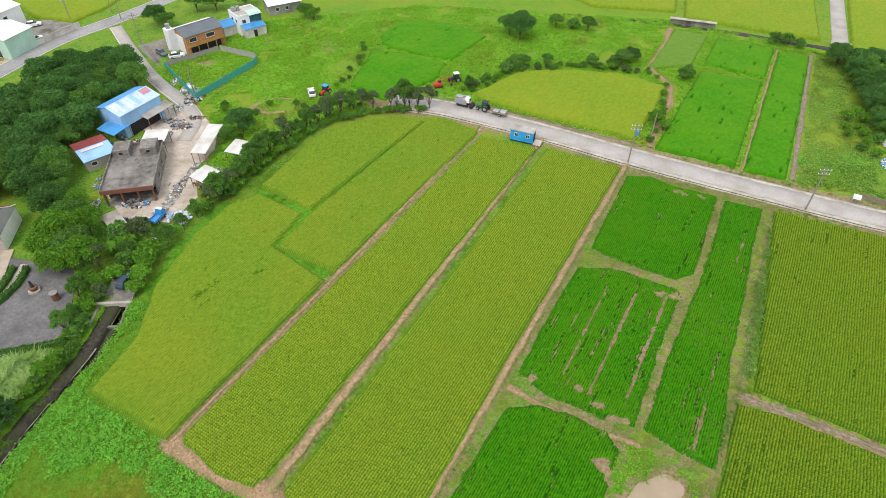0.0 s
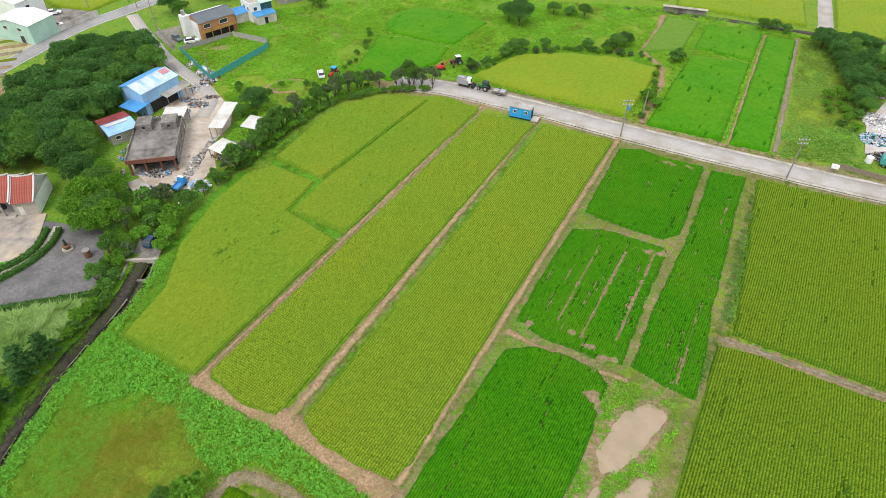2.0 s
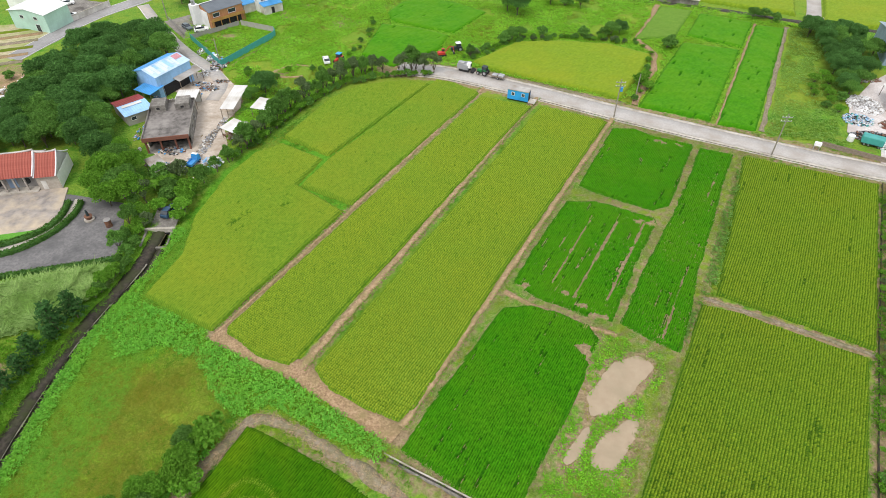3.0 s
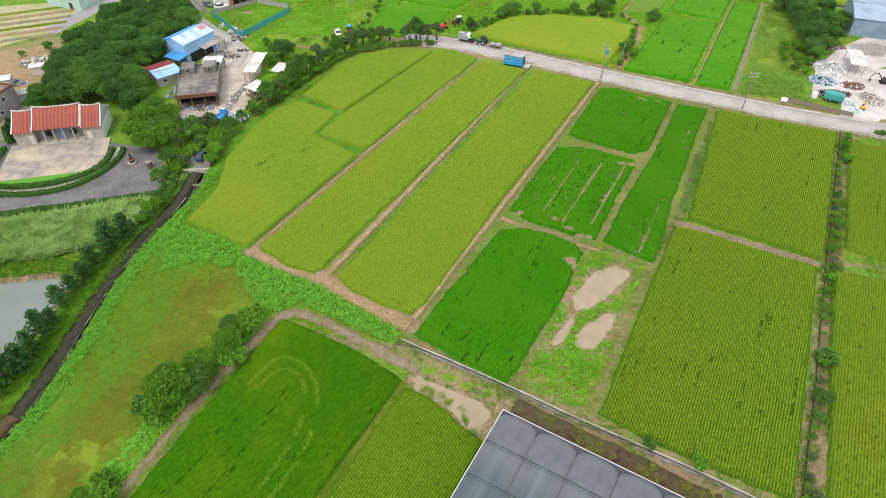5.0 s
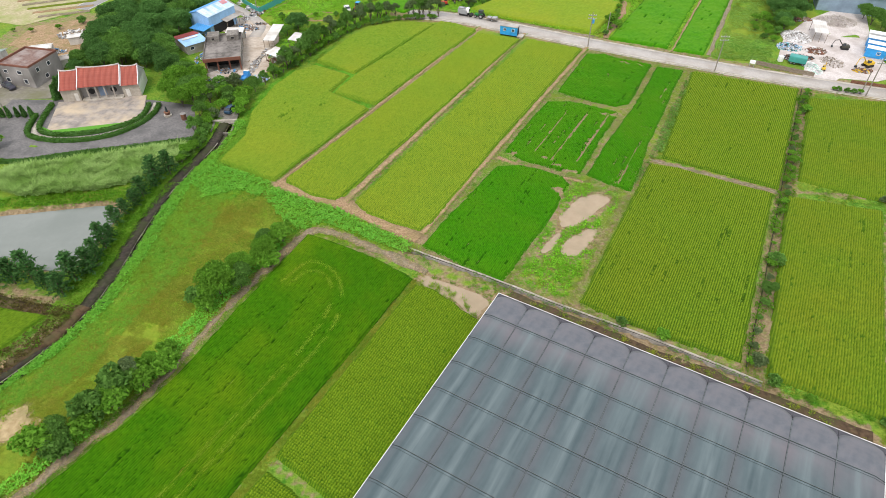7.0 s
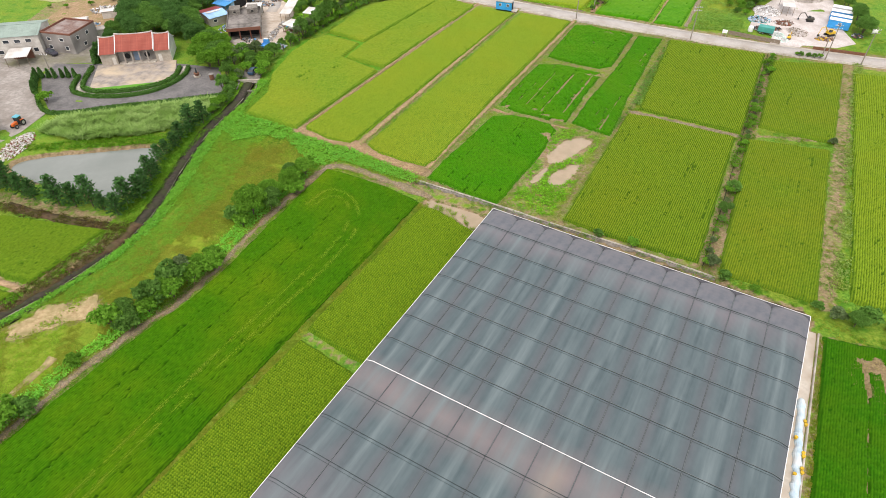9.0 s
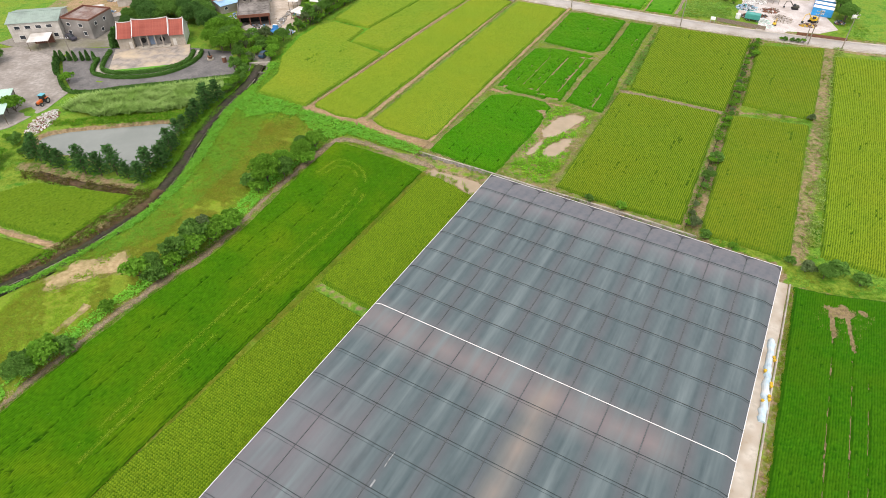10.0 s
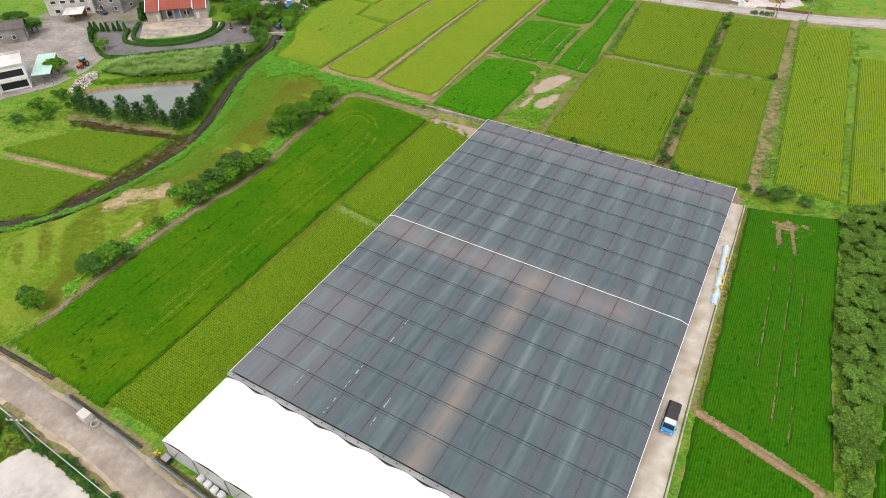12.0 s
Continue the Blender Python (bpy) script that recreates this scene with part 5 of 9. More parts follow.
# thin pale strips laid on the net as painted glints of skylight
GLINT = material("painted_glint", (0.20, 0.215, 0.22), (0.42, 0.44, 0.45), scale=2.0, rough=0.4, bump=0.0)
glint_rng = np.random.RandomState(91)
for gx0, y0, y1, count in ((9.5, 1.5, 11.0, 5), (15.7, 0.8, 12.0, 8), (16.7, 14.0, 23.0, 4), (22.1, 0.8, 9.5, 4)):
    for y in np.sort(glint_rng.uniform(y0, y1, count)):
        long = glint_rng.uniform(0.2, 1.1)
        part("slit", boxes((gx0 + glint_rng.uniform(-0.10, 0.06), y, GH_Z + CREST - 0.04, gx0 + glint_rng.uniform(0.10, 0.16), y + long, GH_Z + CREST + 0.008)), GLINT, gh, "thin pale strip painted as a glint on the net")

# ---- the white film packing house joined to it ----
ph = thing("packing_house", pose(-30.6, -85.45, 0, 0, 0, -26.7) @ Matrix.Translation((0, -0.7, 0)), "white film-covered packing house with scalloped arched bays", "shed")
PH_L = 11.4
n = BAYS * 14
xs = np.linspace(-0.2, GH_W, n + 1)
prof = 4.05 + 0.5 * np.abs(np.sin(np.pi * (xs + 0.2) / BW))
ys = np.linspace(-PH_L, -0.1, 5)
x, y = np.meshgrid(xs, ys, indexing="ij")
z = np.repeat(prof[:, None], 5, 1)
y[:, -1] += 0.02 + 0.2 * np.abs(np.sin(np.pi * (xs + 0.2) / BW))
i, j = np.meshgrid(np.arange(n), np.arange(4), indexing="ij")
k = (i * 5 + j).ravel()
raw("film_roof", np.stack([x, y, z], 2).reshape(-1, 3), np.stack([k, k + 5, k + 6, k + 1], 1), FILM, ph, smooth=True)
part("valley_board", boxes((-0.1, -0.75, 3.85, GH_W, 0.13, 4.02)), GREY, ph, "grey board below the scalloped film edge")
part("side_wall", boxes((-0.2, -PH_L, 0, -0.1, -0.1, 4.0)), FILM, ph, "white film side wall")
part("front_wall", boxes((-0.2, -PH_L, 0, GH_W, -PH_L + 0.08, 3.72)), material("translucent_film_wall", (0.50, 0.52, 0.53), (0.64, 0.66, 0.66), (0.36, 0.37, 0.37), scale=0.8, coarse=0.2, rough=0.4), ph, "greyish film end wall")
for a in range(BAYS):
    part("wall_post", tubes(((a * BW - 0.2, -PH_L - 0.08, 0), (a * BW - 0.2, -PH_L - 0.08, 3.8), 0.06), sides=6), STEEL, ph)
    part("wall_brace", tubes(((a * BW + 0.3, -PH_L - 0.1, 0.2), (a * BW + 2.4, -PH_L - 0.1, 3.4), 0.045), sides=6), STEEL, ph)

# ---- the paved strip beside the greenhouse ----
KERB = [(57.0, -36.6), (55.6, -39.6), (44.9, -61.9), (34.6, -83.6), (30.2, -93.2), (25.2, -104.0)]
tagged(ribbon("pavement", KERB, 5.4, 0.12, material("dusty_pale_concrete", (0.50, 0.46, 0.39), (0.64, 0.60, 0.53), (0.40, 0.33, 0.25), scale=1.4, coarse=0.35, rough=0.9, bump=0.2), 1.2, 0.05, shift=-2.72, rim=0.3), "pale stained concrete strip beside the greenhouse", "pavement", kind="structure")
tagged(ribbon("kerb", KERB, 0.24, 0.34, CONCRETE, 1.5, shift=0.13, rim=0.2), "low pale concrete kerb wall", "kerb", kind="structure")


# ---- vehicles ----
def wheel(parent, x, y, r=0.36, w=0.24, side=1):
    t = part("wheel", tubes(((x, y - w / 2, r), (x, y + w / 2, r), r), sides=14), RUBBER, parent)
    part("rim", tubes(((x, y - w / 2 - 0.012, r), (x, y + w / 2 + 0.012, r), r * 0.55), sides=10), STEEL, t)


def loft(sections, mat, name, parent, label=""):
    """A body from rectangles (x, half width, z0, z1), lofted along x, its edges cut."""
    bm = bmesh.new()
    rings = []
    for x, hw, z0, z1 in sections:
        c = min(hw, (z1 - z0) / 2) * 0.22
        rings.append([bm.verts.new(p) for p in ((x, -hw, z0), (x, hw, z0), (x, hw, z1 - c), (x, hw - c, z1), (x, -hw + c, z1), (x, -hw, z1 - c))])
    for a, b in zip(rings, rings[1:]):
        for i in range(6):
            j = (i + 1) % 6
            bm.faces.new((a[i], a[j], b[j], b[i]))
    bm.faces.new(rings[0][::-1])
    bm.faces.new(rings[-1])
    bmesh.ops.recalc_face_normals(bm, faces=bm.faces)
    return part(name, bm, mat, parent, label)


def truck(m, cab, bed, load, label, L=5.1, W=1.75):
    t = thing("truck", m, label, "truck")
    loft([(L * 0.5, W * 0.46, 0.45, 1.15), (L * 0.47, W * 0.5, 0.42, 1.35), (L * 0.40, W * 0.47, 0.42, 2.05), (L * 0.22, W * 0.47, 0.42, 2.08)], cab, "cab", t, "painted cab")
    part("roof_panel", boxes((L * 0.23, -W * 0.42, 2.08, L * 0.395, W * 0.42, 2.13)), WHITE, t, "white cab roof")
    bm = bmesh.new()
    vs = [bm.verts.new(p) for p in ((L * 0.472, -W * 0.42, 1.42), (L * 0.472, W * 0.42, 1.42), (L * 0.412, W * 0.39, 2.02), (L * 0.412, -W * 0.39, 2.02))]
    bm.faces.new(vs)
    bmesh.ops.solidify(bm, geom=bm.faces, thickness=0.03)
    part("windscreen", bm, GLASS, t)
    part("chassis", boxes((-L * 0.48, -0.4, 0.45, L * 0.45, 0.4, 0.62)), BAR_DARK, t)
    part("bed", boxes((-L * 0.5, -W * 0.5, 0.7, L * 0.2, W * 0.5, 0.8), (-L * 0.5, -W * 0.5, 0.8, L * 0.2, -W * 0.46, 1.2), (-L * 0.5, W * 0.46, 0.8, L * 0.2, W * 0.5, 1.2), (-L * 0.5, -W * 0.46, 0.8, -L * 0.485, W * 0.46, 1.2), (L * 0.17, -W * 0.46, 0.8, L * 0.2, W * 0.46, 1.75)), bed, t)
    if load:
        loft([(-L * 0.48, W * 0.44, 0.81, 1.45), (-L * 0.2, W * 0.45, 0.81, 1.62), (L * 0.16, W * 0.44, 0.81, 1.55)], load, "load_cover", t, "black tarpaulin over the load")
    part("bumper", boxes((L * 0.5, -W * 0.48, 0.42, L * 0.52, W * 0.48, 0.62)), STEEL, t)
    for y in (-W * 0.36, W * 0.36):
        part("headlight", boxes((L * 0.502, y - 0.12, 0.75, L * 0.51, y + 0.12, 0.92)), WHITE, t)
        part("mirror", boxes((L * 0.42, y * 1.55 - 0.05, 1.5, L * 0.44, y * 1.55 + 0.05, 1.8)), BAR_DARK, t)
    for x in (-L * 0.3, L * 0.33):
        for y in (-W * 0.43, W * 0.43):
            wheel(t, x, y)
    return t


def car(m, col, label):
    c = thing("car", m, label, "car")
    loft([(-2.1, 0.72, 0.35, 0.85), (-1.9, 0.82, 0.25, 0.95), (0.9, 0.84, 0.25, 0.95), (1.9, 0.8, 0.28, 0.82), (2.12, 0.68, 0.35, 0.7)], col, "body", c)
    loft([(-1.85, 0.7, 0.93, 1.05), (-1.35, 0.68, 0.93, 1.45), (0.2, 0.68, 0.93, 1.47), (0.95, 0.7, 0.93, 0.98)], GLASS, "cabin_glass", c)
    part("roof", boxes((-1.3, -0.58, 1.46, 0.15, 0.58, 1.5), bevel=0.015), col, c)
    for x in (-1.3, 1.3):
        for y in (-0.75, 0.75):
            wheel(c, x, y, 0.31, 0.2)
    return c


def tractor(m, col, label, roof=WHITE):
    t = thing("tractor", m, label, "tractor")
    loft([(0.3, 0.35, 0.65, 1.35), (1.5, 0.33, 0.65, 1.3), (1.75, 0.28, 0.7, 1.15)], col, "bonnet", t)
    part("chassis", boxes((-1.1, -0.3, 0.5, 1.5, 0.3, 0.75)), BAR_DARK, t)
    part("cab_frame", tubes(*[((x, y, 0.9), (x, y, 2.25), 0.045) for x in (-0.95, 0.2) for y in (-0.55, 0.55)], sides=6), BAR_DARK, t)
    part("cab_glass", boxes((-0.92, -0.52, 1.2, 0.17, 0.52, 2.2)), GLASS, t)
    part("cab_roof", boxes((-1.1, -0.68, 2.25, 0.35, 0.68, 2.38), bevel=0.03), roof, t)
    part("seat", boxes((-0.7, -0.25, 0.9, -0.3, 0.25, 1.18)), DARK, t)
    for y in (-0.75, 0.75):
        wheel(t, -0.7, y, 0.72, 0.42)
        wheel(t, 1.25, y * 0.85, 0.45, 0.3)
        part("mudguard", boxes((-1.2, y - 0.22, 1.42, -0.2, y + 0.22, 1.48)), col, t)
    return t


def harvester(m, label):
    t = thing("combine_harvester", m, label, "harvester")
    loft([(-2.2, 0.85, 0.7, 1.9), (-0.6, 0.9, 0.6, 2.2), (0.9, 0.9, 0.6, 1.9)], GREY, "body", t)
    part("grain_tank", boxes((-2.0, -0.8, 1.92, -0.2, 0.3, 2.5), bevel=0.05), STEEL, t)
    part("cab", boxes((0.5, -0.85, 1.2, 1.6, 0.25, 2.5), bevel=0.05), WHITE, t, "white cab")
    part("cab_glass", boxes((1.6, -0.75, 1.45, 1.63, 0.15, 2.35)), GLASS, t)
    loft([(1.7, 1.0, 0.15, 0.85), (2.5, 1.05, 0.1, 0.5)], DARK, "header", t)
    part("unloading_pipe", tubes(((-1.8, 0.5, 1.9), (1.2, 0.6, 2.5), 0.13)), STEEL, t)
    for y in (-0.65, 0.65):
        loft([(-1.7, 0.22, 0.15, 0.6), (-1.4, 0.22, 0.0, 0.7), (0.9, 0.22, 0.0, 0.7), (1.2, 0.22, 0.15, 0.6)], RUBBER, "crawler", t).location.y = y
    return t


def trailer(m, label):
    t = thing("farm_trailer", m, label, "trailer")
    part("deck", boxes((-1.9, -0.85, 0.62, 1.9, 0.85, 0.74)), WOOD, t)
    part("load", boxes((-1.7, -0.7, 0.74, -0.2, 0.7, 1.25), (0.1, -0.6, 0.74, 1.5, 0.65, 1.1), bevel=0.06), STEEL, t, "grey machine parts")
    part("drawbar", tubes(((1.9, 0, 0.6), (3.0, 0, 0.5), 0.06), sides=6), RUST, t)
    for y in (-0.8, 0.8):
        wheel(t, -0.3, y, 0.36, 0.22)
    return t


def excavator(m, col, label, s=1.0):
    t = thing("excavator", m @ Matrix.Scale(s, 4), label, "excavator")
    for y in (-0.95, 0.95):
        loft([(-1.7, 0.27, 0.2, 0.7), (-1.4, 0.27, 0.0, 0.85), (1.4, 0.27, 0.0, 0.85), (1.7, 0.27, 0.2, 0.7)], RUBBER, "crawler", t).location.y = y
    loft([(-1.9, 1.0, 0.95, 1.7), (-1.4, 1.15, 0.95, 2.0), (0.9, 1.15, 0.95, 1.75), (1.2, 1.1, 0.95, 1.6)], col, "upper_body", t)
    part("cab", boxes((0.1, 0.25, 1.7, 1.25, 1.1, 2.75), bevel=0.06), GLASS, t)
    part("cab_roof", boxes((0.05, 0.2, 2.75, 1.3, 1.15, 2.83)), col, t)
    part("boom", tubes(((1.0, -0.2, 1.5), (3.2, -0.2, 3.9), 0.22, 0.2), ((3.2, -0.2, 3.9), (4.9, -0.2, 3.5), 0.2, 0.17), sides=4), col, t)
    part("arm", tubes(((4.9, -0.2, 3.5), (5.5, -0.2, 1.1), 0.17, 0.12), sides=4), col, t)
    part("bucket", boxes((4.9, -0.6, 0.3, 5.7, 0.2, 1.0), bevel=0.12), BAR_DARK, t)
    return t


truck(pose(30.9, -87.3, 0.12, 0, 0, -116), BLUE_BRIGHT, BAR_DARK, material("black_tarpaulin", (0.035, 0.035, 0.035), (0.06, 0.06, 0.06), scale=1.5, rough=0.6), "small blue truck with white roof and black covered bed")
tractor(pose(1.1, 112.4, 0.11, 0, 0, 155), GREEN, "green tractor parked on the road", BAR_DARK)
trailer(pose(5.0, 110.4, 0.11, 0, 0, 157), "flat farm trailer with grey machine parts")
harvester(pose(-3.6, 114.3, 0.11, 0, 0, -20), "grey and white combine harvester parked on the road")
excavator(pose(-10.6, 123.0, 0.0, 0, 0, 20), RED, "small red excavator standing among weeds", 0.65)
tractor(pose(-6.6, 126.6, 0.0, 0, 0, 200), BAR_DARK, "dark tractor with white roof beside the field")
tractor(pose(-38.6, 117.2, 0, 0, 0, 250), RED, "red and blue tractor standing in the grass", BLUE_BRIGHT)
car(pose(-42.0, 117.0, 0, 0, 0, 110), WHITE, "small white van standing in the grass")
truck(pose(-60.0, 66.0, 0.07, 0, 0, 80), BLUE_BRIGHT, BLUE, None, "small blue truck parked in the yard", 3.6, 1.5)
car(pose(-58.6, 49.6, 0.06, 0, 0, 80), paint("dark_blue_car", (0.03, 0.07, 0.12), 0.3), "dark blue car parked by the ditch")
tractor(pose(-106.0, 18.6, 0.1, 0, 0, -100), ORANGE, "orange tractor with a blue roof on the forecourt", paint("cyan_paint", (0.10, 0.40, 0.50)))
excavator(pose(106.0, 95.0, 0.1, 0, 0, 165), paint("dark_olive_paint", (0.06, 0.06, 0.045), 0.6), "dark excavator with its arm lowered in the scrap yard", 0.62)
excavator(pose(94.6, 80.8, 0.1, 0, 0, 60), YELLOW, "small yellow excavator at the yard entrance", 0.42)
excavator(pose(107.5, 83.8, 0.1, 0, 0, 200), YELLOW, "yellow excavator beside the blue containers", 0.75)
car(pose(-134.0, 151.5, 0.1, 0, 0, 25), WHITE, "white car parked in the factory yard")
car(pose(-127.6, 141.6, 0.1, 0, 0, 55), WHITE, "white car parked beside the wall")
car(pose(-88.2, 135.6, 0.1, 0, 0, -40), paint("grey_car", (0.12, 0.15, 0.16), 0.3), "dark grey car parked beside the brick house")
car(pose(-83.4, 134.4, 0.1, 0, 0, 25), WHITE, "white car parked beside the brick house")
car(pose(-119.5, 57.8, 0.1, 0, 0, -30), paint("dark_car", (0.06, 0.06, 0.08), 0.3), "dark car parked between two houses")


# ---- the blue site cabin by the road ----
cb = thing("site_cabin", pose(7.3, 99.4, 0.1, 0, 0, -18.5) @ Matrix.Diagonal((1, 1, 1.18, 1)), "bright blue site cabin with white roof beside the road", "cabin")
part("wall", boxes((0, 0, 0.25, 5.3, 2.2, 2.35), bevel=0.03), BLUE_BRIGHT, cb)
part("roof", boxes((-0.1, -0.1, 2.35, 5.4, 2.3, 2.5)), SHEET_GREY, cb, "dusty pale roof")
part("rust_edge", boxes((-0.06, -0.12, 2.33, 0.0, 2.3, 2.46)), RUST, cb)
for x in (1.0, 3.6):
    w = part("window_frame", boxes((x, -0.04, 1.2, x + 0.85, -0.005, 1.95)), WHITE, cb)
    part("pane", boxes((x + 0.07, -0.055, 1.27, x + 0.4, -0.041, 1.88), (x + 0.45, -0.055, 1.27, x + 0.78, -0.041, 1.88)), GLASS, w)
part("doorway", boxes((5.301, 0.3, 0.3, 5.33, 1.9, 2.2)), DARK, cb, "dark open end doorway")
part("skid", boxes((0, 0.2, 0, 5.3, 0.4, 0.25), (0, 1.8, 0, 5.3, 2.0, 0.25)), BAR_DARK, cb)
part("platform", boxes((5.4, -0.4, 0.25, 7.1, 1.9, 0.38), (5.6, -0.3, 0, 5.75, 1.8, 0.25), (6.8, -0.3, 0, 6.95, 1.8, 0.25)), CONCRETE, cb, "pale platform before the door")


# ---- utility poles with their cables ----
def utility_pole(x, y, h, label, arms=2, lean=0.0, z=0.0):
    t = thing("utility_pole", pose(x, y, z, 0, lean, 0), label, "pole", "utility poles")
    part("shaft", tubes(((0, 0, -0.3), (0, 0, h), 0.17, 0.10)), POLE, t)
    for k in range(arms):
        part("crossarm", boxes((-1.1, -0.06, h - 0.9 - 0.9 * k, 1.1, 0.06, h - 0.75 - 0.9 * k)), STEEL, t)
        for xx in (-1.0, -0.35, 0.35, 1.0):
            part("insulator", tubes(((xx, 0, h - 0.75 - 0.9 * k), (xx, 0, h - 0.5 - 0.9 * k), 0.07, 0.05), sides=6), WHITE, t)
    return t


grey_pole = "tall grey concrete utility pole beside the road"
t = utility_pole(32.7, 92.5, 9.9, "grey utility pole with a blue transformer beside the road")
part("transformer", tubes(((0.45, 0, 6.9), (0.45, 0, 7.9), 0.32)), BLUE, t, "blue transformer can")
utility_pole(65.1, 78.6, 10.3, grey_pole)
utility_pole(99.4, 66.4, 10.5, grey_pole)
utility_pole(99.2, 68.3, 5.6, "short dark pole beside the road", 0)
t = utility_pole(107.7, 63.2, 10.8, "grey utility pole with a white box on top")
part("box", boxes((-0.9, -0.3, 9.4, 0.2, 0.3, 10.0)), WHITE, t)
utility_pole(-125.0, 155.9, 8.0, grey_pole)
utility_pole(-110.5, 158.4, 8.0, grey_pole)
utility_pole(-116.0, 163.7, 8.0, grey_pole)
utility_pole(-97.0, 142.1, 9.0, grey_pole)
utility_pole(-70.8, 113.8, 7.0, "slim pole beside the teal fence", 0)
utility_pole(-111.0, 43.0, 7.5, grey_pole, 1)
utility_pole(-55.5, -95.2, 6.4, "grey utility pole beside the farm track", 1)
utility_pole(40.0, 104.6, 5.5, "slim lamp pole beside the canal", 0)


def cable(a, b, sag=0.8, r=0.035, mat=BAR_DARK):
    a, b = Vector(a), Vector(b)
    bm = bent_tube([a.lerp(b, s) - Vector((0, 0, sag * 4 * s * (1 - s))) for s in np.linspace(0, 1, 13)], r, 4)
    return tagged(part("cable", bm, mat), "thin sagging overhead cable between poles", "cable", "overhead cables")


cable((-55.9, -95.4, 5.8), (-100, -74, 7.5), 1.2)
cable((-55.1, -95.0, 5.8), (-99, -72, 7.5), 1.2)
tagged(part("pipe", tubes(((-62.0, -91.0, 2.0), (-28.0, -110.0, 2.0), 0.05)), paint("pale_green_paint", (0.45, 0.60, 0.52))), "thin pale green overhead line beside the track", "pipe")


# ---- buildings ----
def sheet_roof(name, parent, corners, mat, label="", thick=0.07, ribs=0.55):
    """A corrugated sheet between four corners (two along the eave, then back along the ridge), ribs running up the slope."""
    a, b, c, d = (Vector(p) for p in corners)
    n = (b - a).cross(d - a).normalized()
    if n.z < 0:
        n = -n
    bm = bmesh.new()
    k = max(2, int((b - a).length / ribs))
    lo, hi = [], []
    for i in range(2 * k + 1):
        s = i / (2 * k)
        up = n * (0.05 if i % 2 else 0.0)
        lo.append((bm.verts.new(a.lerp(b, s) + up), bm.verts.new(d.lerp(c, s) + up)))
        hi.append((bm.verts.new(a.lerp(b, s) + up - n * thick), bm.verts.new(d.lerp(c, s) + up - n * thick)))
    for i in range(2 * k):
        bm.faces.new((lo[i][0], lo[i + 1][0], lo[i + 1][1], lo[i][1]))
        bm.faces.new((hi[i][1], hi[i + 1][1], hi[i + 1][0], hi[i][0]))
        for e in (0, 1):
            bm.faces.new((lo[i][e], lo[i + 1][e], hi[i + 1][e], hi[i][e]))
    bm.faces.new((lo[0][0], lo[0][1], hi[0][1], hi[0][0]))
    bm.faces.new((lo[-1][0], lo[-1][1], hi[-1][1], hi[-1][0]))
    bmesh.ops.recalc_face_normals(bm, faces=bm.faces)
    return part(name, bm, mat, parent, label)


def walls(parent, w, d, h, mat, gable=0.0, thick=0.15, label=""):
    """Four walls of their own; gable: how far the side walls rise to the middle."""
    part("front_wall", boxes((0, 0, -0.2, w, thick, h)), mat, parent, label)
    part("back_wall", boxes((0, d - thick, -0.2, w, d, h)), mat, parent)
    for x in (0, w - thick):
        bm = bmesh.new()
        pts = [(thick, -0.2), (d - thick, -0.2), (d - thick, h)] + ([(d / 2, h + gable)] if gable else []) + [(thick, h)]
        f0 = [bm.verts.new((x, y, z)) for y, z in pts]
        f1 = [bm.verts.new((x + thick, y, z)) for y, z in pts]
        bm.faces.new(f0)
        bm.faces.new(f1[::-1])
        for i in range(len(pts)):
            j = (i + 1) % len(pts)
            bm.faces.new((f0[i], f0[j], f1[j], f1[i]))
        bmesh.ops.recalc_face_normals(bm, faces=bm.faces)
        part("side_wall", bm, mat, parent)


def window(parent, face, u, z, w, h, size, frame_mat=WHITE, name="window"):
    """A framed window (or door) on the front, back, left or right wall."""
    W, D = size
    put = {"front": lambda a, b, c: (a, -b, c), "back": lambda a, b, c: (a, D + b, c), "left": lambda a, b, c: (-b, a, c), "right": lambda a, b, c: (W + b, a, c)}[face]

    def slab(u0, z0, u1, z1, o0, o1):
        p, q = put(u0, o0, z0), put(u1, o1, z1)
        return tuple(min(i, j) for i, j in zip(p, q)) + tuple(max(i, j) for i, j in zip(p, q))

    f = 0.07
    ob = part(name, boxes(slab(u, z, u + f, z + h, 0.004, 0.06), slab(u + w - f, z, u + w, z + h, 0.004, 0.06), slab(u + f, z, u + w - f, z + f, 0.004, 0.06), slab(u + f, z + h - f, u + w - f, z + h, 0.004, 0.06)), frame_mat, parent)
    part("pane", boxes(slab(u + f, z + f, u + w - f, z + h - f, 0.006, 0.025)), GLASS, ob)
    if name == "window":
        part("sill", boxes(slab(u - 0.06, z - 0.08, u + w + 0.06, z - 0.004, 0.004, 0.12)), CONCRETE, ob)
    return ob


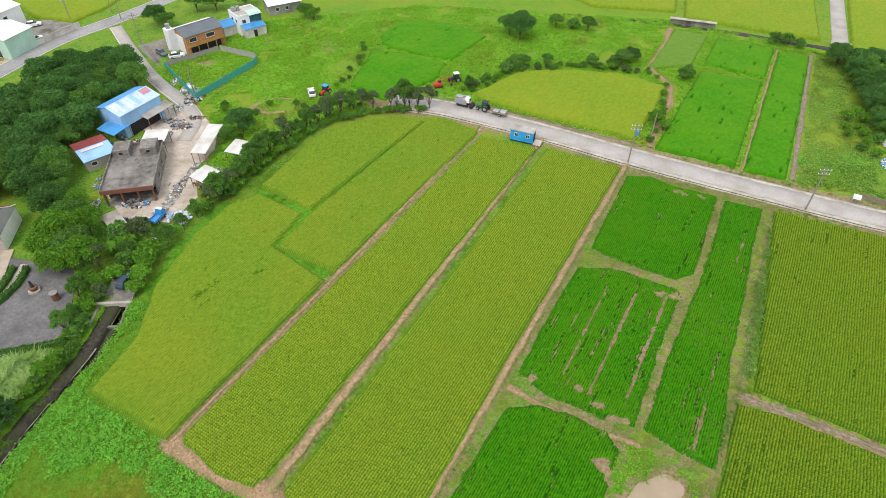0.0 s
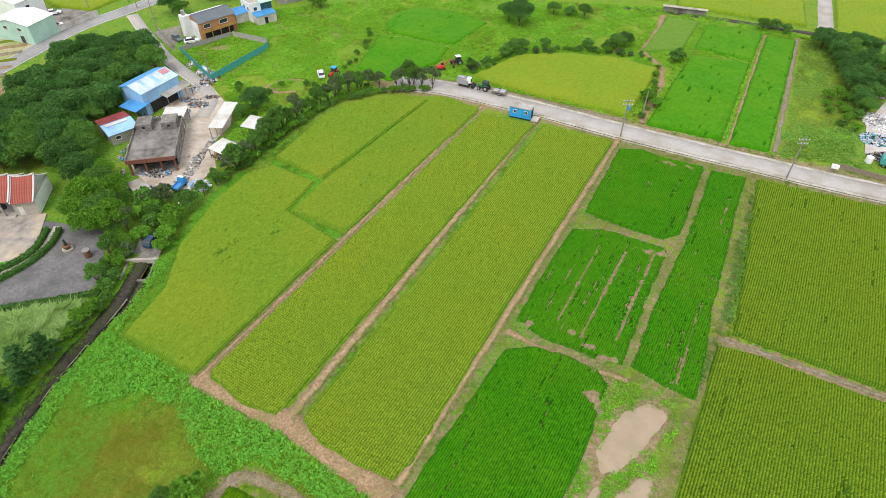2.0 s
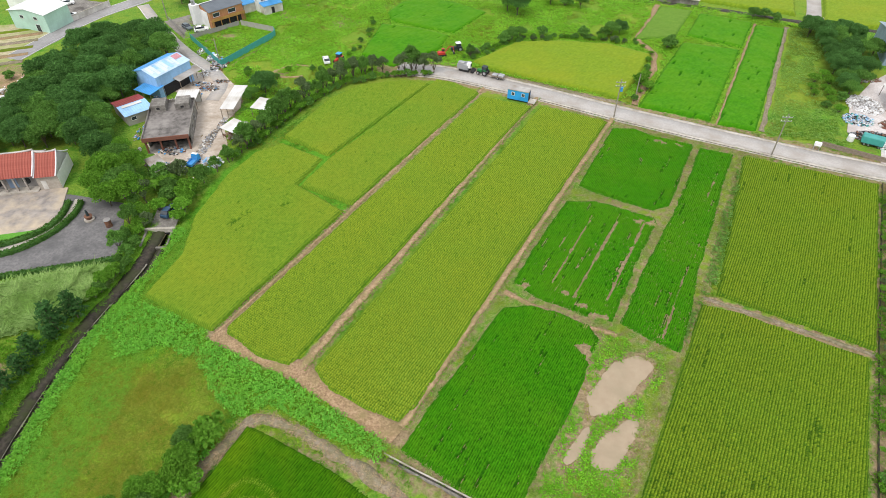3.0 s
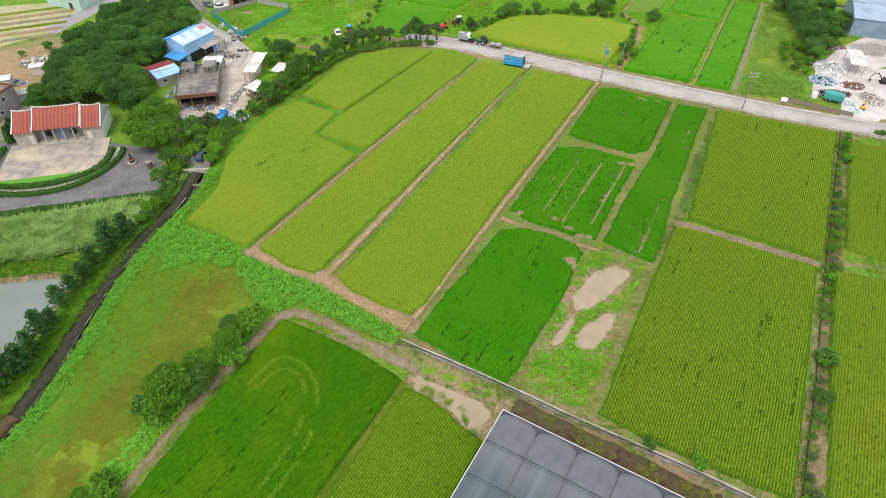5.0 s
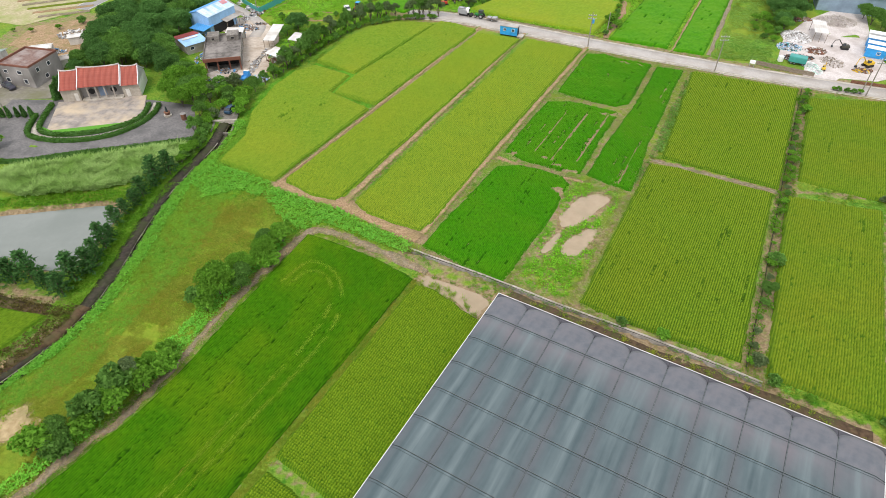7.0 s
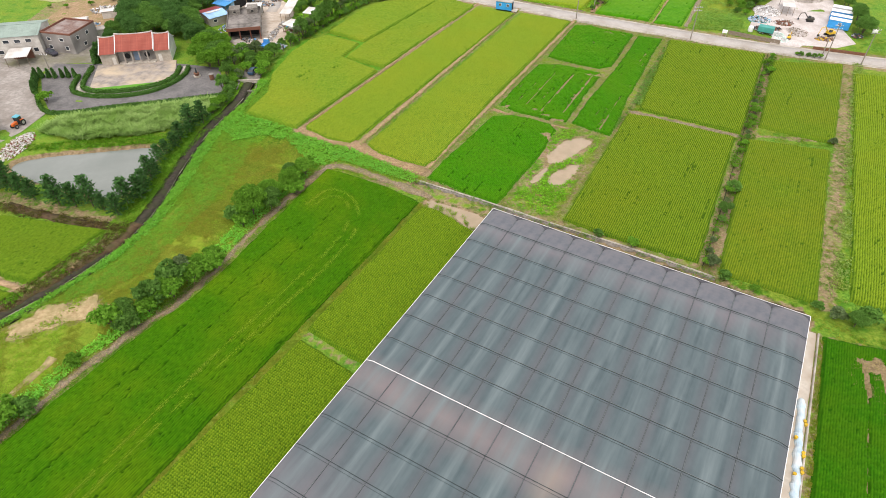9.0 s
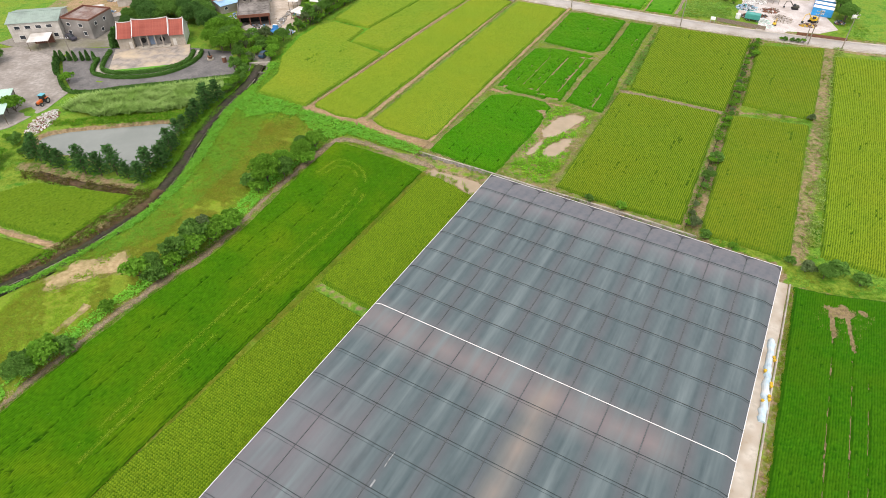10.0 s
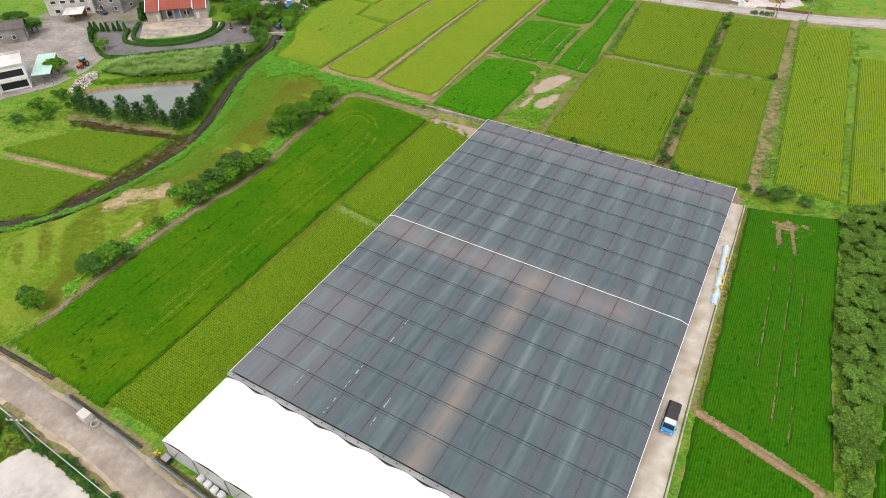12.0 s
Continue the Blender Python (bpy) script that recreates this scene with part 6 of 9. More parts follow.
def gable_house(name, p0, p1, d, h, rise, wall, roof, label, category, roof2=None, over=0.4, wins=(), z=0.0, wall_label=""):
    """Ridge along the front. p0 and p1: the front's two corners, with the house on their far side."""
    w = math.dist(p0, p1)
    t = thing(name, pose(*p0, z, 0, 0, rot_to(p0, p1)), label, category)
    walls(t, w, d, h, wall, rise, label=wall_label)
    k = rise / (d / 2)
    sheet_roof("roof", t, ((-over, -over, h - over * k + 0.1), (w + over, -over, h - over * k + 0.1), (w + over, d / 2, h + rise + 0.1), (-over, d / 2, h + rise + 0.1)), roof)
    sheet_roof("roof", t, ((-over, d + over, h - over * k + 0.1), (w + over, d + over, h - over * k + 0.1), (w + over, d / 2, h + rise + 0.1), (-over, d / 2, h + rise + 0.1)), roof2 or roof)
    part("ridge_cap", boxes((-over, d / 2 - 0.15, h + rise + 0.12, w + over, d / 2 + 0.15, h + rise + 0.18)), roof, t)
    for face, u, zz, ww, hh, *nm in wins:
        window(t, face, u, zz, ww, hh, (w, d), name=(nm or ["window"])[0])
    return t


def flat_house(name, p0, p1, d, h, wall, top, label, category, wins=(), parapet=0.5, z=0.0, trim=None):
    w = math.dist(p0, p1)
    t = thing(name, pose(*p0, z, 0, 0, rot_to(p0, p1)), label, category)
    walls(t, w, d, h, wall)
    part("roof", boxes((0.15, 0.15, h - 0.2, w - 0.15, d - 0.15, h)), top, t)
    part("parapet", boxes((-0.05, -0.05, h + 0.002, w + 0.05, 0.15, h + parapet), (-0.05, d - 0.15, h + 0.002, w + 0.05, d + 0.05, h + parapet), (-0.05, 0.15, h + 0.002, 0.15, d - 0.15, h + parapet), (w - 0.15, 0.15, h + 0.002, w + 0.05, d - 0.15, h + parapet)), trim or wall, t)
    for face, u, zz, ww, hh, *nm in wins:
        window(t, face, u, zz, ww, hh, (w, d), name=(nm or ["window"])[0])
    return t


def open_shed(p0, p1, d, h0, h1, roof, label, name="open_shed", z=0.07, wall=None):
    """A lean-to on posts; h0 at the front, h1 at the back."""
    w = math.dist(p0, p1)
    t = thing(name, pose(*p0, z, 0, 0, rot_to(p0, p1)), label, "shed")
    sheet_roof("roof", t, ((0, 0, h0), (w, 0, h0), (w, d, h1), (0, d, h1)), roof)
    for x in (0.2, w / 2, w - 0.2):
        for y, hh in ((0.2, h0), (d - 0.2, h1)):
            part("post", boxes((x - 0.06, y - 0.06, -0.2, x + 0.06, y + 0.06, hh - 0.12)), WOOD, t)
    if wall:
        part("back_wall", boxes((0.1, d - 0.14, -0.2, w - 0.1, d - 0.06, h1 - 0.1)), wall, t)
    return t


# the half-ruined concrete building of the yard
ru = thing("ruined_building", pose(-71.6, 69.4, 0.07, 0, 0, 16.0), "flat-roofed concrete building, stained, its front bays open", "building")
RW, RD, RH = 9.2, 16.0, 3.5
part("floor_slab", boxes((0, 0, -0.2, RW, RD, 0.05)), CONCRETE_OLD, ru)
part("roof_slab", boxes((-0.2, -0.3, RH - 0.25, RW + 0.2, RD, RH)), material("blackened_roof", (0.10, 0.092, 0.085), (0.20, 0.185, 0.17), (0.28, 0.26, 0.24), scale=0.9, coarse=0.22, rough=0.9, bump=0.4), ru, "blackened flat concrete roof")
for r in ((-0.25, -0.5, RH - 0.45, RW + 0.25, -0.305, RH + 0.45), (-0.35, -0.3, RH - 0.25, -0.205, RD, RH + 0.5), (RW + 0.205, -0.3, RH - 0.25, RW + 0.35, RD, RH + 0.5), (-0.2, RD + 0.005, RH - 0.25, RW + 0.2, RD + 0.15, RH + 0.55)):
    part("parapet", boxes(r), BROWN_TRIM if r[4] < 0 else CONCRETE_OLD, ru)
for x in (0.0, RW / 3, 2 * RW / 3, RW - 0.35):
    part("column", boxes((x, 0, 0.05, x + 0.35, 0.4, RH - 0.46)), BROWN_TRIM, ru)
part("back_wall", boxes((0, RD - 0.2, 0.05, RW, RD - 0.01, RH - 0.26)), CONCRETE_OLD, ru)
part("side_wall", boxes((0, 2.5, 0.05, 0.2, RD - 0.21, RH - 0.26)), CONCRETE_OLD, ru)
part("side_wall", boxes((RW - 0.2, 2.5, 0.05, RW, RD - 0.21, RH - 0.26)), CONCRETE_OLD, ru)
part("inner_wall", boxes((0.21, 4.0, 0.05, RW - 0.21, 4.15, RH - 0.26)), DARK, ru)
for x in (0.3, RW - 3.6):
    s = part("stair_head", boxes((x, RD - 4.2, RH + 0.003, x + 3.2, RD - 0.4, RH + 1.5)), CONCRETE_OLD, ru, "stained concrete roof housing")
    part("opening", boxes((x + 1.2, RD - 4.24, RH + 0.5, x + 1.9, RD - 4.202, RH + 1.0)), DARK, s)
window(ru, "right", 6.0, 1.2, 1.4, 1.2, (RW, RD), STEEL)
window(ru, "right", 10.5, 1.2, 1.4, 1.2, (RW, RD), STEEL)

# the blue warehouse and its lean-tos
PALE_SHEET = paint("bleached_blue_sheet", (0.45, 0.60, 0.76), 0.5)
PALE_WHITE = paint("bleached_white_sheet", (0.58, 0.66, 0.74), 0.5)
bh = gable_house("blue_warehouse", (-78.6, 93.6), (-74.0, 103.6), 7.6, 5.6, 1.1, BLUE_PALE, PALE_SHEET, "blue metal warehouse with pale and dark blue roof", "warehouse", BLUE, 0.25)
L = math.dist((-78.6, 93.6), (-74.0, 103.6))
up = lambda y: 5.79 + 0.2895 * y  # noqa: E731
for k, (x0, x1, y0, y1) in enumerate(((0.3, 1.2, 1.2, 3.6), (1.4, 2.3, 0.2, 3.7), (2.5, 3.2, 1.8, 3.6), (3.4, 4.4, 0.0, 3.4), (4.6, 5.3, 0.8, 3.6), (5.6, 6.6, 0.3, 3.5), (6.8, 7.4, 1.2, 3.2), (7.6, 8.3, 0.1, 2.6))):
    sheet_roof("roof_patch", bh, ((x0, y0, up(y0)), (x1, y0, up(y0)), (x1, y1, up(y1)), (x0, y1, up(y1))), (PALE_WHITE, BLUE_PALE)[k % 3 == 2], "whitish weathered roof sheet", 0.02, 0.3)
sheet_roof("roof_patch", bh, ((L - 2.4, 1.9, up(1.9)), (L - 0.2, 1.9, up(1.9)), (L - 0.2, 3.6, up(3.6)), (L - 2.4, 3.6, up(3.6))), paint("faded_red_sheet", (0.50, 0.24, 0.27), 0.6), "faded red roof sheet", 0.02, 0.3)
part("door_opening", boxes((1.5, -0.05, 0, L - 1.5, -0.004, 2.7)), DARK, bh, "dark open loading front")
open_shed((-84.6, 92.6), (-79.4, 90.2), 4.6, 2.7, 3.1, BLUE, "blue lean-to roof beside the warehouse")
open_shed((-74.6, 97.0), (-71.4, 104.2), 2.8, 3.0, 3.5, SHEET_GREY, "weathered grey lean-to with rusty sheets")
# sheds round the yard
sh = thing("workshop_shed", pose(-80.9, 80.3, 0.05, 0, 0, 46), "low shed with maroon and pale blue roof sheets", "shed")
walls(sh, 6.2, 8.4, 2.4, SHEET_GREY)
sheet_roof("roof", sh, ((-0.3, -0.3, 2.5), (6.5, -0.3, 2.5), (6.5, 4.4, 3.1), (-0.3, 4.4, 3.1)), BLUE_PALE, "pale blue roof sheets")
sheet_roof("roof", sh, ((-0.3, 8.7, 2.5), (6.5, 8.7, 2.5), (6.5, 4.4, 3.12), (-0.3, 4.4, 3.12)), RED_SHEET, "maroon roof sheets")
part("roof_patch", boxes((0.6, 3.0, 3.02, 5.2, 4.0, 3.14)), SHEET_WHITE, sh)
window(sh, "front", 1.0, 1.0, 1.2, 0.9, (6.2, 8.4))
open_shed((-72.4, 88.0), (-67.4, 88.6), 4.4, 2.9, 3.2, SHEET_WHITE, "white roofed shed behind the ruined building", wall=SHEET_WHITE)
open_shed((-60.3, 84.8), (-57.0, 84.8), 11.4, 2.8, 3.0, SHEET_WHITE, "long white roofed shelter along the yard")
open_shed((-53.5, 86.2), (-48.9, 85.0), 4.6, 2.6, 3.0, SHEET_WHITE, "small white roofed hut with reddish wall", wall=BROWN_TRIM)
open_shed((-57.6, 76.9), (-53.3, 74.6), 4.4, 2.6, 2.9, SHEET_WHITE, "open shed with pale sheet roof", wall=None)
open_shed((-64.9, 59.2), (-62.8, 61.4), 5.8, 2.5, 2.7, SHEET_GREY, "rusty grey lean-to beside the ruined building")

# the brick house, its neighbours and the fenced plot
o0, o1 = (-80.4, 135.6), (-73.2, 143.9)
OW = math.dist(o0, o1)
oh = gable_house("brick_house", o0, o1, 8.0, 5.2, 1.3, BRICK_ORANGE, paint("slate_roof", (0.13, 0.15, 0.17), 0.6), "two-storey orange brick house with grey roof", "house", WHITE, 0.35,
                 [("front", 1.0, 3.4, 2.2, 1.2), ("front", 6.0, 3.4, 2.6, 1.2), ("left", 2.0, 0.9, 1.0, 1.2), ("left", 4.6, 0.0, 1.0, 2.05, "door"), ("left", 2.2, 3.3, 1.2, 1.2)])
part("balcony", boxes((0, -0.95, 2.45, OW, -0.005, 2.6), (0, -0.95, 2.6, OW, -0.88, 3.3)), OCHRE, oh, "ochre clad balcony")
for k in range(5):
    part("porch_post", boxes((0.1 + k * (OW - 0.35) / 4, -0.9, 0, 0.3 + k * (OW - 0.35) / 4, -0.7, 2.45)), OCHRE, oh)
part("porch_opening", boxes((1.0, -0.04, 0.1, OW - 1.0, -0.004, 2.2)), DARK, oh)
part("side_cladding", boxes((-0.14, 1.2, 0, -0.085, 7.9, 4.9)), WHITE, oh, "white rendered side wall")
part("stair_tower", boxes((-2.2, 5.2, -0.1, -0.15, 7.8, 6.2)), WHITE, oh, "white stair tower")
part("water_tank", tubes(((-1.2, 6.5, 6.2), (-1.2, 6.5, 7.5), 0.6)), STEEL, oh, "steel water tank")
wh = flat_house("white_house", (-70.2, 149.6), (-65.0, 154.4), 6.5, 5.4, WHITE, CONCRETE, "white flat-roofed house with blue-roofed annex", "house", [("front", 1.0, 3.4, 1.2, 1.1), ("front", 4.0, 3.4, 1.2, 1.1), ("left", 1.0, 3.4, 1.2, 1.1), ("left", 3.6, 3.4, 1.2, 1.1)], 0.4)
sheet_roof("annex_roof", wh, ((0.2, -3.2, 2.7), (6.9, -3.2, 2.7), (6.9, 0.0, 3.1), (0.2, 0.0, 3.1)), BLUE, "blue sheet annex roof")
part("annex", boxes((0.4, -3.0, -0.1, 6.7, -0.01, 2.6)), PLASTER, wh, "white annex")
part("door", boxes((2.8, -3.06, 0, 3.8, -3.005, 2.05)), DARK, wh)
part("upper_cladding", boxes((3.4, -0.1, 3.2, 7.0, -0.055, 5.3)), paint("dark_teal_panel", (0.03, 0.10, 0.11)), wh, "dark teal cladding")
sheet_roof("upper_roof", wh, ((3.3, -0.5, 5.35), (7.2, -0.5, 5.35), (7.2, 2.4, 5.95), (3.3, 2.4, 5.95)), MINT, "mint green roof sheet")
for x in (1.0, 2.4):
    part("water_tank", tubes(((x, 5.0, 5.4), (x, 5.0, 6.7), 0.55)), STEEL, wh)
gable_house("blue_roofed_house", (-74.6, 148.5), (-70.2, 153.5), 5.0, 2.8, 0.8, PLASTER, BLUE, "low white house with blue roof", "house")
gable_house("grey_house", (-66.0, 165.0), (-57.5, 170.5), 6.0, 3.0, 0.8, PLASTER_GREY, WHITE, "low grey house with white roof", "house", wins=[("front", 2, 1, 1.2, 1.1), ("front", 5, 1, 1.2, 1.1), ("left", 2, 1, 1.2, 1.1)])


def fence(line, h, mat, label, step=2.2):
    t = thing("fence", pose(0, 0, 0), label, "fence")
    pts = spaced(line, step)
    for (x0, y0), (x1, y1) in zip(pts, pts[1:]):
        m = pose(x0, y0, 0, 0, 0, rot_to((x0, y0), (x1, y1)))
        w = math.dist((x0, y0), (x1, y1))
        ob = part("fence_panel", boxes((0.06, -0.03, 0.05, w - 0.06, 0.03, h)), mat, t)
        ob.matrix_basis = m
        ob = part("fence_post", boxes((-0.05, -0.05, -0.2, 0.05, 0.05, h + 0.06)), mat, t)
        ob.matrix_basis = m
    return t


fence([(-84.3, 128.2), (-69.6, 111.6)], 1.9, TEAL, "tall teal sheet metal fence round a weedy plot")
fence([(-69.6, 111.6), (-60.2, 132.2), (-61.6, 135.0)], 1.9, TEAL, "tall teal sheet metal fence round a weedy plot")
fence([(-61.8, 135.4), (-73.0, 139.4)], 1.7, SHEET_GREY, "grey sheet metal fence round a weedy plot")
fence([(-84.3, 128.6), (-73.5, 139.6)], 1.4, PLASTER_GREY, "grey wall between plot and brick house")
fence([(-87.5, 130.5), (-96, 141.0)], 1.5, PLASTER_GREY, "grey yard wall beside the lane")
# the factory by the village road
gable_house("factory", (-127.4, 129.6), (-125.2, 138.6), 13.0, 5.4, 1.0, MINT, WHITE, "mint and white metal factory hall beside the road", "factory", wins=[("left", 3, 3.5, 1.4, 0.9), ("left", 3, 0, 1.6, 2.2, "door"), ("left", 8, 3.5, 1.4, 0.9)])
gable_house("factory", (-139.5, 143.5), (-136.5, 152.5), 12.0, 6.0, 1.0, WHITE, WHITE, "white metal factory hall behind the yard", "factory", wins=[("front", 3, 3.6, 1.4, 0.9)])
tagged(part("factory_yard", prism([(-138, 142), (-126, 139), (-121.5, 150), (-124, 156), (-134, 157)], -0.2, 0.06), CONCRETE_OLD), "stained concrete factory yard", "yard", kind="structure")
wl_ = thing("yard_wall", pose(-125.4, 138.4, 0, 0, 0, rot_to((-125.4, 138.4), (-119.8, 151.6))), "whitish concrete yard wall beside the road", "wall")
part("wall_panel", boxes((0, -0.1, -0.2, 14.3, 0.1, 1.7)), PLASTER, wl_)
part("coping", boxes((0, -0.16, 1.702, 14.3, 0.16, 1.8)), CONCRETE, wl_)

# ---- the shrine with its red tiled roofs ----
te = thing("shrine", pose(-101.4, 51.2, 0.16, 0, 0, 14.8), "low shrine with red tiled roofs and white ridges", "shrine")
TW, TD = 18.4, 8.6
# three roofs: a taller one over the hall between two wings
for nm, x0, x1, dz in (("left_wing", 0.0, 4.2, 0.0), ("hall", 4.3, 14.2, 0.45), ("right_wing", 14.3, 18.4, 0.0)):
    hall = nm == "hall"
    y0 = 1.3 if hall else 0.0
    body = part("hall_wall" if hall else "wing_wall", boxes((x0, y0, -0.1, x1, TD, 3.1 + dz)), PLASTER_GREY if hall else material("shrine_render", (0.36, 0.32, 0.27), (0.46, 0.42, 0.36), (0.28, 0.25, 0.21), scale=1.5, coarse=0.3, rough=0.9), te)
    ey0, ey1, ez, rz = -0.55, TD + 0.45, 3.2 + dz, 6.15 + dz
    mid = (ey0 + ey1) / 2
    roof = part("roof", boxes((x0 - 0.05, mid - 0.12, rz - 0.1, x1 + 0.05, mid + 0.12, rz)), TILE_RED, te, "red clay tile roof")
    cols = int((x1 - x0) / 0.28)
    proto = {}
    for back in (0, 1):
        ya, yb = (ey0, mid - 0.1) if not back else (ey1, mid + 0.1)
        bm = bmesh.new()
        steps = 7
        prof = []
        for q in range(steps + 1):
            s = q / steps
            prof.append((ya + (yb - ya) * s, ez + (rz - ez) * (0.72 * s + 0.28 * s * s)))
        w = (x1 - x0) / cols
        rings = []
        for yy, zz in prof:
            rings.append([bm.verts.new((o * w, yy, zz + hgt)) for o, hgt in ((-0.5, -0.02), (-0.28, 0.0), (-0.16, 0.09), (0.16, 0.09), (0.28, 0.0), (0.5, -0.02))])
        for a, b in zip(rings, rings[1:]):
            for q in range(5):
                bm.faces.new((a[q], a[q + 1], b[q + 1], b[q]))
        first = part("roof_tile", bm, TILE_RED, roof)
        first.location.x = x0 + w / 2
        for cidx in range(1, cols):
            ob = new("roof_tile", first.data)
            ob.parent = roof
            ob.location.x = x0 + w * (cidx + 0.5)
    lift = lambda x: rz + 0.35 * (abs((x - (x0 + x1) / 2)) / ((x1 - x0) / 2)) ** 3  # noqa: E731
    bm = bent_tube([(x, mid, lift(x)) for x in np.linspace(x0 - 0.1, x1 + 0.1, 13)], 0.2)
    part("ridge", bm, material("ridge_plaster", (0.50, 0.47, 0.44), (0.62, 0.60, 0.56), (0.34, 0.32, 0.30), scale=3.0, coarse=0.6, rough=0.9), te, "upswept whitish plaster ridge")
    for xe in (x0, x1):
        rise = lambda s: ez + (rz - ez) * (0.72 * s + 0.28 * s * s) + 0.12  # noqa: E731
        bm = bent_tube([(xe, ey0 + (mid - ey0) * s, rise(s)) for s in np.linspace(0, 1, 7)] + [(xe, ey1 + (mid - ey1) * s, rise(s)) for s in np.linspace(1, 0, 7)[1:]], 0.13)
        part("verge", bm, WHITE, te, "white plaster verge")
    gx = x1 + 0.03 if nm == "right_wing" else x0 - 0.03 if nm == "left_wing" else None
    if gx is not None:
        bm = bmesh.new()
        vs = [bm.verts.new(p) for p in ((gx, 0.0, 3.1), (gx, TD, 3.1), (gx, mid, rz - 0.15))]
        bm.faces.new(vs)
        bmesh.ops.solidify(bm, geom=bm.faces, thickness=0.05)
        part("gable", bm, WHITE, te, "whitewashed gable")
part("right_wall_render", boxes((TW + 0.001, 0.05, 0, TW + 0.03, TD - 0.05, 3.05)), WHITE, te, "whitewashed side wall")
for x in (6.2, 8.2, 10.2, 12.2):
    part("column", boxes((x - 0.16, -0.1, 0, x + 0.16, 0.2, 3.5)), material("carved_stone", (0.30, 0.27, 0.24), (0.42, 0.38, 0.34), scale=4.0, rough=0.8, bump=0.4), te)
part("plinth", boxes((4.4, -0.6, -0.15, 14.1, 1.29, 0.25)), CONCRETE, te)
part("main_door", boxes((8.4, 1.24, 0.3, 10.1, 1.295, 2.7)), paint("blue_grey_door", (0.22, 0.30, 0.42)), te, "blue-grey double door")
part("fan_window", tubes(((6.7, 1.22, 1.7), (6.7, 1.295, 1.7), 0.75), sides=16), DARK, te)
part("fan_window", tubes(((11.9, 1.22, 1.7), (11.9, 1.295, 1.7), 0.75), sides=16), DARK, te)
for x in (2.9, 15.0):
    part("side_door", boxes((x, -0.05, 0.05, x + 0.9, -0.003, 2.1)), PLASTER, te, "pale side door")
tagged(part("lawn", prism([(-100.6, 39.5), (-97.5, 37.9), (-80.8, 42.9), (-79.9, 41.9), (-83, 39.8), (-90, 37.6), (-97, 36.9), (-100.8, 38.2)], 0.0, 0.2), material("lawn", (0.07, 0.25, 0.02), (0.13, 0.35, 0.04), (0.09, 0.28, 0.03), scale=4.0, coarse=0.3, rough=0.9, bump=0.6)), "narrow bright green lawn before the forecourt", "lawn", kind="structure")
tagged(ribbon("path", curvy([(-103.0, 47), (-102.3, 38.5), (-99.9, 35.6), (-93.5, 34.3), (-85.3, 36.2), (-79.7, 40.7), (-77.5, 46.5), (-78.6, 52.5)]), 1.3, 0.13, CONCRETE, 1.0, 0.08, rim=0.2), "pale footpath between two hedges", "path", kind="structure")
ur = thing("incense_burner", pose(-73.1, 46.4, 0.07), "dark iron incense burner on a pale round base", "incense burner")
part("base", tubes(((0, 0, 0), (0, 0, 0.35), 0.95), sides=16), CONCRETE, ur, "pale round base")
part("bowl", tubes(((0, 0, 0.35), (0, 0, 0.9), 0.5, 0.7), ((0, 0, 0.9), (0, 0, 1.05), 0.75), sides=14), RUST, ur)
part("chimney", tubes(((0, 0, 1.05), (0, 0, 2.4), 0.28, 0.16)), BAR_DARK, ur)
dr = thing("burn_drum", pose(-68.5, 44.9, 0.07), "rusty dark drum on the asphalt", "drum")
part("drum", tubes(((0, 0, 0), (0, 0, 1.5), 0.6), sides=14), RUST, dr)
part("rim", tubes(((0, 0, 1.5), (0, 0, 1.6), 0.66), sides=14), PLASTER_GREY, dr)

# ---- village houses beyond the shrine ----
gable_house("village_house", (-135.2, 54.6), (-121.9, 58.2), 11.0, 5.6, 1.2, PLASTER, GREEN_ROOF, "white two-storey house with grey-green roof", "house", wins=[("front", 1.5 + 2.9 * k, 3.7, 1.6, 1.0) for k in range(4)] + [("front", 2, 0.8, 1.6, 1.2), ("front", 11.4, 0.9, 1.3, 1.2), ("right", 3, 3.7, 1.2, 1.0)])
open_shed((-127.2, 48.8), (-121.6, 50.4), 5.6, 2.6, 3.0, SHEET_WHITE, "open porch with pale sheet roof", wall=BROWN_TRIM)
flat_house("village_house", (-122.0, 60.0), (-112.6, 58.4), 10.5, 5.4, PLASTER_GREY, material("brown_flat_roof", (0.16, 0.10, 0.09), (0.26, 0.18, 0.15), (0.34, 0.30, 0.28), scale=1.5, coarse=0.3), "grey rendered two-storey house with brown parapet", "house", [("front", 1.5, 3.4, 1.2, 1.0), ("front", 5.5, 3.4, 1.4, 1.0), ("front", 1.2, 1.0, 1.2, 1.1), ("front", 6.5, 0.9, 1.2, 1.3), ("right", 2, 3.4, 1.1, 1.1), ("right", 6, 3.4, 1.1, 1.1), ("right", 4, 0.9, 1.2, 1.1)], 0.5, trim=BROWN_TRIM)
gable_house("village_house", (-139.5, 31.0), (-131.2, 34.8), 6.5, 4.2, 1.3, PLASTER_GREY, paint("old_dark_roof", (0.13, 0.115, 0.11), 0.8), "old grey house with dark tiled roof", "house", wins=[("front", 2.2, 1.8, 1.0, 0.9), ("front", 5.6, 1.2, 1.0, 1.2), ("right", 2.5, 1.6, 1.0, 1.0)])
fl = flat_house("concrete_villa", (-124.5, -1.0), (-113.6, 6.4), 9.5, 5.9, WHITE, SHEET_WHITE, "white concrete villa with open galleries", "house", parapet=0.6, trim=PLASTER)
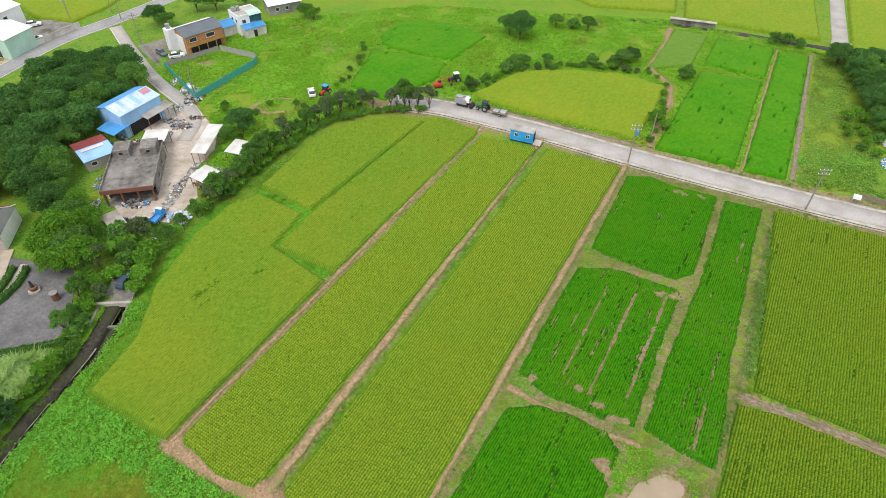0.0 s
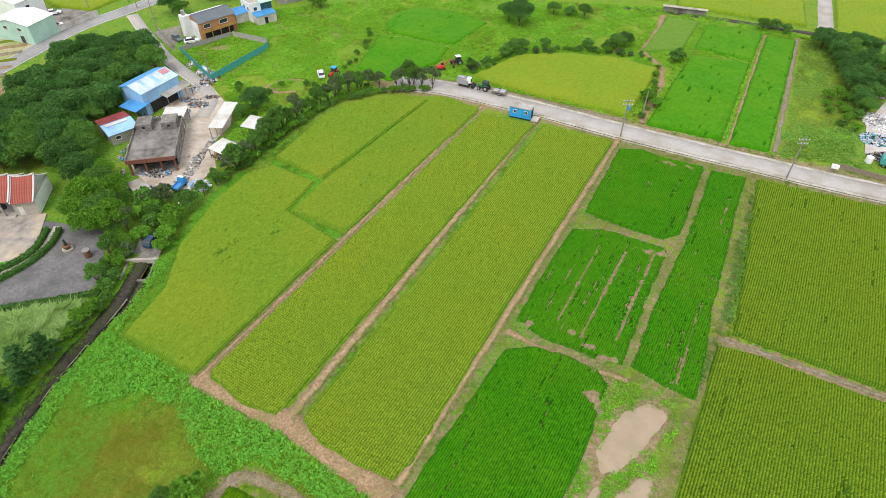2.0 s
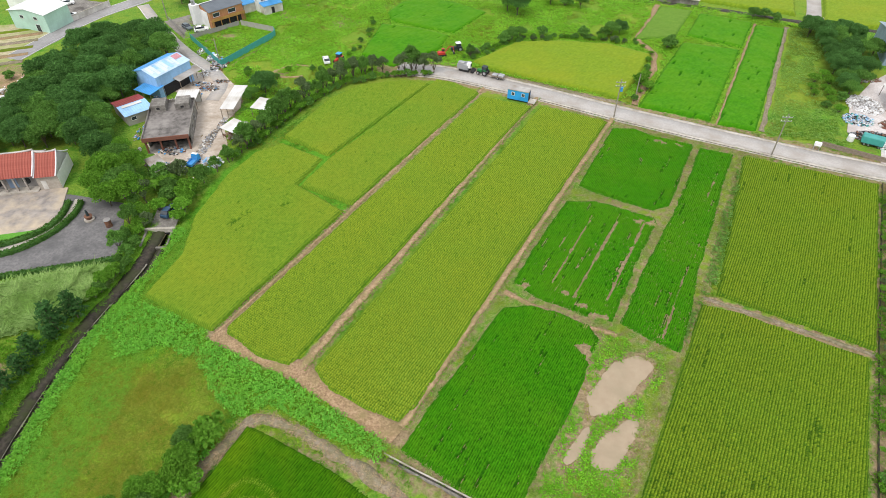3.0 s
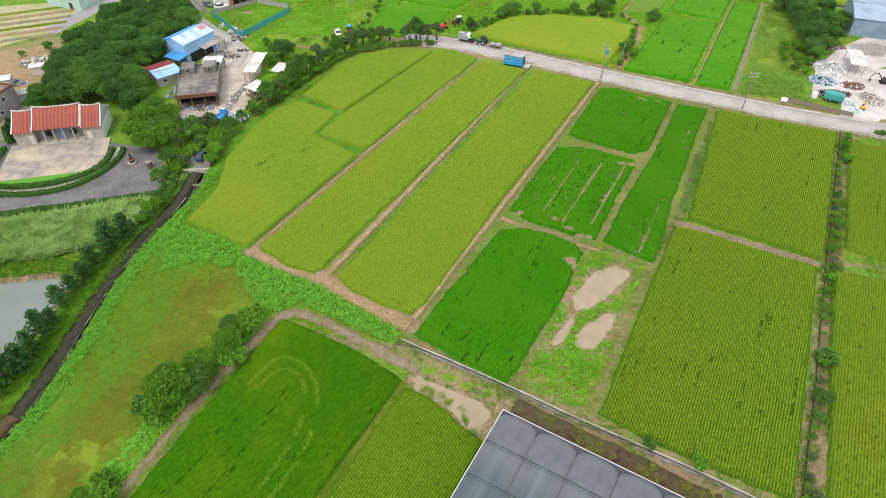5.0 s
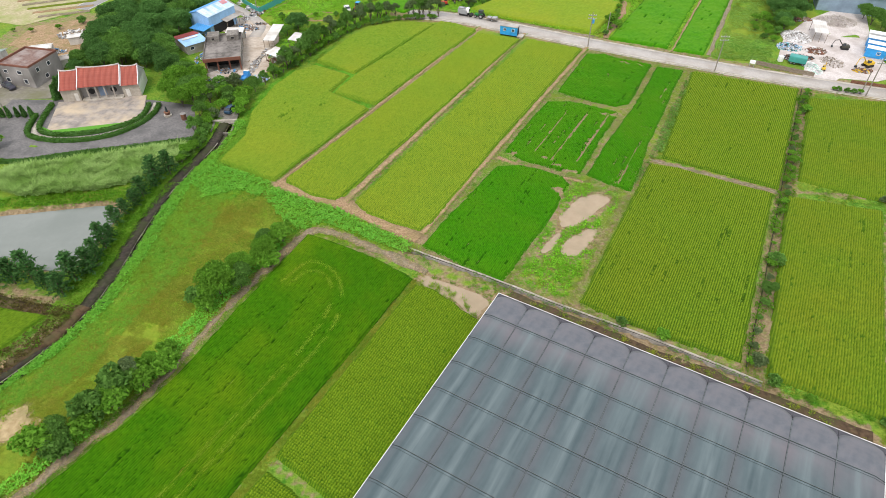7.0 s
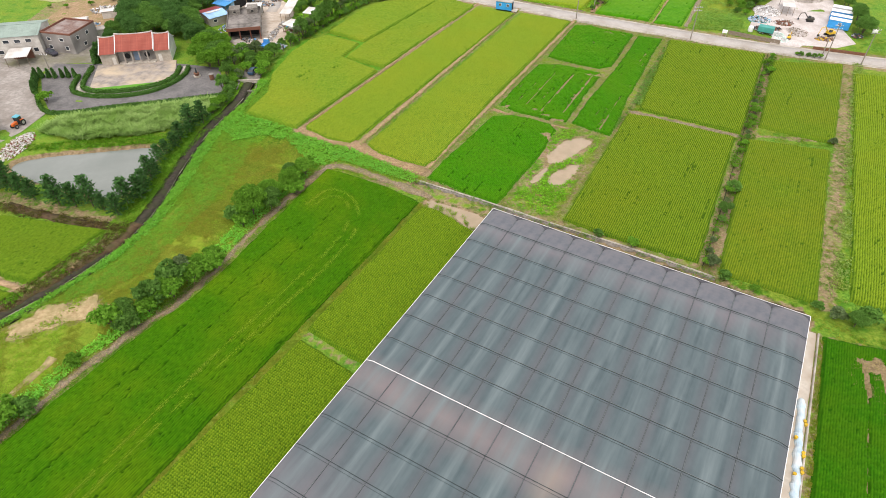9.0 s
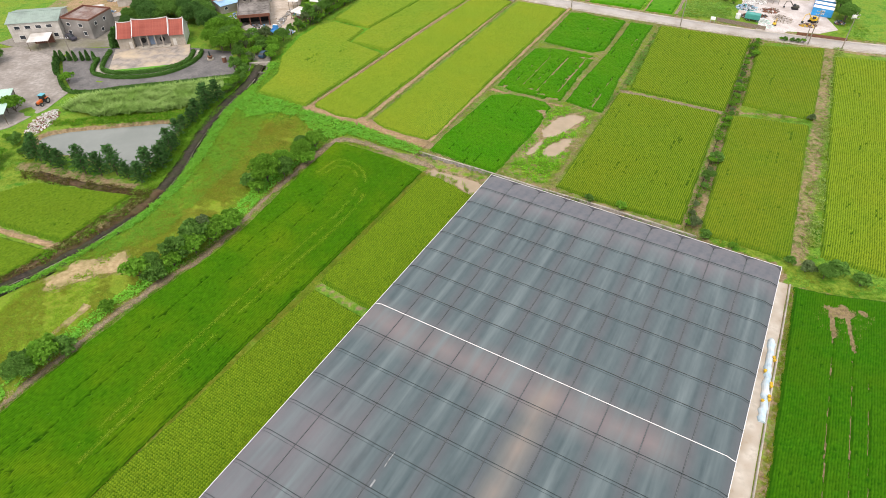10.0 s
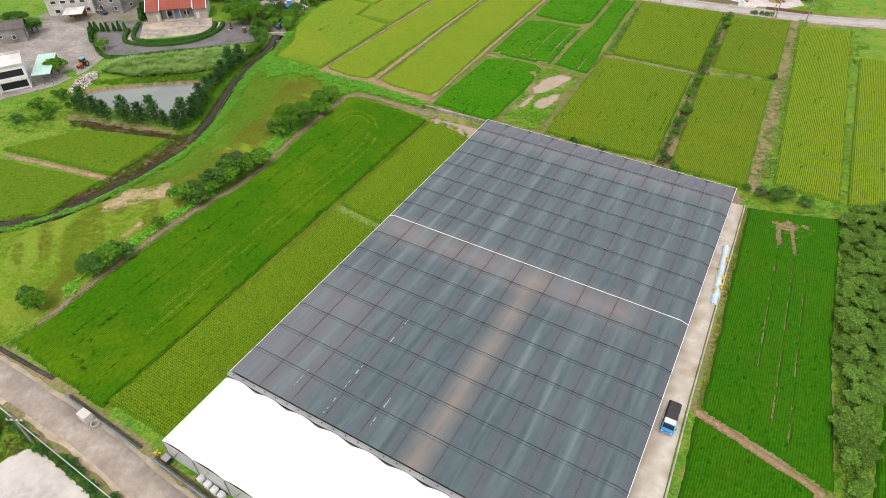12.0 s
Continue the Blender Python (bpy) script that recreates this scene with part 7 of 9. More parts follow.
for z0 in (0.5, 3.5):
    for x0, x1 in ((0.6, 2.6), (3.0, 5.6), (6.6, 12.6)):
        part("gallery", boxes((x0, -0.06, z0, x1, -0.004, z0 + 1.7)), DARK, fl, "dark open gallery bay")
part("floor_band", boxes((0, -0.9, 2.75, 13.1, -0.005, 3.0), (0, -0.9, 3.0, 13.1, -0.8, 3.5)), WHITE, fl, "white balcony band")
for x0 in (2.7, 5.8, 12.75):
    part("gallery_column", boxes((x0, -0.85, 0, x0 + 0.3, -0.55, 2.75)), WHITE, fl)
open_shed((-112.9, 6.4), (-108.6, 8.0), 12.5, 2.9, 3.5, MINT, "carport with pale mint roof beside the villa", "carport", wall=PLASTER)
tagged(part("villa_forecourt", prism([(-138, -6), (-120, -3), (-108, 7), (-104, 16), (-103, 25), (-110, 33), (-117, 45), (-132, 52), (-150, 46), (-150, 10)], -0.25, 0.05), material("worn_forecourt", (0.27, 0.25, 0.23), (0.40, 0.37, 0.34), (0.22, 0.195, 0.17), scale=1.0, coarse=0.15, rough=0.9, bump=0.25)), "worn grey concrete forecourt and lane", "yard", kind="structure")
for m, w, d, mat, lb in (((-124.0, 76.0, 20), 5.5, 3.0, SHEET_WHITE, "low pale shed behind the houses"), ((-117.5, 84.5, 25), 9.0, 2.6, SHEET_WHITE, "long low white roofed shed"), ((-112.5, 69.5, 40), 4.0, 3.0, SHEET_GREY, "small grey lean-to behind the shrine")):
    p0 = (m[0], m[1])
    p1 = (m[0] + w * math.cos(radians(m[2])), m[1] + w * math.sin(radians(m[2])))
    gable_house("shed", p0, p1, d, 2.2, 0.4, PLASTER, mat, lb, "shed", over=0.2)

# ---- scrap yard beyond the road ----
tagged(part("scrap_yard_ground", prism([(86, 90), (92, 103), (103, 116), (117, 127), (125, 124), (119, 108), (114, 95), (113, 78), (106, 74.8), (97, 76.2), (92, 71.2), (88, 77.5), (91, 84)], -0.2, 0.06), GRAVEL), "pale dusty gravel of the scrap yard", "yard", kind="structure")
open_shed((98.6, 99.6), (102.2, 98.6), 9.2, 2.9, 3.2, SHEET_WHITE, "open shelter with pale sheet roof")


def container(x, y, rz, mat, label, L=6.0, W=2.44, z=0.06):
    t = thing("container", pose(x, y, z, 0, 0, rz), label, "container", "blue containers")
    bm = boxes((0, 0, 0.1, L, W, 2.5))
    for k in range(int(L / 0.4)):
        box(bm, 0.12 + k * 0.4, -0.03, 0.2, 0.3 + k * 0.4, -0.002, 2.4)
    part("shell", bm, mat, t)
    part("roof", boxes((-0.03, -0.05, 2.502, L + 0.03, W + 0.05, 2.58)), WHITE, t, "white container roof")
    window(t, "front", L * 0.45, 1.1, 1.0, 0.9, (L, W), WHITE)
    part("door", boxes((L * 0.12, -0.07, 0.15, L * 0.12 + 0.9, -0.035, 2.15)), mat, t)
    return t


container(109.4, 90.4, -30, BLUE_BRIGHT, "bright blue site container with white roof")
container(111.2, 93.9, -30, BLUE_BRIGHT, "bright blue site container with white roof")
container(113.0, 97.6, -28, BLUE, "blue site container with white roof")
container(114.9, 101.2, -28, SHEET_WHITE, "white site container with dusty roof")
gable_house("blue_grey_hall", (110.0, 126.0), (132.0, 119.5), 18.0, 5.2, 1.6, paint("blue_grey_sheet", (0.24, 0.33, 0.42)), paint("blue_grey_roof", (0.30, 0.40, 0.50)), "large blue-grey metal hall behind the scrap yard", "hall")
tt = thing("covered_trailer", pose(88.8, 84.4, 0.06, 0, 0, -28) @ Matrix.Scale(0.85, 4), "trailer covered with a teal tarpaulin", "trailer")
loft([(-2.6, 1.15, 0.9, 2.5), (-2.4, 1.2, 0.8, 2.7), (2.4, 1.2, 0.8, 2.7), (2.6, 1.15, 0.9, 2.5)], TEAL, "tarpaulin", tt)
part("deck", boxes((-2.6, -1.15, 0.6, 2.6, 1.15, 0.79)), BAR_DARK, tt)
for x in (-1.6, -0.6, 1.8):
    for y in (-1.0, 1.0):
        wheel(tt, x, y, 0.4, 0.26)
tk = thing("storage_tank", pose(84.9, 86.0, 0.06) @ Matrix.Scale(0.75, 4), "white plastic storage tank beside the trailer", "tank")
part("tank", tubes(((0, 0, 0), (0, 0, 1.9), 1.0), ((0, 0, 1.9), (0, 0, 2.15), 1.0, 0.35), sides=16), WHITE, tk)
part("lid", tubes(((0, 0, 2.15), (0, 0, 2.25), 0.3), sides=12), WHITE, tk)
fence([(77.5, 83.4), (90.5, 76.6)], 1.2, WOOD, "low brown timber fence between yard and road", 1.6)
fence([(98.8, 73.6), (112.0, 69.5)], 0.9, RUST, "low rusty fence between yard and road", 1.6)
kb = thing("notice_box", pose(75.7, 81.6, 0, 0, 0, -24), "small white notice box on legs beside the road", "notice box")
part("box", boxes((-0.7, -0.4, 1.2, 0.7, 0.4, 1.9)), WHITE, kb)
part("leg", boxes((-0.6, -0.3, -0.1, -0.5, 0.3, 1.2)), STEEL, kb)
part("leg", boxes((0.5, -0.3, -0.1, 0.6, 0.3, 1.2)), STEEL, kb)


def heap(name, x, y, rx, ry, n, size, mats, label, category="scrap heap", z=0.0, peak=0.8, seed=1):
    """A loose heap of odd pieces, too many to count."""
    rg = np.random.RandomState(seed)
    bm = bmesh.new()
    for k in range(int(n * 1.6)):
        a, q = rg.uniform(0, 2 * np.pi), math.sqrt(rg.uniform(0, 1))
        cx, cy = x + q * rx * math.cos(a), y + q * ry * math.sin(a)
        s = 0.75 * size * rg.uniform(0.4, 1.3)
        zz = z + peak * (1 - q) * rg.uniform(0.3, 1)
        lo = len(bm.verts)
        before = len(bm.faces)
        box(bm, -s * rg.uniform(0.3, 1.2), -s * rg.uniform(0.3, 0.9), -s * 0.35, s * rg.uniform(0.3, 1.2), s * rg.uniform(0.3, 0.9), s * rg.uniform(0.1, 0.5))
        bm.verts.ensure_lookup_table()
        bm.faces.ensure_lookup_table()
        m = pose(cx, cy, zz + s * 0.3, rg.uniform(-35, 35), rg.uniform(-35, 35), rg.uniform(0, 360))
        for v in bm.verts[lo:]:
            v.co = m @ v.co
        mi = rg.randint(len(mats))
        for f in bm.faces[before:]:
            f.material_index = mi
    return tagged(part(name, bm, mats), label, category, kind="stuff")


JUNK = [RUST, STEEL, GREY, BAR_DARK, WOOD, SHEET_WHITE, SHEET_GREY, BLUE]
heap("scrap_heap", -66.8, 70.6, 3.2, 1.6, 90, 0.38, JUNK, "heap of tools and scrap under the open bays", seed=1)
heap("scrap_heap", -60.2, 74.5, 1.2, 6.0, 110, 0.4, [SHEET_WHITE, STEEL, GREY, WOOD, CONCRETE], "long heap of pale scrap beside the ruined building", seed=2)
heap("scrap_heap", -68.6, 99.5, 2.6, 1.6, 60, 0.5, JUNK, "rusty machine parts heaped in the yard", seed=3)
heap("scrap_heap", -71.5, 101.5, 3.0, 1.2, 50, 0.4, JUNK, "rusty machine parts heaped in the yard", seed=4)
heap("scrap_heap", -56.4, 67.0, 2.4, 2.0, 60, 0.5, [SHEET_WHITE, CONCRETE, STEEL, BLUE_PALE], "pale boards and sheets dumped by the rice", seed=5)
heap("scrap_heap", -82.5, 90.0, 3.0, 1.6, 60, 0.4, JUNK, "scrap metal under the blue lean-to", seed=6)
heap("scrap_heap", -56.8, 82.0, 2.2, 2.2, 60, 0.45, JUNK, "scrap and drums beside the white shelter", seed=7)
heap("scrap_heap", -55.0, 78.0, 2.6, 1.8, 50, 0.4, [RUST, WOOD, BROWN_TRIM, STEEL], "rusty scrap under the open shed", seed=8)
heap("scrap_heap", -70.5, 112.5, 2.2, 3.4, 70, 0.6, [SHEET_WHITE, GREY, RUST, BAR_DARK], "scrap vehicles and pale sheets beside the fence", seed=9)
heap("scrap_heap", -74.0, 117.0, 1.4, 2.0, 30, 0.7, [BLUE_PALE, WHITE, GREY], "pale scrap sheets beside the lane", seed=10)
heap("scrap_heap", -76.6, 78.0, 1.6, 4.0, 50, 0.35, [SHEET_WHITE, BLUE, GREY, WOOD], "loose boards and bins behind the building", seed=11)
PALE_JUNK = [SHEET_WHITE, STEEL, GREY, WOOD, BAG, CONCRETE]
for q, (x, y, rx, ry, n, s, mats, lb) in enumerate((
        (-66.0, 65.2, 4.6, 1.2, 90, 0.3, JUNK, "tools, tyres and scrap before the open bays"), (-60.6, 68.0, 1.6, 2.4, 60, 0.3, PALE_JUNK, "pale odds and ends beside the ruined building"), (-59.6, 82.2, 0.9, 3.4, 70, 0.3, PALE_JUNK, "pale planks and crates along the yard wall"),
        (-79.6, 95.2, 1.4, 2.6, 60, 0.3, JUNK, "rusty drums and iron beside the warehouse"), (-75.0, 92.2, 2.6, 1.4, 70, 0.32, JUNK, "scrap iron under the warehouse front"), (-70.6, 95.4, 1.6, 2.0, 60, 0.3, JUNK, "machine parts on the yard"), (-66.6, 103.4, 2.2, 1.0, 60, 0.32, [RUST, BAR_DARK, GREY, WOOD], "dark iron beams stacked by the lane"),
        (-72.6, 107.2, 1.4, 2.0, 50, 0.4, PALE_JUNK, "bags and boxes by the warehouse corner"), (-72.0, 115.0, 1.2, 3.2, 80, 0.34, JUNK + [SHEET_WHITE], "scrap piled against the teal fence"), (-78.4, 121.0, 1.2, 2.4, 50, 0.4, PALE_JUNK, "pale boards beside the lane"),
        (-54.4, 82.8, 1.4, 1.4, 40, 0.3, PALE_JUNK, "crates and buckets by the hut"), (-52.0, 79.0, 1.4, 1.8, 40, 0.3, [RUST, WOOD, GREY], "old timber behind the open shed"), (-74.4, 68.8, 0.9, 3.0, 50, 0.3, PALE_JUNK, "rubbish behind the ruined building"), (-112.5, 78.0, 2.2, 3.0, 60, 0.35, PALE_JUNK, "rubbish and boards behind the shrine"))):
    heap("scrap_heap", x, y, rx, ry, n, s, mats, lb, peak=0.5, seed=60 + q)
heap("bag_heap", 95.5, 103.0, 4.2, 5.0, 800, 0.30, [BAG, BAG, BAG, SHEET_GREY], "great heap of white sacks and plastic", "sack heap", peak=1.8, seed=12)
heap("bag_heap", 90.8, 95.5, 3.6, 3.0, 480, 0.28, [BAG, BAG, BLUE_PALE, TEAL, GREY, DARK], "heap of white sacks and blue plastic", "sack heap", peak=1.4, seed=13)
heap("bag_heap", 92.3, 82.0, 2.0, 4.4, 420, 0.27, [BAG, BAG, BAG, paint("pale_mint_plastic", (0.45, 0.72, 0.62))], "heap of white sacks at the yard entrance", "sack heap", peak=1.3, seed=14)
heap("scrap_heap", 90.2, 88.2, 4.6, 2.0, 260, 0.38, [BAR_DARK, DARK, GREY, RUST], "dark scrap metal behind the trailer", peak=1.2, seed=15)
heap("scrap_heap", 97.5, 93.0, 2.8, 2.4, 80, 0.5, [RUST, BROWN_TRIM, WOOD, BAG], "rusty and pale scrap on the gravel", seed=16)
heap("rubble_heap", 99.0, 86.0, 3.0, 4.0, 200, 0.28, [GRAVEL, CONCRETE, WOOD], "pale rubble on the gravel", "rubble heap", seed=17)
heap("rubble_heap", 112.5, 116.0, 6.0, 5.0, 700, 0.26, [GRAVEL, GRAVEL, CONCRETE], "big pale gravel heap", "rubble heap", peak=2.2, seed=18)
heap("scrap_heap", 101.0, 117.0, 4.5, 2.0, 150, 0.45, [RUST, WOOD, STEEL, BROWN_TRIM], "rusty beams heaped behind the shelter", seed=19)
heap("scrap_heap", 105.0, 81.0, 2.5, 1.6, 50, 0.5, [RUST, WOOD, YELLOW, GREY], "rusty scrap beside the yellow excavator", seed=20)
heap("scrap_heap", 115.8, 83.5, 1.5, 1.6, 30, 0.5, [RUST, BAR_DARK, GREY], "dark scrap beside the containers", seed=21)
heap("rubble_heap", -101.4, 9.6, 2.6, 6.4, 420, 0.3, [SHEET_WHITE, BAG, CONCRETE, BROWN_TRIM], "white rubble and broken boards by the pond", "rubble heap", peak=0.5, seed=22)
heap("scrap_heap", -120.0, 92.5, 5.0, 4.0, 80, 0.55, [SHEET_WHITE, WOOD, BAG, GREY], "pale building waste on bare earth", seed=23)
heap("scrap_heap", -117.5, 100.5, 2.5, 2.0, 40, 0.5, [BAG, SHEET_WHITE, paint("pinkish_plastic", (0.6, 0.4, 0.42))], "pinkish and white waste heap", seed=24)
heap("scrap_heap", -120.5, 80.0, 4.0, 2.0, 60, 0.5, [SHEET_WHITE, BLUE, GREY, WOOD], "odds and ends behind the houses", seed=25)
heap("scrap_heap", -58.6, 59.0, 0.6, 2.6, 40, 0.3, [SHEET_WHITE, BAG, WOOD], "white rubbish along the bank", seed=26)
tagged(part("bare_earth", prism([(-136, 84), (-116, 76), (-108, 88), (-112, 103), (-124, 104), (-136, 98)], -0.2, 0.04), SOIL), "bare brown earth behind the houses", "ground", kind="structure")

# ---- beside the greenhouse: tarpaulin bundle, tubs, track furniture ----
tb = thing("tarpaulin_bundle", pose(46.45, -57.0, 0.12, 0, 0, -113.4), "long light blue tarpaulin bundle with yellow tubs", "bundle")
rg = np.random.RandomState(5)
bm = bmesh.new()
rings = []
for q in range(25):
    x = -8.2 + 0.68 * q
    hw, hh, oy = 0.55 * rg.uniform(0.75, 1.15), 0.5 * rg.uniform(0.7, 1.2), rg.uniform(-0.12, 0.12)
    rings.append([bm.verts.new((x, oy + hw * math.cos(a), max(0.0, hh * math.sin(a)))) for a in np.linspace(0, math.pi, 8)])
for a, b in zip(rings, rings[1:]):
    for q in range(7):
        bm.faces.new((a[q], a[q + 1], b[q + 1], b[q]))
bm.faces.new(rings[0])
bm.faces.new(rings[-1])
bmesh.ops.recalc_face_normals(bm, faces=bm.faces)
part("tarpaulin", bm, TARP, tb)
for xx, yy in ((-4.4, 0.5), (-3.9, 0.65), (-1.2, -0.45), (0.9, 0.55), (1.4, 0.6), (3.4, 0.5), (4.0, 0.55), (4.6, -0.3)):
    part("tub", tubes(((xx, yy, 0.2), (xx, yy, 0.6), 0.2, 0.24), sides=10), YELLOW, tb, "yellow plastic tub")
heap("planks", 46.0, -51.5, 0.5, 2.4, 16, 0.5, [WOOD, SHEET_GREY], "dark boards lying on the concrete strip", "planks", peak=0.15, z=0.1, seed=31)
mc = thing("machine_cabinet", pose(-50.0, -91.2, 0.1, 0, 0, -28), "cream machine cabinet beside the track", "cabinet")
part("body", boxes((-0.9, -0.6, 0, 0.9, 0.6, 1.5), bevel=0.03), PLASTER, mc)
part("door", boxes((-0.6, -0.64, 0.2, 0.6, -0.605, 1.35)), SHEET_WHITE, mc)
wr = thing("concrete_ring", pose(-48.4, -92.0, 0.1), "pale concrete well ring beside the cabinet", "well ring")
bm = bmesh.new()
loops = [[bm.verts.new((r * math.cos(k * math.pi / 10), r * math.sin(k * math.pi / 10), z)) for k in range(20)] for r, z in ((0.62, 0.0), (0.62, 0.48), (0.60, 0.5), (0.50, 0.5), (0.48, 0.48), (0.48, 0.0))]
for a, b in zip(loops, loops[1:] + loops[:1]):
    for k in range(20):
        bm.faces.new((a[k], a[(k + 1) % 20], b[(k + 1) % 20], b[k]))
part("ring", bm, CONCRETE, wr)


RAIL_BLUE = paint("blue_grey_rail", (0.16, 0.24, 0.33), 0.5)


def guard_rail(p0, p1, label):
    t = thing("guard_rail", pose(*p0, 0.1, 0, 0, rot_to(p0, p1)), label, "rail")
    w = math.dist(p0, p1)
    for z in (0.35, 0.75):
        part("rail", tubes(((0, 0, z), (w, 0, z), 0.06), sides=6), RAIL_BLUE, t)
    for k in range(int(w / 2) + 1):
        part("post", tubes(((k * 2.0, 0, -0.2), (k * 2.0, 0, 0.85), 0.05), sides=6), RAIL_BLUE, t)
    part("side_channel", boxes((0, 0.45, -0.1, w, 0.75, 0.12)), DITCH_STONE, t, "dark side channel")


guard_rail((-54.8, -87.9), (-41.0, -95.5), "blue-grey guard rail along the track")
guard_rail((-38.5, -96.8), (-27.0, -103.2), "blue-grey guard rail along the track")
for x, y in ((-31.0, -99.2), (-29.9, -99.9), (-28.8, -100.6), (-27.7, -101.2)):
    bg = thing("sack", pose(x, y, 0.0, 0, 0, -28), "full white sack standing beside the film wall", "sack", "white sacks")
    loft([(-0.5, 0.3, 0.0, 0.6), (-0.35, 0.42, -0.02, 0.85), (0.35, 0.42, -0.02, 0.85), (0.5, 0.3, 0.0, 0.6)], BAG, "sack_body", bg)
    part("neck", tubes(((0, 0, 0.85), (0, 0, 1.0), 0.14, 0.08)), BAG, bg)
yl = thing("hydrant", pose(-38.0, -96.0, 0.0), "yellow valve stand beside a dark box", "valve")
part("stand", tubes(((0, 0, 0), (0, 0, 1.0), 0.12), ((-0.5, 0, 0.6), (0.5, 0, 0.6), 0.1), ((0, -0.4, 0.85), (0, 0.4, 0.85), 0.1)), YELLOW, yl)
bx = thing("meter_box", pose(-36.4, -96.8, 0.0, 0, 0, -28), "dark grey meter box at the shed corner", "box")
part("body", boxes((-0.5, -0.4, 0, 0.5, 0.4, 0.9), bevel=0.03), BAR_DARK, bx)
part("lid", boxes((-0.54, -0.44, 0.902, 0.54, 0.44, 0.96)), GREY, bx)
APRON = [(-62.0, -104), (-57.6, -97.4), (-55.4, -95.8), (-53.0, -96.8), (-44.5, -101.8), (-41, -108), (-56, -114)]
tagged(part("concrete_apron", prism(APRON, -0.2, 0.14), material("cement_apron", (0.40, 0.37, 0.33), (0.52, 0.49, 0.45), (0.62, 0.59, 0.54), scale=0.8, coarse=0.12, rough=0.9, bump=0.2)), "pale streaked concrete apron below the track", "pavement", kind="structure")

# ---- culvert, canal walls, weir and bridge ----
cu = thing("culvert", pose(-58.2, 42.5, 0.0, 0, 0, 8), "old concrete culvert box over the ditch", "culvert")
for r in ((-2.6, -2.6, -1.6, -2.2, 1.79, 0.25), (2.2, -2.6, -1.6, 2.6, 1.79, 0.25), (-2.19, -2.6, -1.6, 2.19, -2.2, -0.35)):
    part("culvert_wall", boxes(r, bevel=0.04), CONCRETE_OLD, cu)
part("back_beam", boxes((-2.9, 1.8, -1.6, 2.9, 2.3, 0.5), bevel=0.05), CONCRETE, cu, "pale chipped concrete back beam")
part("pipe_opening", boxes((-1.9, 1.74, -1.3, 1.9, 1.797, -0.45)), DARK, cu)
part("basin_water", boxes((-2.19, -2.19, -1.2, 2.19, 1.7, -0.75)), MUD, cu, "still brown water in the basin")
part("car_standing", boxes((-2.2, 2.32, -0.2, 2.6, 9.0, 0.05)), CONCRETE_OLD, cu, "trodden earth slab behind the culvert")
tagged(ribbon("canal_wall", curvy(CANAL), 0.14, 0.08, CONCRETE, 1.0, 0.05, shift=0.27, rim=0.6), "low pale concrete canal wall", "canal wall", kind="structure")
tagged(ribbon("canal_wall_2", curvy(CANAL), 0.12, 0.02, CONCRETE_OLD, 1.0, 0.10, shift=-0.2, rim=1.0), "low broken mossy canal wall", "canal wall", kind="structure")
tagged(ribbon("canal_bed", curvy(CANAL), 0.36, -0.16, DITCH_STONE, 1.5, rim=1.0), "dark muddy canal bed", "canal", kind="structure")
tagged(ribbon("ditch_wall", RDITCH, 0.16, 0.06, BANK_EARTH, 1.5, 0.04, shift=-0.9, rim=0.8), "weathered concrete ditch edge", "ditch wall", kind="structure")
DITCH_LIP = material("mossy_concrete", (0.16, 0.15, 0.12), (0.34, 0.31, 0.27), (0.10, 0.11, 0.05), scale=1.5, coarse=0.3, rough=0.9)
tagged(ribbon("ditch_wall_2", DITCH_LINE[4:], 0.12, -0.3, DITCH_LIP, 0.7, 0.16, shift=0.22, rim=0.3), "pale broken concrete lip of the drainage ditch", "ditch wall", kind="structure")
we = thing("weir", pose(57.4, 169.6, 0, 0, 0, -14), "dark concrete weir across the far stream", "weir")
part("weir_wall", boxes((0, -0.3, -0.4, 13.0, 0.3, 1.6)), CONCRETE_OLD, we)
part("walkway", boxes((-0.3, -0.7, 1.602, 13.3, 0.7, 1.8)), CONCRETE, we)
tagged(ribbon("far_road", [(100.8, 150), (107.5, 168), (118.5, 198), (126, 220)], 4.6, 0.12, ASPHALT, 2.0, rim=0.3), "pale far lane over the stream", "road", kind="structure")
br = thing("bridge", pose(101.4, 152.2, 0, 0, 0, 68), "small concrete bridge with low parapets", "bridge")
for y in (-2.6, 2.4):
    part("parapet", boxes((-3, y, 0.0, 6, y + 0.25, 0.9)), CONCRETE, br)
part("deck", boxes((-3, -2.3, -0.3, 6, 2.3, 0.10)), CONCRETE, br)
tagged(ribbon("far_stream", [(40, 172), (57, 168.6), (70, 165.4), (84, 160.5), (100, 154.5), (120, 149)], 2.6, 0.0, DITCH_STONE, 2.0, 0.3, rim=0.3), "dark narrow stream between the far fields", "water", kind="structure")
tagged(ribbon("far_bank", curvy([(57, 166), (50.5, 148), (45, 138), (50, 128), (44, 112), (38.5, 99)]), 1.7, 0.06, STRAW, 1.0, 0.5, 0.08, rim=0.25), "bare soil bank of a small canal", "bank", kind="structure")
tagged(ribbon("field_ditch_edge", [(92.9, 150.7), (66.1, 88.6)], 1.2, 0.02, GREY_STRAW, 1.0, 0.35, 0.06, rim=0.25), "bare soil edges of the field ditch", "ditch edge", kind="structure")
tagged(ribbon("field_ditch", [(92.8, 150.5), (66.0, 88.6)], 1.0, 0.06, MUD, 1.0, 0.25, rim=0.25), "narrow wet muddy field ditch", "ditch", kind="structure")

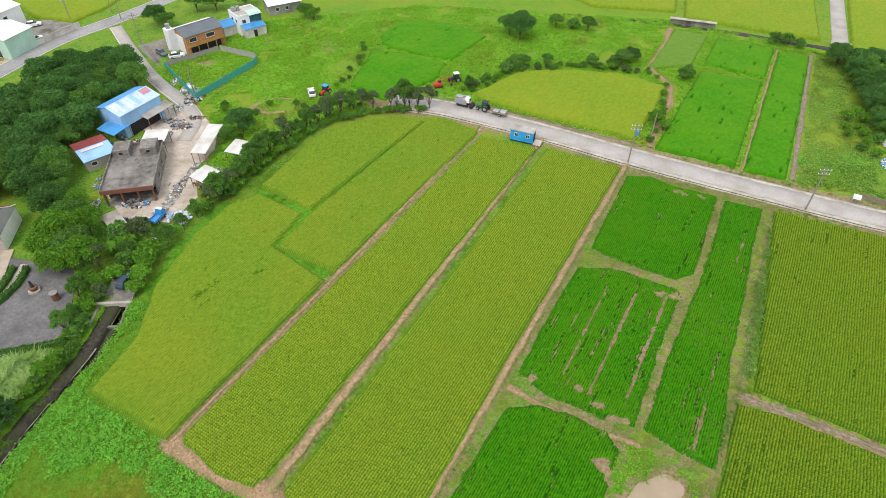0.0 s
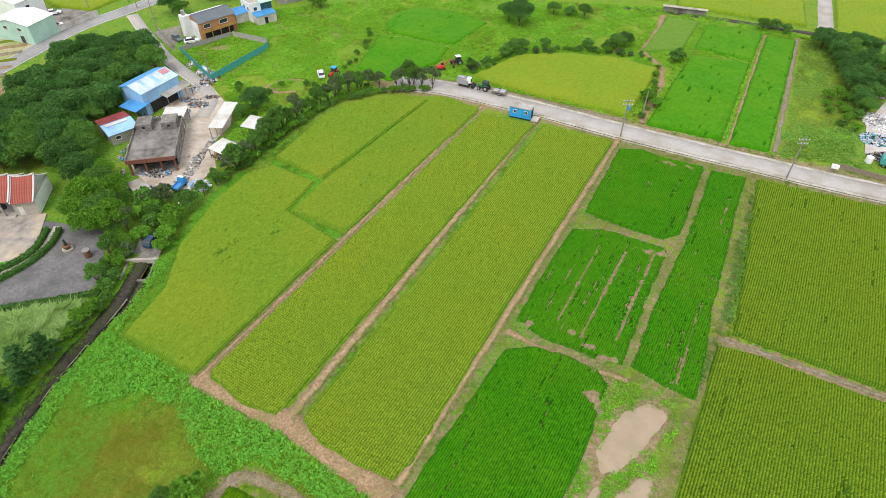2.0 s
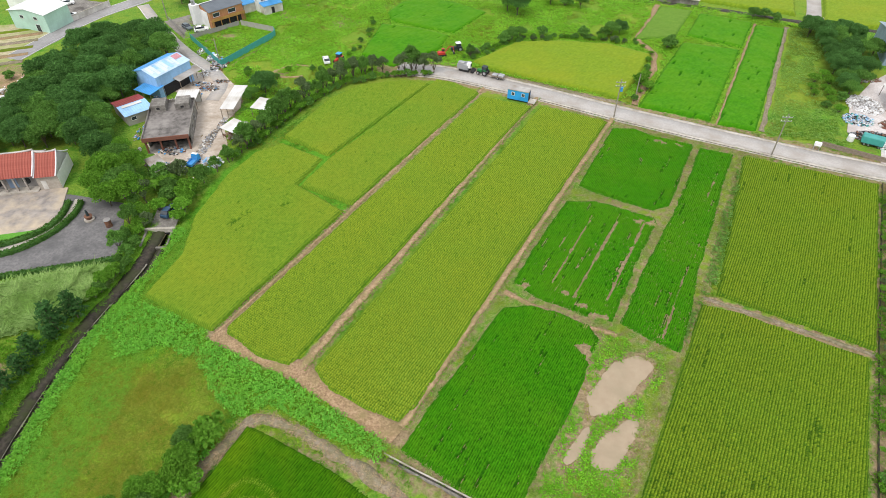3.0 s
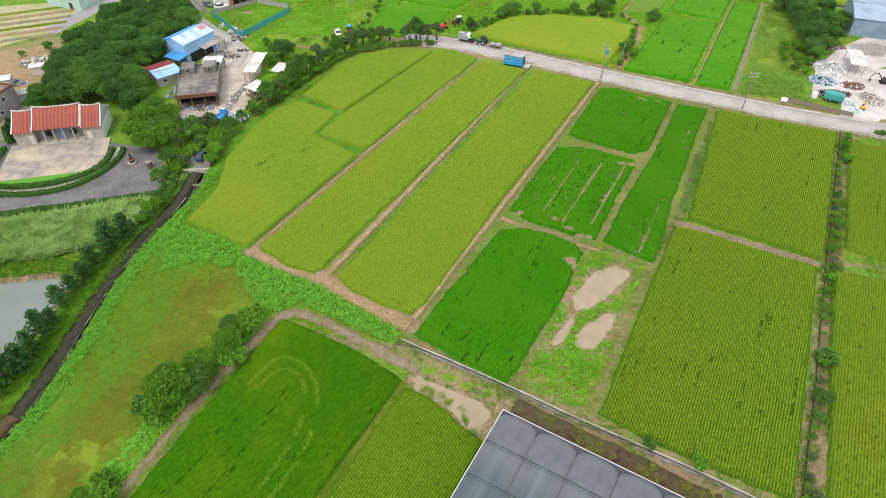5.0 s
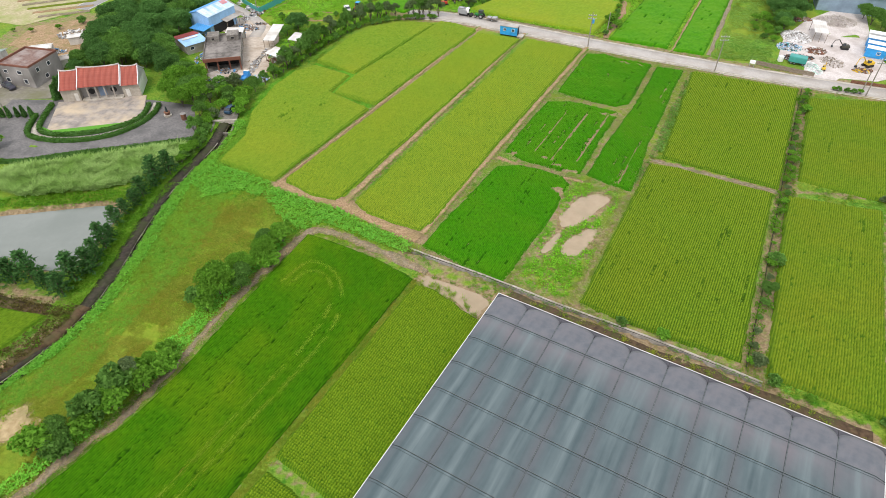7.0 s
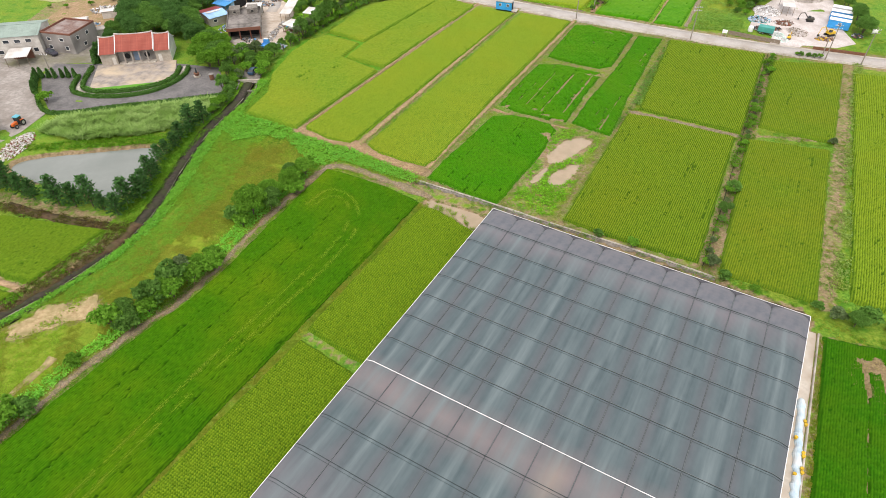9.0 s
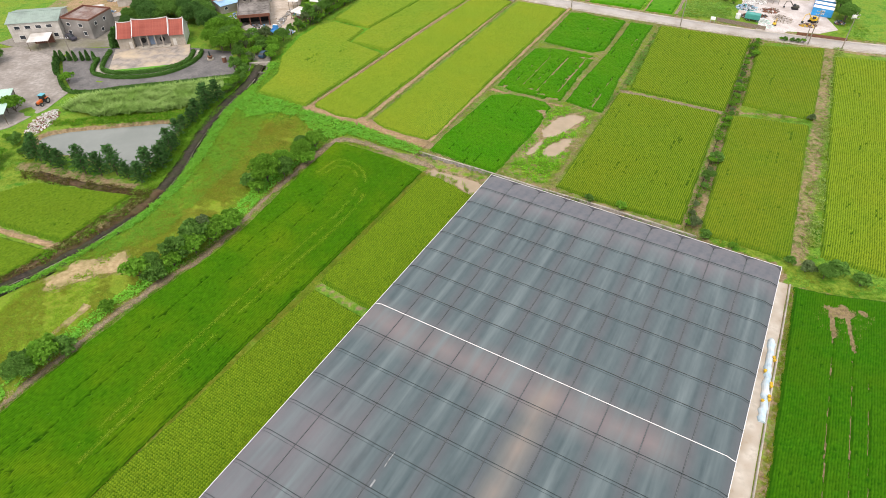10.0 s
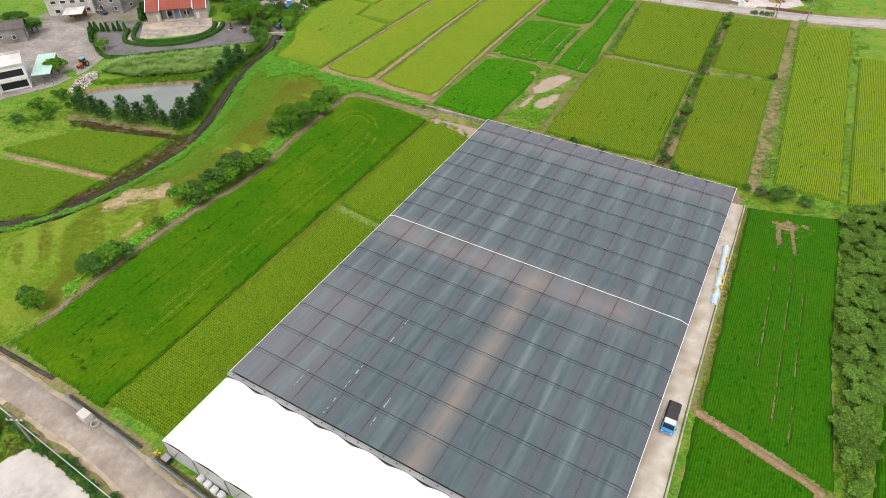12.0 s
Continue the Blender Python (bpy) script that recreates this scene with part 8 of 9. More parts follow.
# ---- trees, hedges and weeds ----
def cards(rg, centres, normals, size, spread=0.8, aspect=1.6):
    """A small leaf spray (a bent diamond of four corners) at every centre."""
    n = len(centres)
    nr = normals + rg.normal(0, spread, (n, 3))
    nr /= np.linalg.norm(nr, axis=1)[:, None] + 1e-9
    nr *= np.where((nr * (normals + np.array([0, 0, 0.6]))).sum(1) < 0, -1, 1)[:, None]
    a = np.cross(nr, rg.normal(0, 1, (n, 3)))
    a /= np.linalg.norm(a, axis=1)[:, None] + 1e-9
    b = np.cross(nr, a)
    s = size * rg.uniform(0.6, 1.3, (n, 1))
    drop = -nr * s * 0.25
    v = np.stack([centres - a * s * aspect / 2 + drop, centres - b * s / 2, centres + a * s * aspect / 2 + drop, centres + b * s / 2], 1)
    return v.reshape(-1, 3), np.arange(4 * n).reshape(-1, 4)


def blob_points(rg, blobs, n):
    """Places near the skins of lumps (x, y, z, rx, rz), with the way out."""
    w = np.array([b[3] * b[3] for b in blobs])
    pick = rg.choice(len(blobs), n, p=w / w.sum())
    d = rg.normal(0, 1, (n, 3))
    d[:, 2] = np.where(d[:, 2] < -0.55, -d[:, 2], d[:, 2])
    d /= np.linalg.norm(d, axis=1)[:, None]
    bl = np.array(blobs)[pick]
    r = rg.uniform(0.62, 1.06, (n, 1))
    return bl[:, :3] + d * r * bl[:, [3, 3, 4]], d


def limbs(rg, h, blobs, r):
    bm = bmesh.new()
    fork = Vector((rg.uniform(-0.2, 0.2), rg.uniform(-0.2, 0.2), h))
    tube(bm, (0, 0, -0.3), fork * 0.5, r, r * 0.8, 7)
    tube(bm, fork * 0.5, fork, r * 0.8, r * 0.65, 7)
    for b in blobs[:7]:
        mid = fork.lerp(Vector(b[:3]), 0.55) + Vector((0, 0, -0.2))
        tube(bm, fork, mid, r * 0.5, r * 0.3, 5)
        tube(bm, mid, b[:3], r * 0.3, r * 0.1, 5)
    return bm


def tree_kind(seed, name, label, height, radius, mat, count, size, trunk=0.4, flat=0.75, lumps=9, category="tree"):
    """A tree with trunk, limbs and an uneven crown of many sprays; built once, out of the way, then copied."""
    rg = np.random.RandomState(seed)
    base = height * trunk
    blobs = []
    for k in range(lumps):
        a, q = k * 2.4 + rg.uniform(-0.4, 0.4), math.sqrt((k + 0.4) / lumps) * radius * 0.72
        zz = base + (height - base) * (0.30 + 0.52 * (1 - (q / radius) ** 2) + rg.uniform(-0.16, 0.12))
        rr = radius * rg.uniform(0.30, 0.5)
        blobs.append((q * math.cos(a), q * math.sin(a), zz, rr, rr * flat))
    t = thing(name, pose(0, 0, 0), label, category)
    part("trunk", limbs(rg, base, blobs, 0.05 + height * 0.022), BARK, t)
    c, nrm = blob_points(rg, blobs, count)
    v, f = cards(rg, c, nrm, size)
    raw("crown", v, f, mat, t)
    return t


def conifer_kind(seed, label, height, radius):
    """A young tiered conifer: whorls of drooping branches set with needles."""
    rg = np.random.RandomState(seed)
    t = thing("conifer", pose(0, 0, 0), label, "tree", "conifers by the pond")
    bm = tubes(((0, 0, -0.2), (0, 0, height), 0.13, 0.02), sides=6)
    cs, ns = [], []
    tiers = 8
    for k in range(tiers):
        z = height * (0.16 + 0.82 * k / tiers)
        r = 1.12 * radius * (1 - k / tiers) ** 0.8 * rg.uniform(0.7, 1.2) + 0.15
        for b in range(6):
            a = b * math.pi / 3 + k * 0.7 + rg.uniform(-0.2, 0.2)
            end = Vector((r * math.cos(a), r * math.sin(a), z + 0.18 * r))
            tube(bm, (0, 0, z), end, 0.03, 0.01, 4)
            for q in np.linspace(0.25, 1.0, 5):
                for _ in range(2):
                    cs.append(np.array([end[0] * q, end[1] * q, z + 0.18 * r * q]) + rg.normal(0, 0.10, 3))
                    ns.append((0, 0, 1))
    part("trunk", bm, BARK, t)
    v, f = cards(rg, np.array(cs), np.array(ns, float), 0.30, 0.5, 3.0)
    raw("crown", v, f, NEEDLE, t)
    return t


def cypress_kind(seed, label, height, radius):
    rg = np.random.RandomState(seed)
    t = thing("cypress", pose(0, 0, 0), label, "tree", "cypress row")
    part("trunk", tubes(((0, 0, -0.2), (0, 0, height * 0.8), 0.1, 0.03), sides=6), BARK, t)
    n = 520
    z = rg.uniform(0.05, 1, n) ** 0.9
    a = rg.uniform(0, 2 * np.pi, n)
    r = radius * np.sqrt(np.clip(1 - z, 0, 1)) * rg.uniform(0.75, 1.05, n) * np.clip(z * 8, 0.4, 1)
    c = np.stack([r * np.cos(a), r * np.sin(a), z * height], 1)
    v, f = cards(rg, c, np.stack([np.cos(a), np.sin(a), 0 * a + 0.2], 1), 0.33, 0.5)
    raw("crown", v, f, LEAF[2], t)
    return t


def banana_kind(seed):
    rg = np.random.RandomState(seed)
    t = thing("banana_plant", pose(0, 0, 0), "banana plant with broad bright green leaves", "plant", "banana plants")
    part("trunk", tubes(((0, 0, -0.1), (0, 0, 1.6), 0.14, 0.09)), material("banana_stem", (0.15, 0.2, 0.05), (0.22, 0.26, 0.08)), t)
    for k in range(8):
        a = k * 0.8 + rg.uniform(-0.2, 0.2)
        d, s = Vector((math.cos(a), math.sin(a), 0)), Vector((-math.sin(a), math.cos(a), 0))
        bm, prev = bmesh.new(), None
        for q in range(6):
            u = q / 5
            p = d * (1.7 * u) + Vector((0, 0, 1.5 + 1.3 * u - 1.5 * u * u))
            w = 0.32 * math.sin(math.pi * (0.12 + 0.86 * u))
            row = [bm.verts.new(p - s * w + Vector((0, 0, -0.06))), bm.verts.new(p), bm.verts.new(p + s * w + Vector((0, 0, -0.06)))]
            if prev:
                bm.faces.new((prev[0], row[0], row[1], prev[1]))
                bm.faces.new((prev[1], row[1], row[2], prev[2]))
            prev = row
        part("leaf", bm, LEAF[1], t)
    return t


ORCHARD_LEAF = leafy("orchard_leaf", (0.15, 0.31, 0.05), (0.27, 0.46, 0.10), (0.19, 0.34, 0.05))
KINDS = {
    "dark": tree_kind(1, "tree", "large dense dark green broadleaf tree", 8.0, 4.6, LEAF[2], 9000, 0.30, trunk=0.14, lumps=22),
    "green": tree_kind(2, "tree", "dense mid-green broadleaf tree", 7.0, 4.0, LEAF[0], 7000, 0.29, trunk=0.14, lumps=20),
    "bright": tree_kind(3, "tree", "bright green spreading tree with layered crown", 6.5, 4.0, LEAF[1], 7000, 0.28, trunk=0.14, flat=0.6, lumps=20),
    "grey": tree_kind(4, "tree", "slender grey-green roadside tree with thin crown", 6.0, 2.1, LEAF[3], 1900, 0.25, trunk=0.14, flat=1.0, lumps=8),
    "slim": tree_kind(5, "tree", "slender dark green roadside tree", 6.5, 2.4, LEAF[0], 1900, 0.26, trunk=0.12, flat=1.0, lumps=9),
    "bush": tree_kind(6, "bush", "rounded bright green leafy bush", 2.0, 1.5, LEAF[1], 900, 0.22, trunk=0.12, lumps=7, category="bush"),
    "shrub": tree_kind(7, "shrub", "low spreading green leafy shrub", 1.7, 1.4, LEAF[0], 800, 0.22, trunk=0.1, lumps=7, category="shrub"),
    "pale": tree_kind(8, "shrub", "low pale grey-green shrub", 1.6, 1.3, LEAF[3], 800, 0.20, trunk=0.1, lumps=6, category="shrub"),
    "thicket": tree_kind(10, "bush", "dense dark green bush beside the track", 1.7, 1.5, LEAF[2], 560, 0.24, trunk=0.1, lumps=9, category="bush"),
    "orchard": tree_kind(9, "orchard_tree", "densely planted mid-green orchard tree", 3.6, 2.3, ORCHARD_LEAF, 1700, 0.30, trunk=0.15, lumps=12),
    "conifer": conifer_kind(11, "young dark green tiered conifer by the pond", 6.2, 2.1),
    "cypress": cypress_kind(12, "narrow dark green cypress", 3.0, 0.75),
    "banana": banana_kind(13),
}
PROTO = {k: True for k in KINDS}
planter = np.random.RandomState(77)


def plant(kind, x, y, s=1.0, tall=1.0, group=""):
    """A copy of a kind of tree; the first one planted is the built one itself."""
    m = pose(x, y, 0, 0, 0, planter.uniform(0, 360)) @ Matrix.Diagonal((s, s, s * tall, 1))
    if PROTO[kind]:
        PROTO[kind] = False
        KINDS[kind].matrix_world = m
        ob = KINDS[kind]
    else:
        src = KINDS[kind]
        keep = src.matrix_basis.copy()
        src.matrix_basis = Matrix.Identity(4)
        ob = copy_thing(src, m)
        src.matrix_basis = keep
    if group:
        ob["group"] = group
    return ob


def row(kinds, line, step, jitter=0.8, s=(0.85, 1.2), group=""):
    for k, (x, y) in enumerate(spaced(line, step)):
        kind = kinds[planter.randint(len(kinds))]
        plant(kind, x + planter.uniform(-jitter, jitter), y + planter.uniform(-jitter, jitter), planter.uniform(*s), planter.uniform(0.9, 1.15), group)


def wood(kinds, poly, gap, s=(0.8, 1.2), group=""):
    """Trees spread over an outline, no two nearer than gap."""
    p = np.array(poly)
    got = []
    for _ in range(2600):
        x, y = planter.uniform(p[:, 0].min(), p[:, 0].max()), planter.uniform(p[:, 1].min(), p[:, 1].max())
        if inside(poly, np.array([x]), np.array([y]))[0] and all((x - a) ** 2 + (y - b) ** 2 > gap * gap for a, b in got):
            got.append((x, y))
            plant(kinds[planter.randint(len(kinds))], x, y, planter.uniform(*s), planter.uniform(0.9, 1.15), group)


# the wooded rise between the village road, the sheds and the shrine
wood(["dark", "dark", "green"], [(-114, 97.5), (-111.5, 106), (-109, 116), (-104.5, 121.5), (-100, 125.5), (-93, 124.5), (-84.5, 115), (-87, 106), (-86.5, 97), (-88, 90), (-95, 84), (-104, 78)], 3.9, (0.75, 1.0), "village wood")
wood(["dark", "green", "green"], [(-106, 80), (-92, 84), (-84, 78), (-79, 70), (-80, 66), (-87, 71), (-99, 70), (-108, 70)], 3.7, (0.65, 0.95), "village wood")
wood(["bright", "green", "bright"], [(-79, 69), (-74, 66), (-70, 61), (-67, 52), (-72, 50.5), (-76, 58)], 3.6, (0.7, 0.95), "village wood")
plant("bright", -73.5, 57.5, 1.1, 1.0)
plant("green", -69.5, 53.5, 0.85)
for x, y, k, s in ((-64.5, 52.5, "grey", 0.9), (-63.0, 48.0, "bush", 1.3), (-62.0, 46.2, "pale", 1.4), (-65.5, 49.5, "bush", 1.2), (-57.0, 56.0, "bush", 1.6), (-55.8, 50.2, "bush", 1.5), (-56.5, 53.2, "bright", 0.45),
                   (-55.5, 59.8, "green", 0.55), (-54.2, 63.8, "slim", 0.6), (-52.8, 67.5, "slim", 0.65), (-51.2, 71.2, "grey", 0.8), (-64.5, 60.5, "shrub", 1.8), (-61.8, 62.0, "pale", 1.9), (-62.5, 57.5, "bush", 1.3)):
    plant(k, x, y, s)
for x, y in ((-63.8, 58.2), (-62.4, 59.2), (-64.6, 56.6), (-61.5, 57.2)):
    plant("banana", x, y, planter.uniform(0.8, 1.1))
for x, y, k, q in ((-56.0, 47.6, "bush", 1.1), (-60.9, 50.2, "bush", 1.3), (-61.2, 46.2, "pale", 1.2), (-56.0, 51.8, "bush", 1.2), (-60.2, 53.6, "shrub", 1.5), (-57.4, 54.2, "bush", 1.4), (-61.0, 56.4, "green", 0.42)):
    plant(k, x, y, q)
# the slender row along the curved edge of the rice
row(["slim", "grey", "slim"], curvy([(-50.8, 73), (-48.2, 79.8), (-46, 86.4), (-43, 94), (-38.5, 101), (-33.2, 107.2)]), 1.9, 0.7, (0.65, 1.0), "trees along the rice")
row(["grey", "slim"], [(-33, 109.0), (-26, 111.4)], 1.7, 0.6, (0.7, 0.95), "trees along the rice")
row(["grey", "slim"], [(-21.5, 112.2), (-12.6, 112.8)], 1.5, 0.7, (0.75, 1.05), "trees along the rice")
row(["shrub", "bush"], curvy([(-52.5, 68), (-48.0, 77), (-44.5, 87), (-40, 96), (-34, 104.5), (-25, 109), (-13, 110.5)]), 1.8, 0.5, (0.7, 1.1), "bushes along the rice")
row(["bush", "shrub", "pale"], [(-52.5, 97), (-56, 103), (-62, 108)], 2.0, 1.0, (0.5, 1.0))
plant("dark", -53.6, 98.2, 0.72)
plant("green", -56.0, 94.4, 0.5)
row(["shrub", "bush", "green"], [(-58.5, 101.5), (-52, 108), (-46, 112)], 3.6, 1.5, (0.5, 0.8))
# bushes and trees beyond the road
for x, y, k, s in ((11, 154, "dark", 0.95), (8, 157, "green", 0.8), (22, 163, "green", 0.6), (27, 163, "shrub", 1.6), (31.5, 161.7, "green", 0.6), (38.3, 139.8, "green", 0.62), (41, 141.5, "dark", 0.5), (36, 138.6, "shrub", 1.5), (29.8, 139.1, "shrub", 1.5),
                   (18.3, 139.2, "shrub", 1.4), (9, 134.6, "green", 0.55), (11.4, 136.4, "green", 0.5), (6.5, 132.6, "shrub", 1.7), (-2.7, 122.2, "slim", 0.62), (53.5, 132.8, "shrub", 1.9), (41.7, 109.1, "bush", 1.6), (43.2, 106.8, "bush", 1.2), (84.3, 156.1, "green", 0.5), (88, 157, "shrub", 1.6), (91, 155, "shrub", 1.4),
                   (-55.1, 165.2, "green", 0.6), (-52, 163, "bush", 1.8), (-89.7, 166.8, "green", 0.9), (-84, 168, "green", 0.8), (-97.6, 155.2, "dark", 0.75), (-94, 153, "green", 0.7), (-76, 172, "dark", 0.8)):
    plant(k, x, y, s)
row(["shrub", "bush"], [(44.5, 136), (48.5, 129), (43, 112), (39, 101)], 4.5, 0.6, (0.5, 0.9))
row(["shrub", "pale", "shrub"], [(-2, 121.5), (8, 131.5), (24, 137), (40, 136.5)], 4.0, 1.0, (0.5, 0.9))
wood(["dark", "green", "dark"], [(97, 150), (106, 148), (110, 132), (101, 117), (93, 106), (90, 108), (94, 124)], 3.6, (0.5, 0.75), "wood by the scrap yard")
wood(["shrub", "bush"], [(84, 108), (90, 120), (93, 108), (86, 96)], 3.0, (0.8, 1.3))
row(["green", "shrub"], [(121, 118), (124, 108), (122, 96), (117, 84)], 3.5, 1.2, (0.5, 0.8))
row(["bush", "shrub"], [(92.4, 69.3), (98.0, 67.1)], 1.3, 0.3, (0.5, 0.7), "bushes beside the road")
# along the ditch between the ripe fields, and the canal
row(["bush", "pale", "shrub", "bush"], [(84.8, 67.5), (64.8, 24.5)], 2.3, 0.6, (0.35, 0.75), "ditch bushes")
row(["pale", "shrub", "bush"], [(64.0, 22.5), (44.0, -21.5)], 3.4, 0.5, (0.3, 0.7), "ditch bushes")
for x, y, k, s in ((25.6, -14.2, "shrub", 0.8), (31.3, -17.0, "bush", 0.9), (55.2, 2.0, "shrub", 1.2), (51.0, -6.0, "green", 0.36), (69.6, 33.8, "bush", 1.0), (81, 57.2, "bush", 0.9), (44.5, -21.2, "pale", 1.1), (61.0, -33.0, "pale", 1.2), (63.5, -34.6, "green", 0.42), (66, -33.5, "shrub", 1.4), (69, -36, "shrub", 1.2), (83.0, 21.0, "pale", 0.9), (59.0, -30.8, "shrub", 0.8), (46.0, -24.6, "shrub", 0.9), (50, -27.4, "bush", 0.6)):
    plant(k, x, y, s)
# the meadow's trees beside the deep green field
for x, y, k, s in ((-40.6, -11.6, "bright", 0.92), (-37.6, -9.8, "green", 0.62), (-43.4, -13.6, "shrub", 1.7), (-38.6, -6.2, "bright", 0.62), (-35.4, -2.4, "bright", 0.66), (-36.2, 1.2, "green", 0.5), (-33.4, 2.2, "bush", 1.9), (-34.0, -4.6, "bush", 1.5), (-41.8, -15.2, "bush", 1.3),
                   (-43.0, -27.6, "bush", 1.7), (-45.6, -27.2, "bright", 0.44), (-47.2, -29.4, "grey", 0.8), (-45.4, -30.6, "bush", 2.0), (-48.6, -32.0, "shrub", 2.5), (-47.6, -34.2, "bush", 1.9), (-50.6, -35.2, "shrub", 2.2), (-50.4, -37.8, "bush", 1.5), (-53.2, -39.4, "green", 0.5), (-55.0, -41.4, "bush", 1.9), (-52.0, -41.8, "shrub", 1.7), (-44.2, -24.6, "bush", 1.2),
                   (-63.0, -62.8, "green", 0.56), (-61.0, -59.6, "bush", 1.9), (-59.6, -57.6, "shrub", 1.6), (-64.4, -61.0, "shrub", 1.5), (-57.0, -49.2, "bush", 1.0), (-68.2, -71.0, "bush", 1.6), (-71.0, -69.5, "shrub", 1.4)):
    plant(k, x, y, s)
# conifers round the pond
row(["conifer"], [(-95.0, -5.5), (-88.7, -8.0), (-77.5, -10.6), (-70.5, -11.6)], 2.9, 0.6, (0.65, 1.15), "conifers by the pond")
row(["conifer"], [(-67.5, -12.8), (-65.0, -8.0), (-65.6, 0.0), (-65.6, 10.0), (-64.6, 19.0), (-63.2, 23.0)], 3.0, 0.7, (0.6, 1.15), "conifers by the pond")
row(["shrub", "bush"], [(-62.0, 26.0), (-60.5, 33.0), (-61.5, 40.0), (-62.6, 46.0)], 1.7, 0.7, (0.7, 1.3))
row(["shrub", "slim"], [(-62.8, 36.0), (-64.0, 44.0), (-65.5, 50.0)], 2.2, 0.5, (0.5, 0.8))
row(["bush", "shrub"], [(-99, -3), (-103, 3), (-108, -4), (-100, -9), (-106, -12)], 2.6, 1.5, (0.6, 1.2))
# the cypress rows by the shrine
row(["cypress"], [(-114.2, 43.2), (-105.5, 44.0)], 1.7, 0.15, (0.85, 1.1), "cypress row")
row(["cypress"], [(-115.6, 43.0), (-111.5, 34.6)], 1.1, 0.15, (0.8, 1.0), "cypress row")
row(["cypress"], [(-103.9, 52.5), (-104.4, 58.5)], 1.2, 0.3, (1.2, 1.6), "cypress row")
plant("bush", -105.5, 30.0, 1.4)
plant("bush", -110.5, 14.5, 2.0)
plant("bright", -112.0, 13.5, 0.55)
plant("green", -132, 42, 0.5)
wood(["green", "shrub"], [(-146, 48), (-136, 46), (-132, 40), (-140, 38)], 3.0, (0.5, 0.7))
for x, y, k, q in ((-105.5, 66.5, "dark", 0.5), (-103.0, 70.5, "green", 0.55), (-107.5, 70.5, "green", 0.45), (-109.5, 74.5, "shrub", 1.6), (-106.0, 76.0, "dark", 0.5), (-119.0, 71.5, "shrub", 1.5), (-122.0, 101.0, "shrub", 1.2), (-114.0, 88.0, "bush", 1.1)):
    plant(k, x, y, q)
row(["bush", "shrub"], [(-128, 96), (-140, 92)], 4.5, 1.5, (0.5, 0.8))
# the orchard
ORCHARD = [(75.4, -38.5), (92, -36), (82, -60), (66.0, -75.0), (59.4, -86.0), (52.6, -97.6), (50.8, -104), (49.6, -100), (53.2, -88.0), (60.6, -71.1), (70.8, -49.2)]
wood(["orchard"], ORCHARD, 1.55, (0.42, 0.66), "orchard trees")
# by the farm track
row(["thicket", "thicket", "shrub"], [(-76, -85.6), (-66, -90.2), (-57.0, -94.2), (-46.5, -99.6), (-38, -104.8)], 1.1, 0.5, (0.4, 0.75), "bushes beside the track")
row(["thicket"], [(-76, -88.4), (-67, -92.4), (-61, -95.2)], 1.3, 0.8, (0.6, 1.0), "bushes beside the track")
row(["thicket", "shrub"], [(-78, -93), (-68, -96.5), (-62.5, -100)], 1.5, 1.0, (0.7, 1.1), "bushes beside the track")


def hedge(line, w, h, mat, label, dense=26, size=0.2):
    """A clipped hedge: a soft-edged box of small leaves along a line."""
    rg = np.random.RandomState(int(abs(line[0][0]) * 10))
    pts = spaced(curvy(line), 0.25)
    d = np.gradient(pts, axis=0)
    d /= np.linalg.norm(d, axis=1)[:, None]
    nrm = np.stack([-d[:, 1], d[:, 0]], 1)
    n = len(pts) * dense // 2
    k = rg.randint(0, len(pts), n)
    face = rg.uniform(0, 1, n)
    o = np.where(face < 0.5, rg.uniform(-1, 1, n), np.where(face < 0.75, -1, 1)) * w / 2
    z = np.where(face < 0.5, h, rg.uniform(0, h, n)) + rg.normal(0, 0.05, n)
    c = np.concatenate([pts[k] + nrm[k] * o[:, None] + rg.normal(0, 0.06, (n, 2)), z[:, None]], 1)
    out = np.where((face < 0.5)[:, None], np.array([0, 0, 1.0]), np.concatenate([nrm[k] * np.sign(o)[:, None], np.zeros((n, 1))], 1))
    v, f = cards(rg, c, out, size, 0.5)
    t = thing("hedge", pose(0, 0, 0), label, "hedge", "clipped hedges")
    raw("foliage", v, f, mat, t)
    ribbon("inner_foliage", curvy(line), w * 0.8, h * 0.9, LEAF[2], 1.0, 0.03, parent=t)
    return t


clipped = "clipped bright green hedge round the forecourt"
HEDGE_LEAF = leafy("hedge_leaf", (0.05, 0.15, 0.02), (0.10, 0.23, 0.035), (0.06, 0.16, 0.022))
hedge(HEDGE1, 1.1, 0.9, HEDGE_LEAF, clipped)
hedge(HEDGE2, 1.1, 0.9, HEDGE_LEAF, clipped)
hedge(HEDGE3, 0.9, 0.9, HEDGE_LEAF, "clipped green hedge between yard and cane")


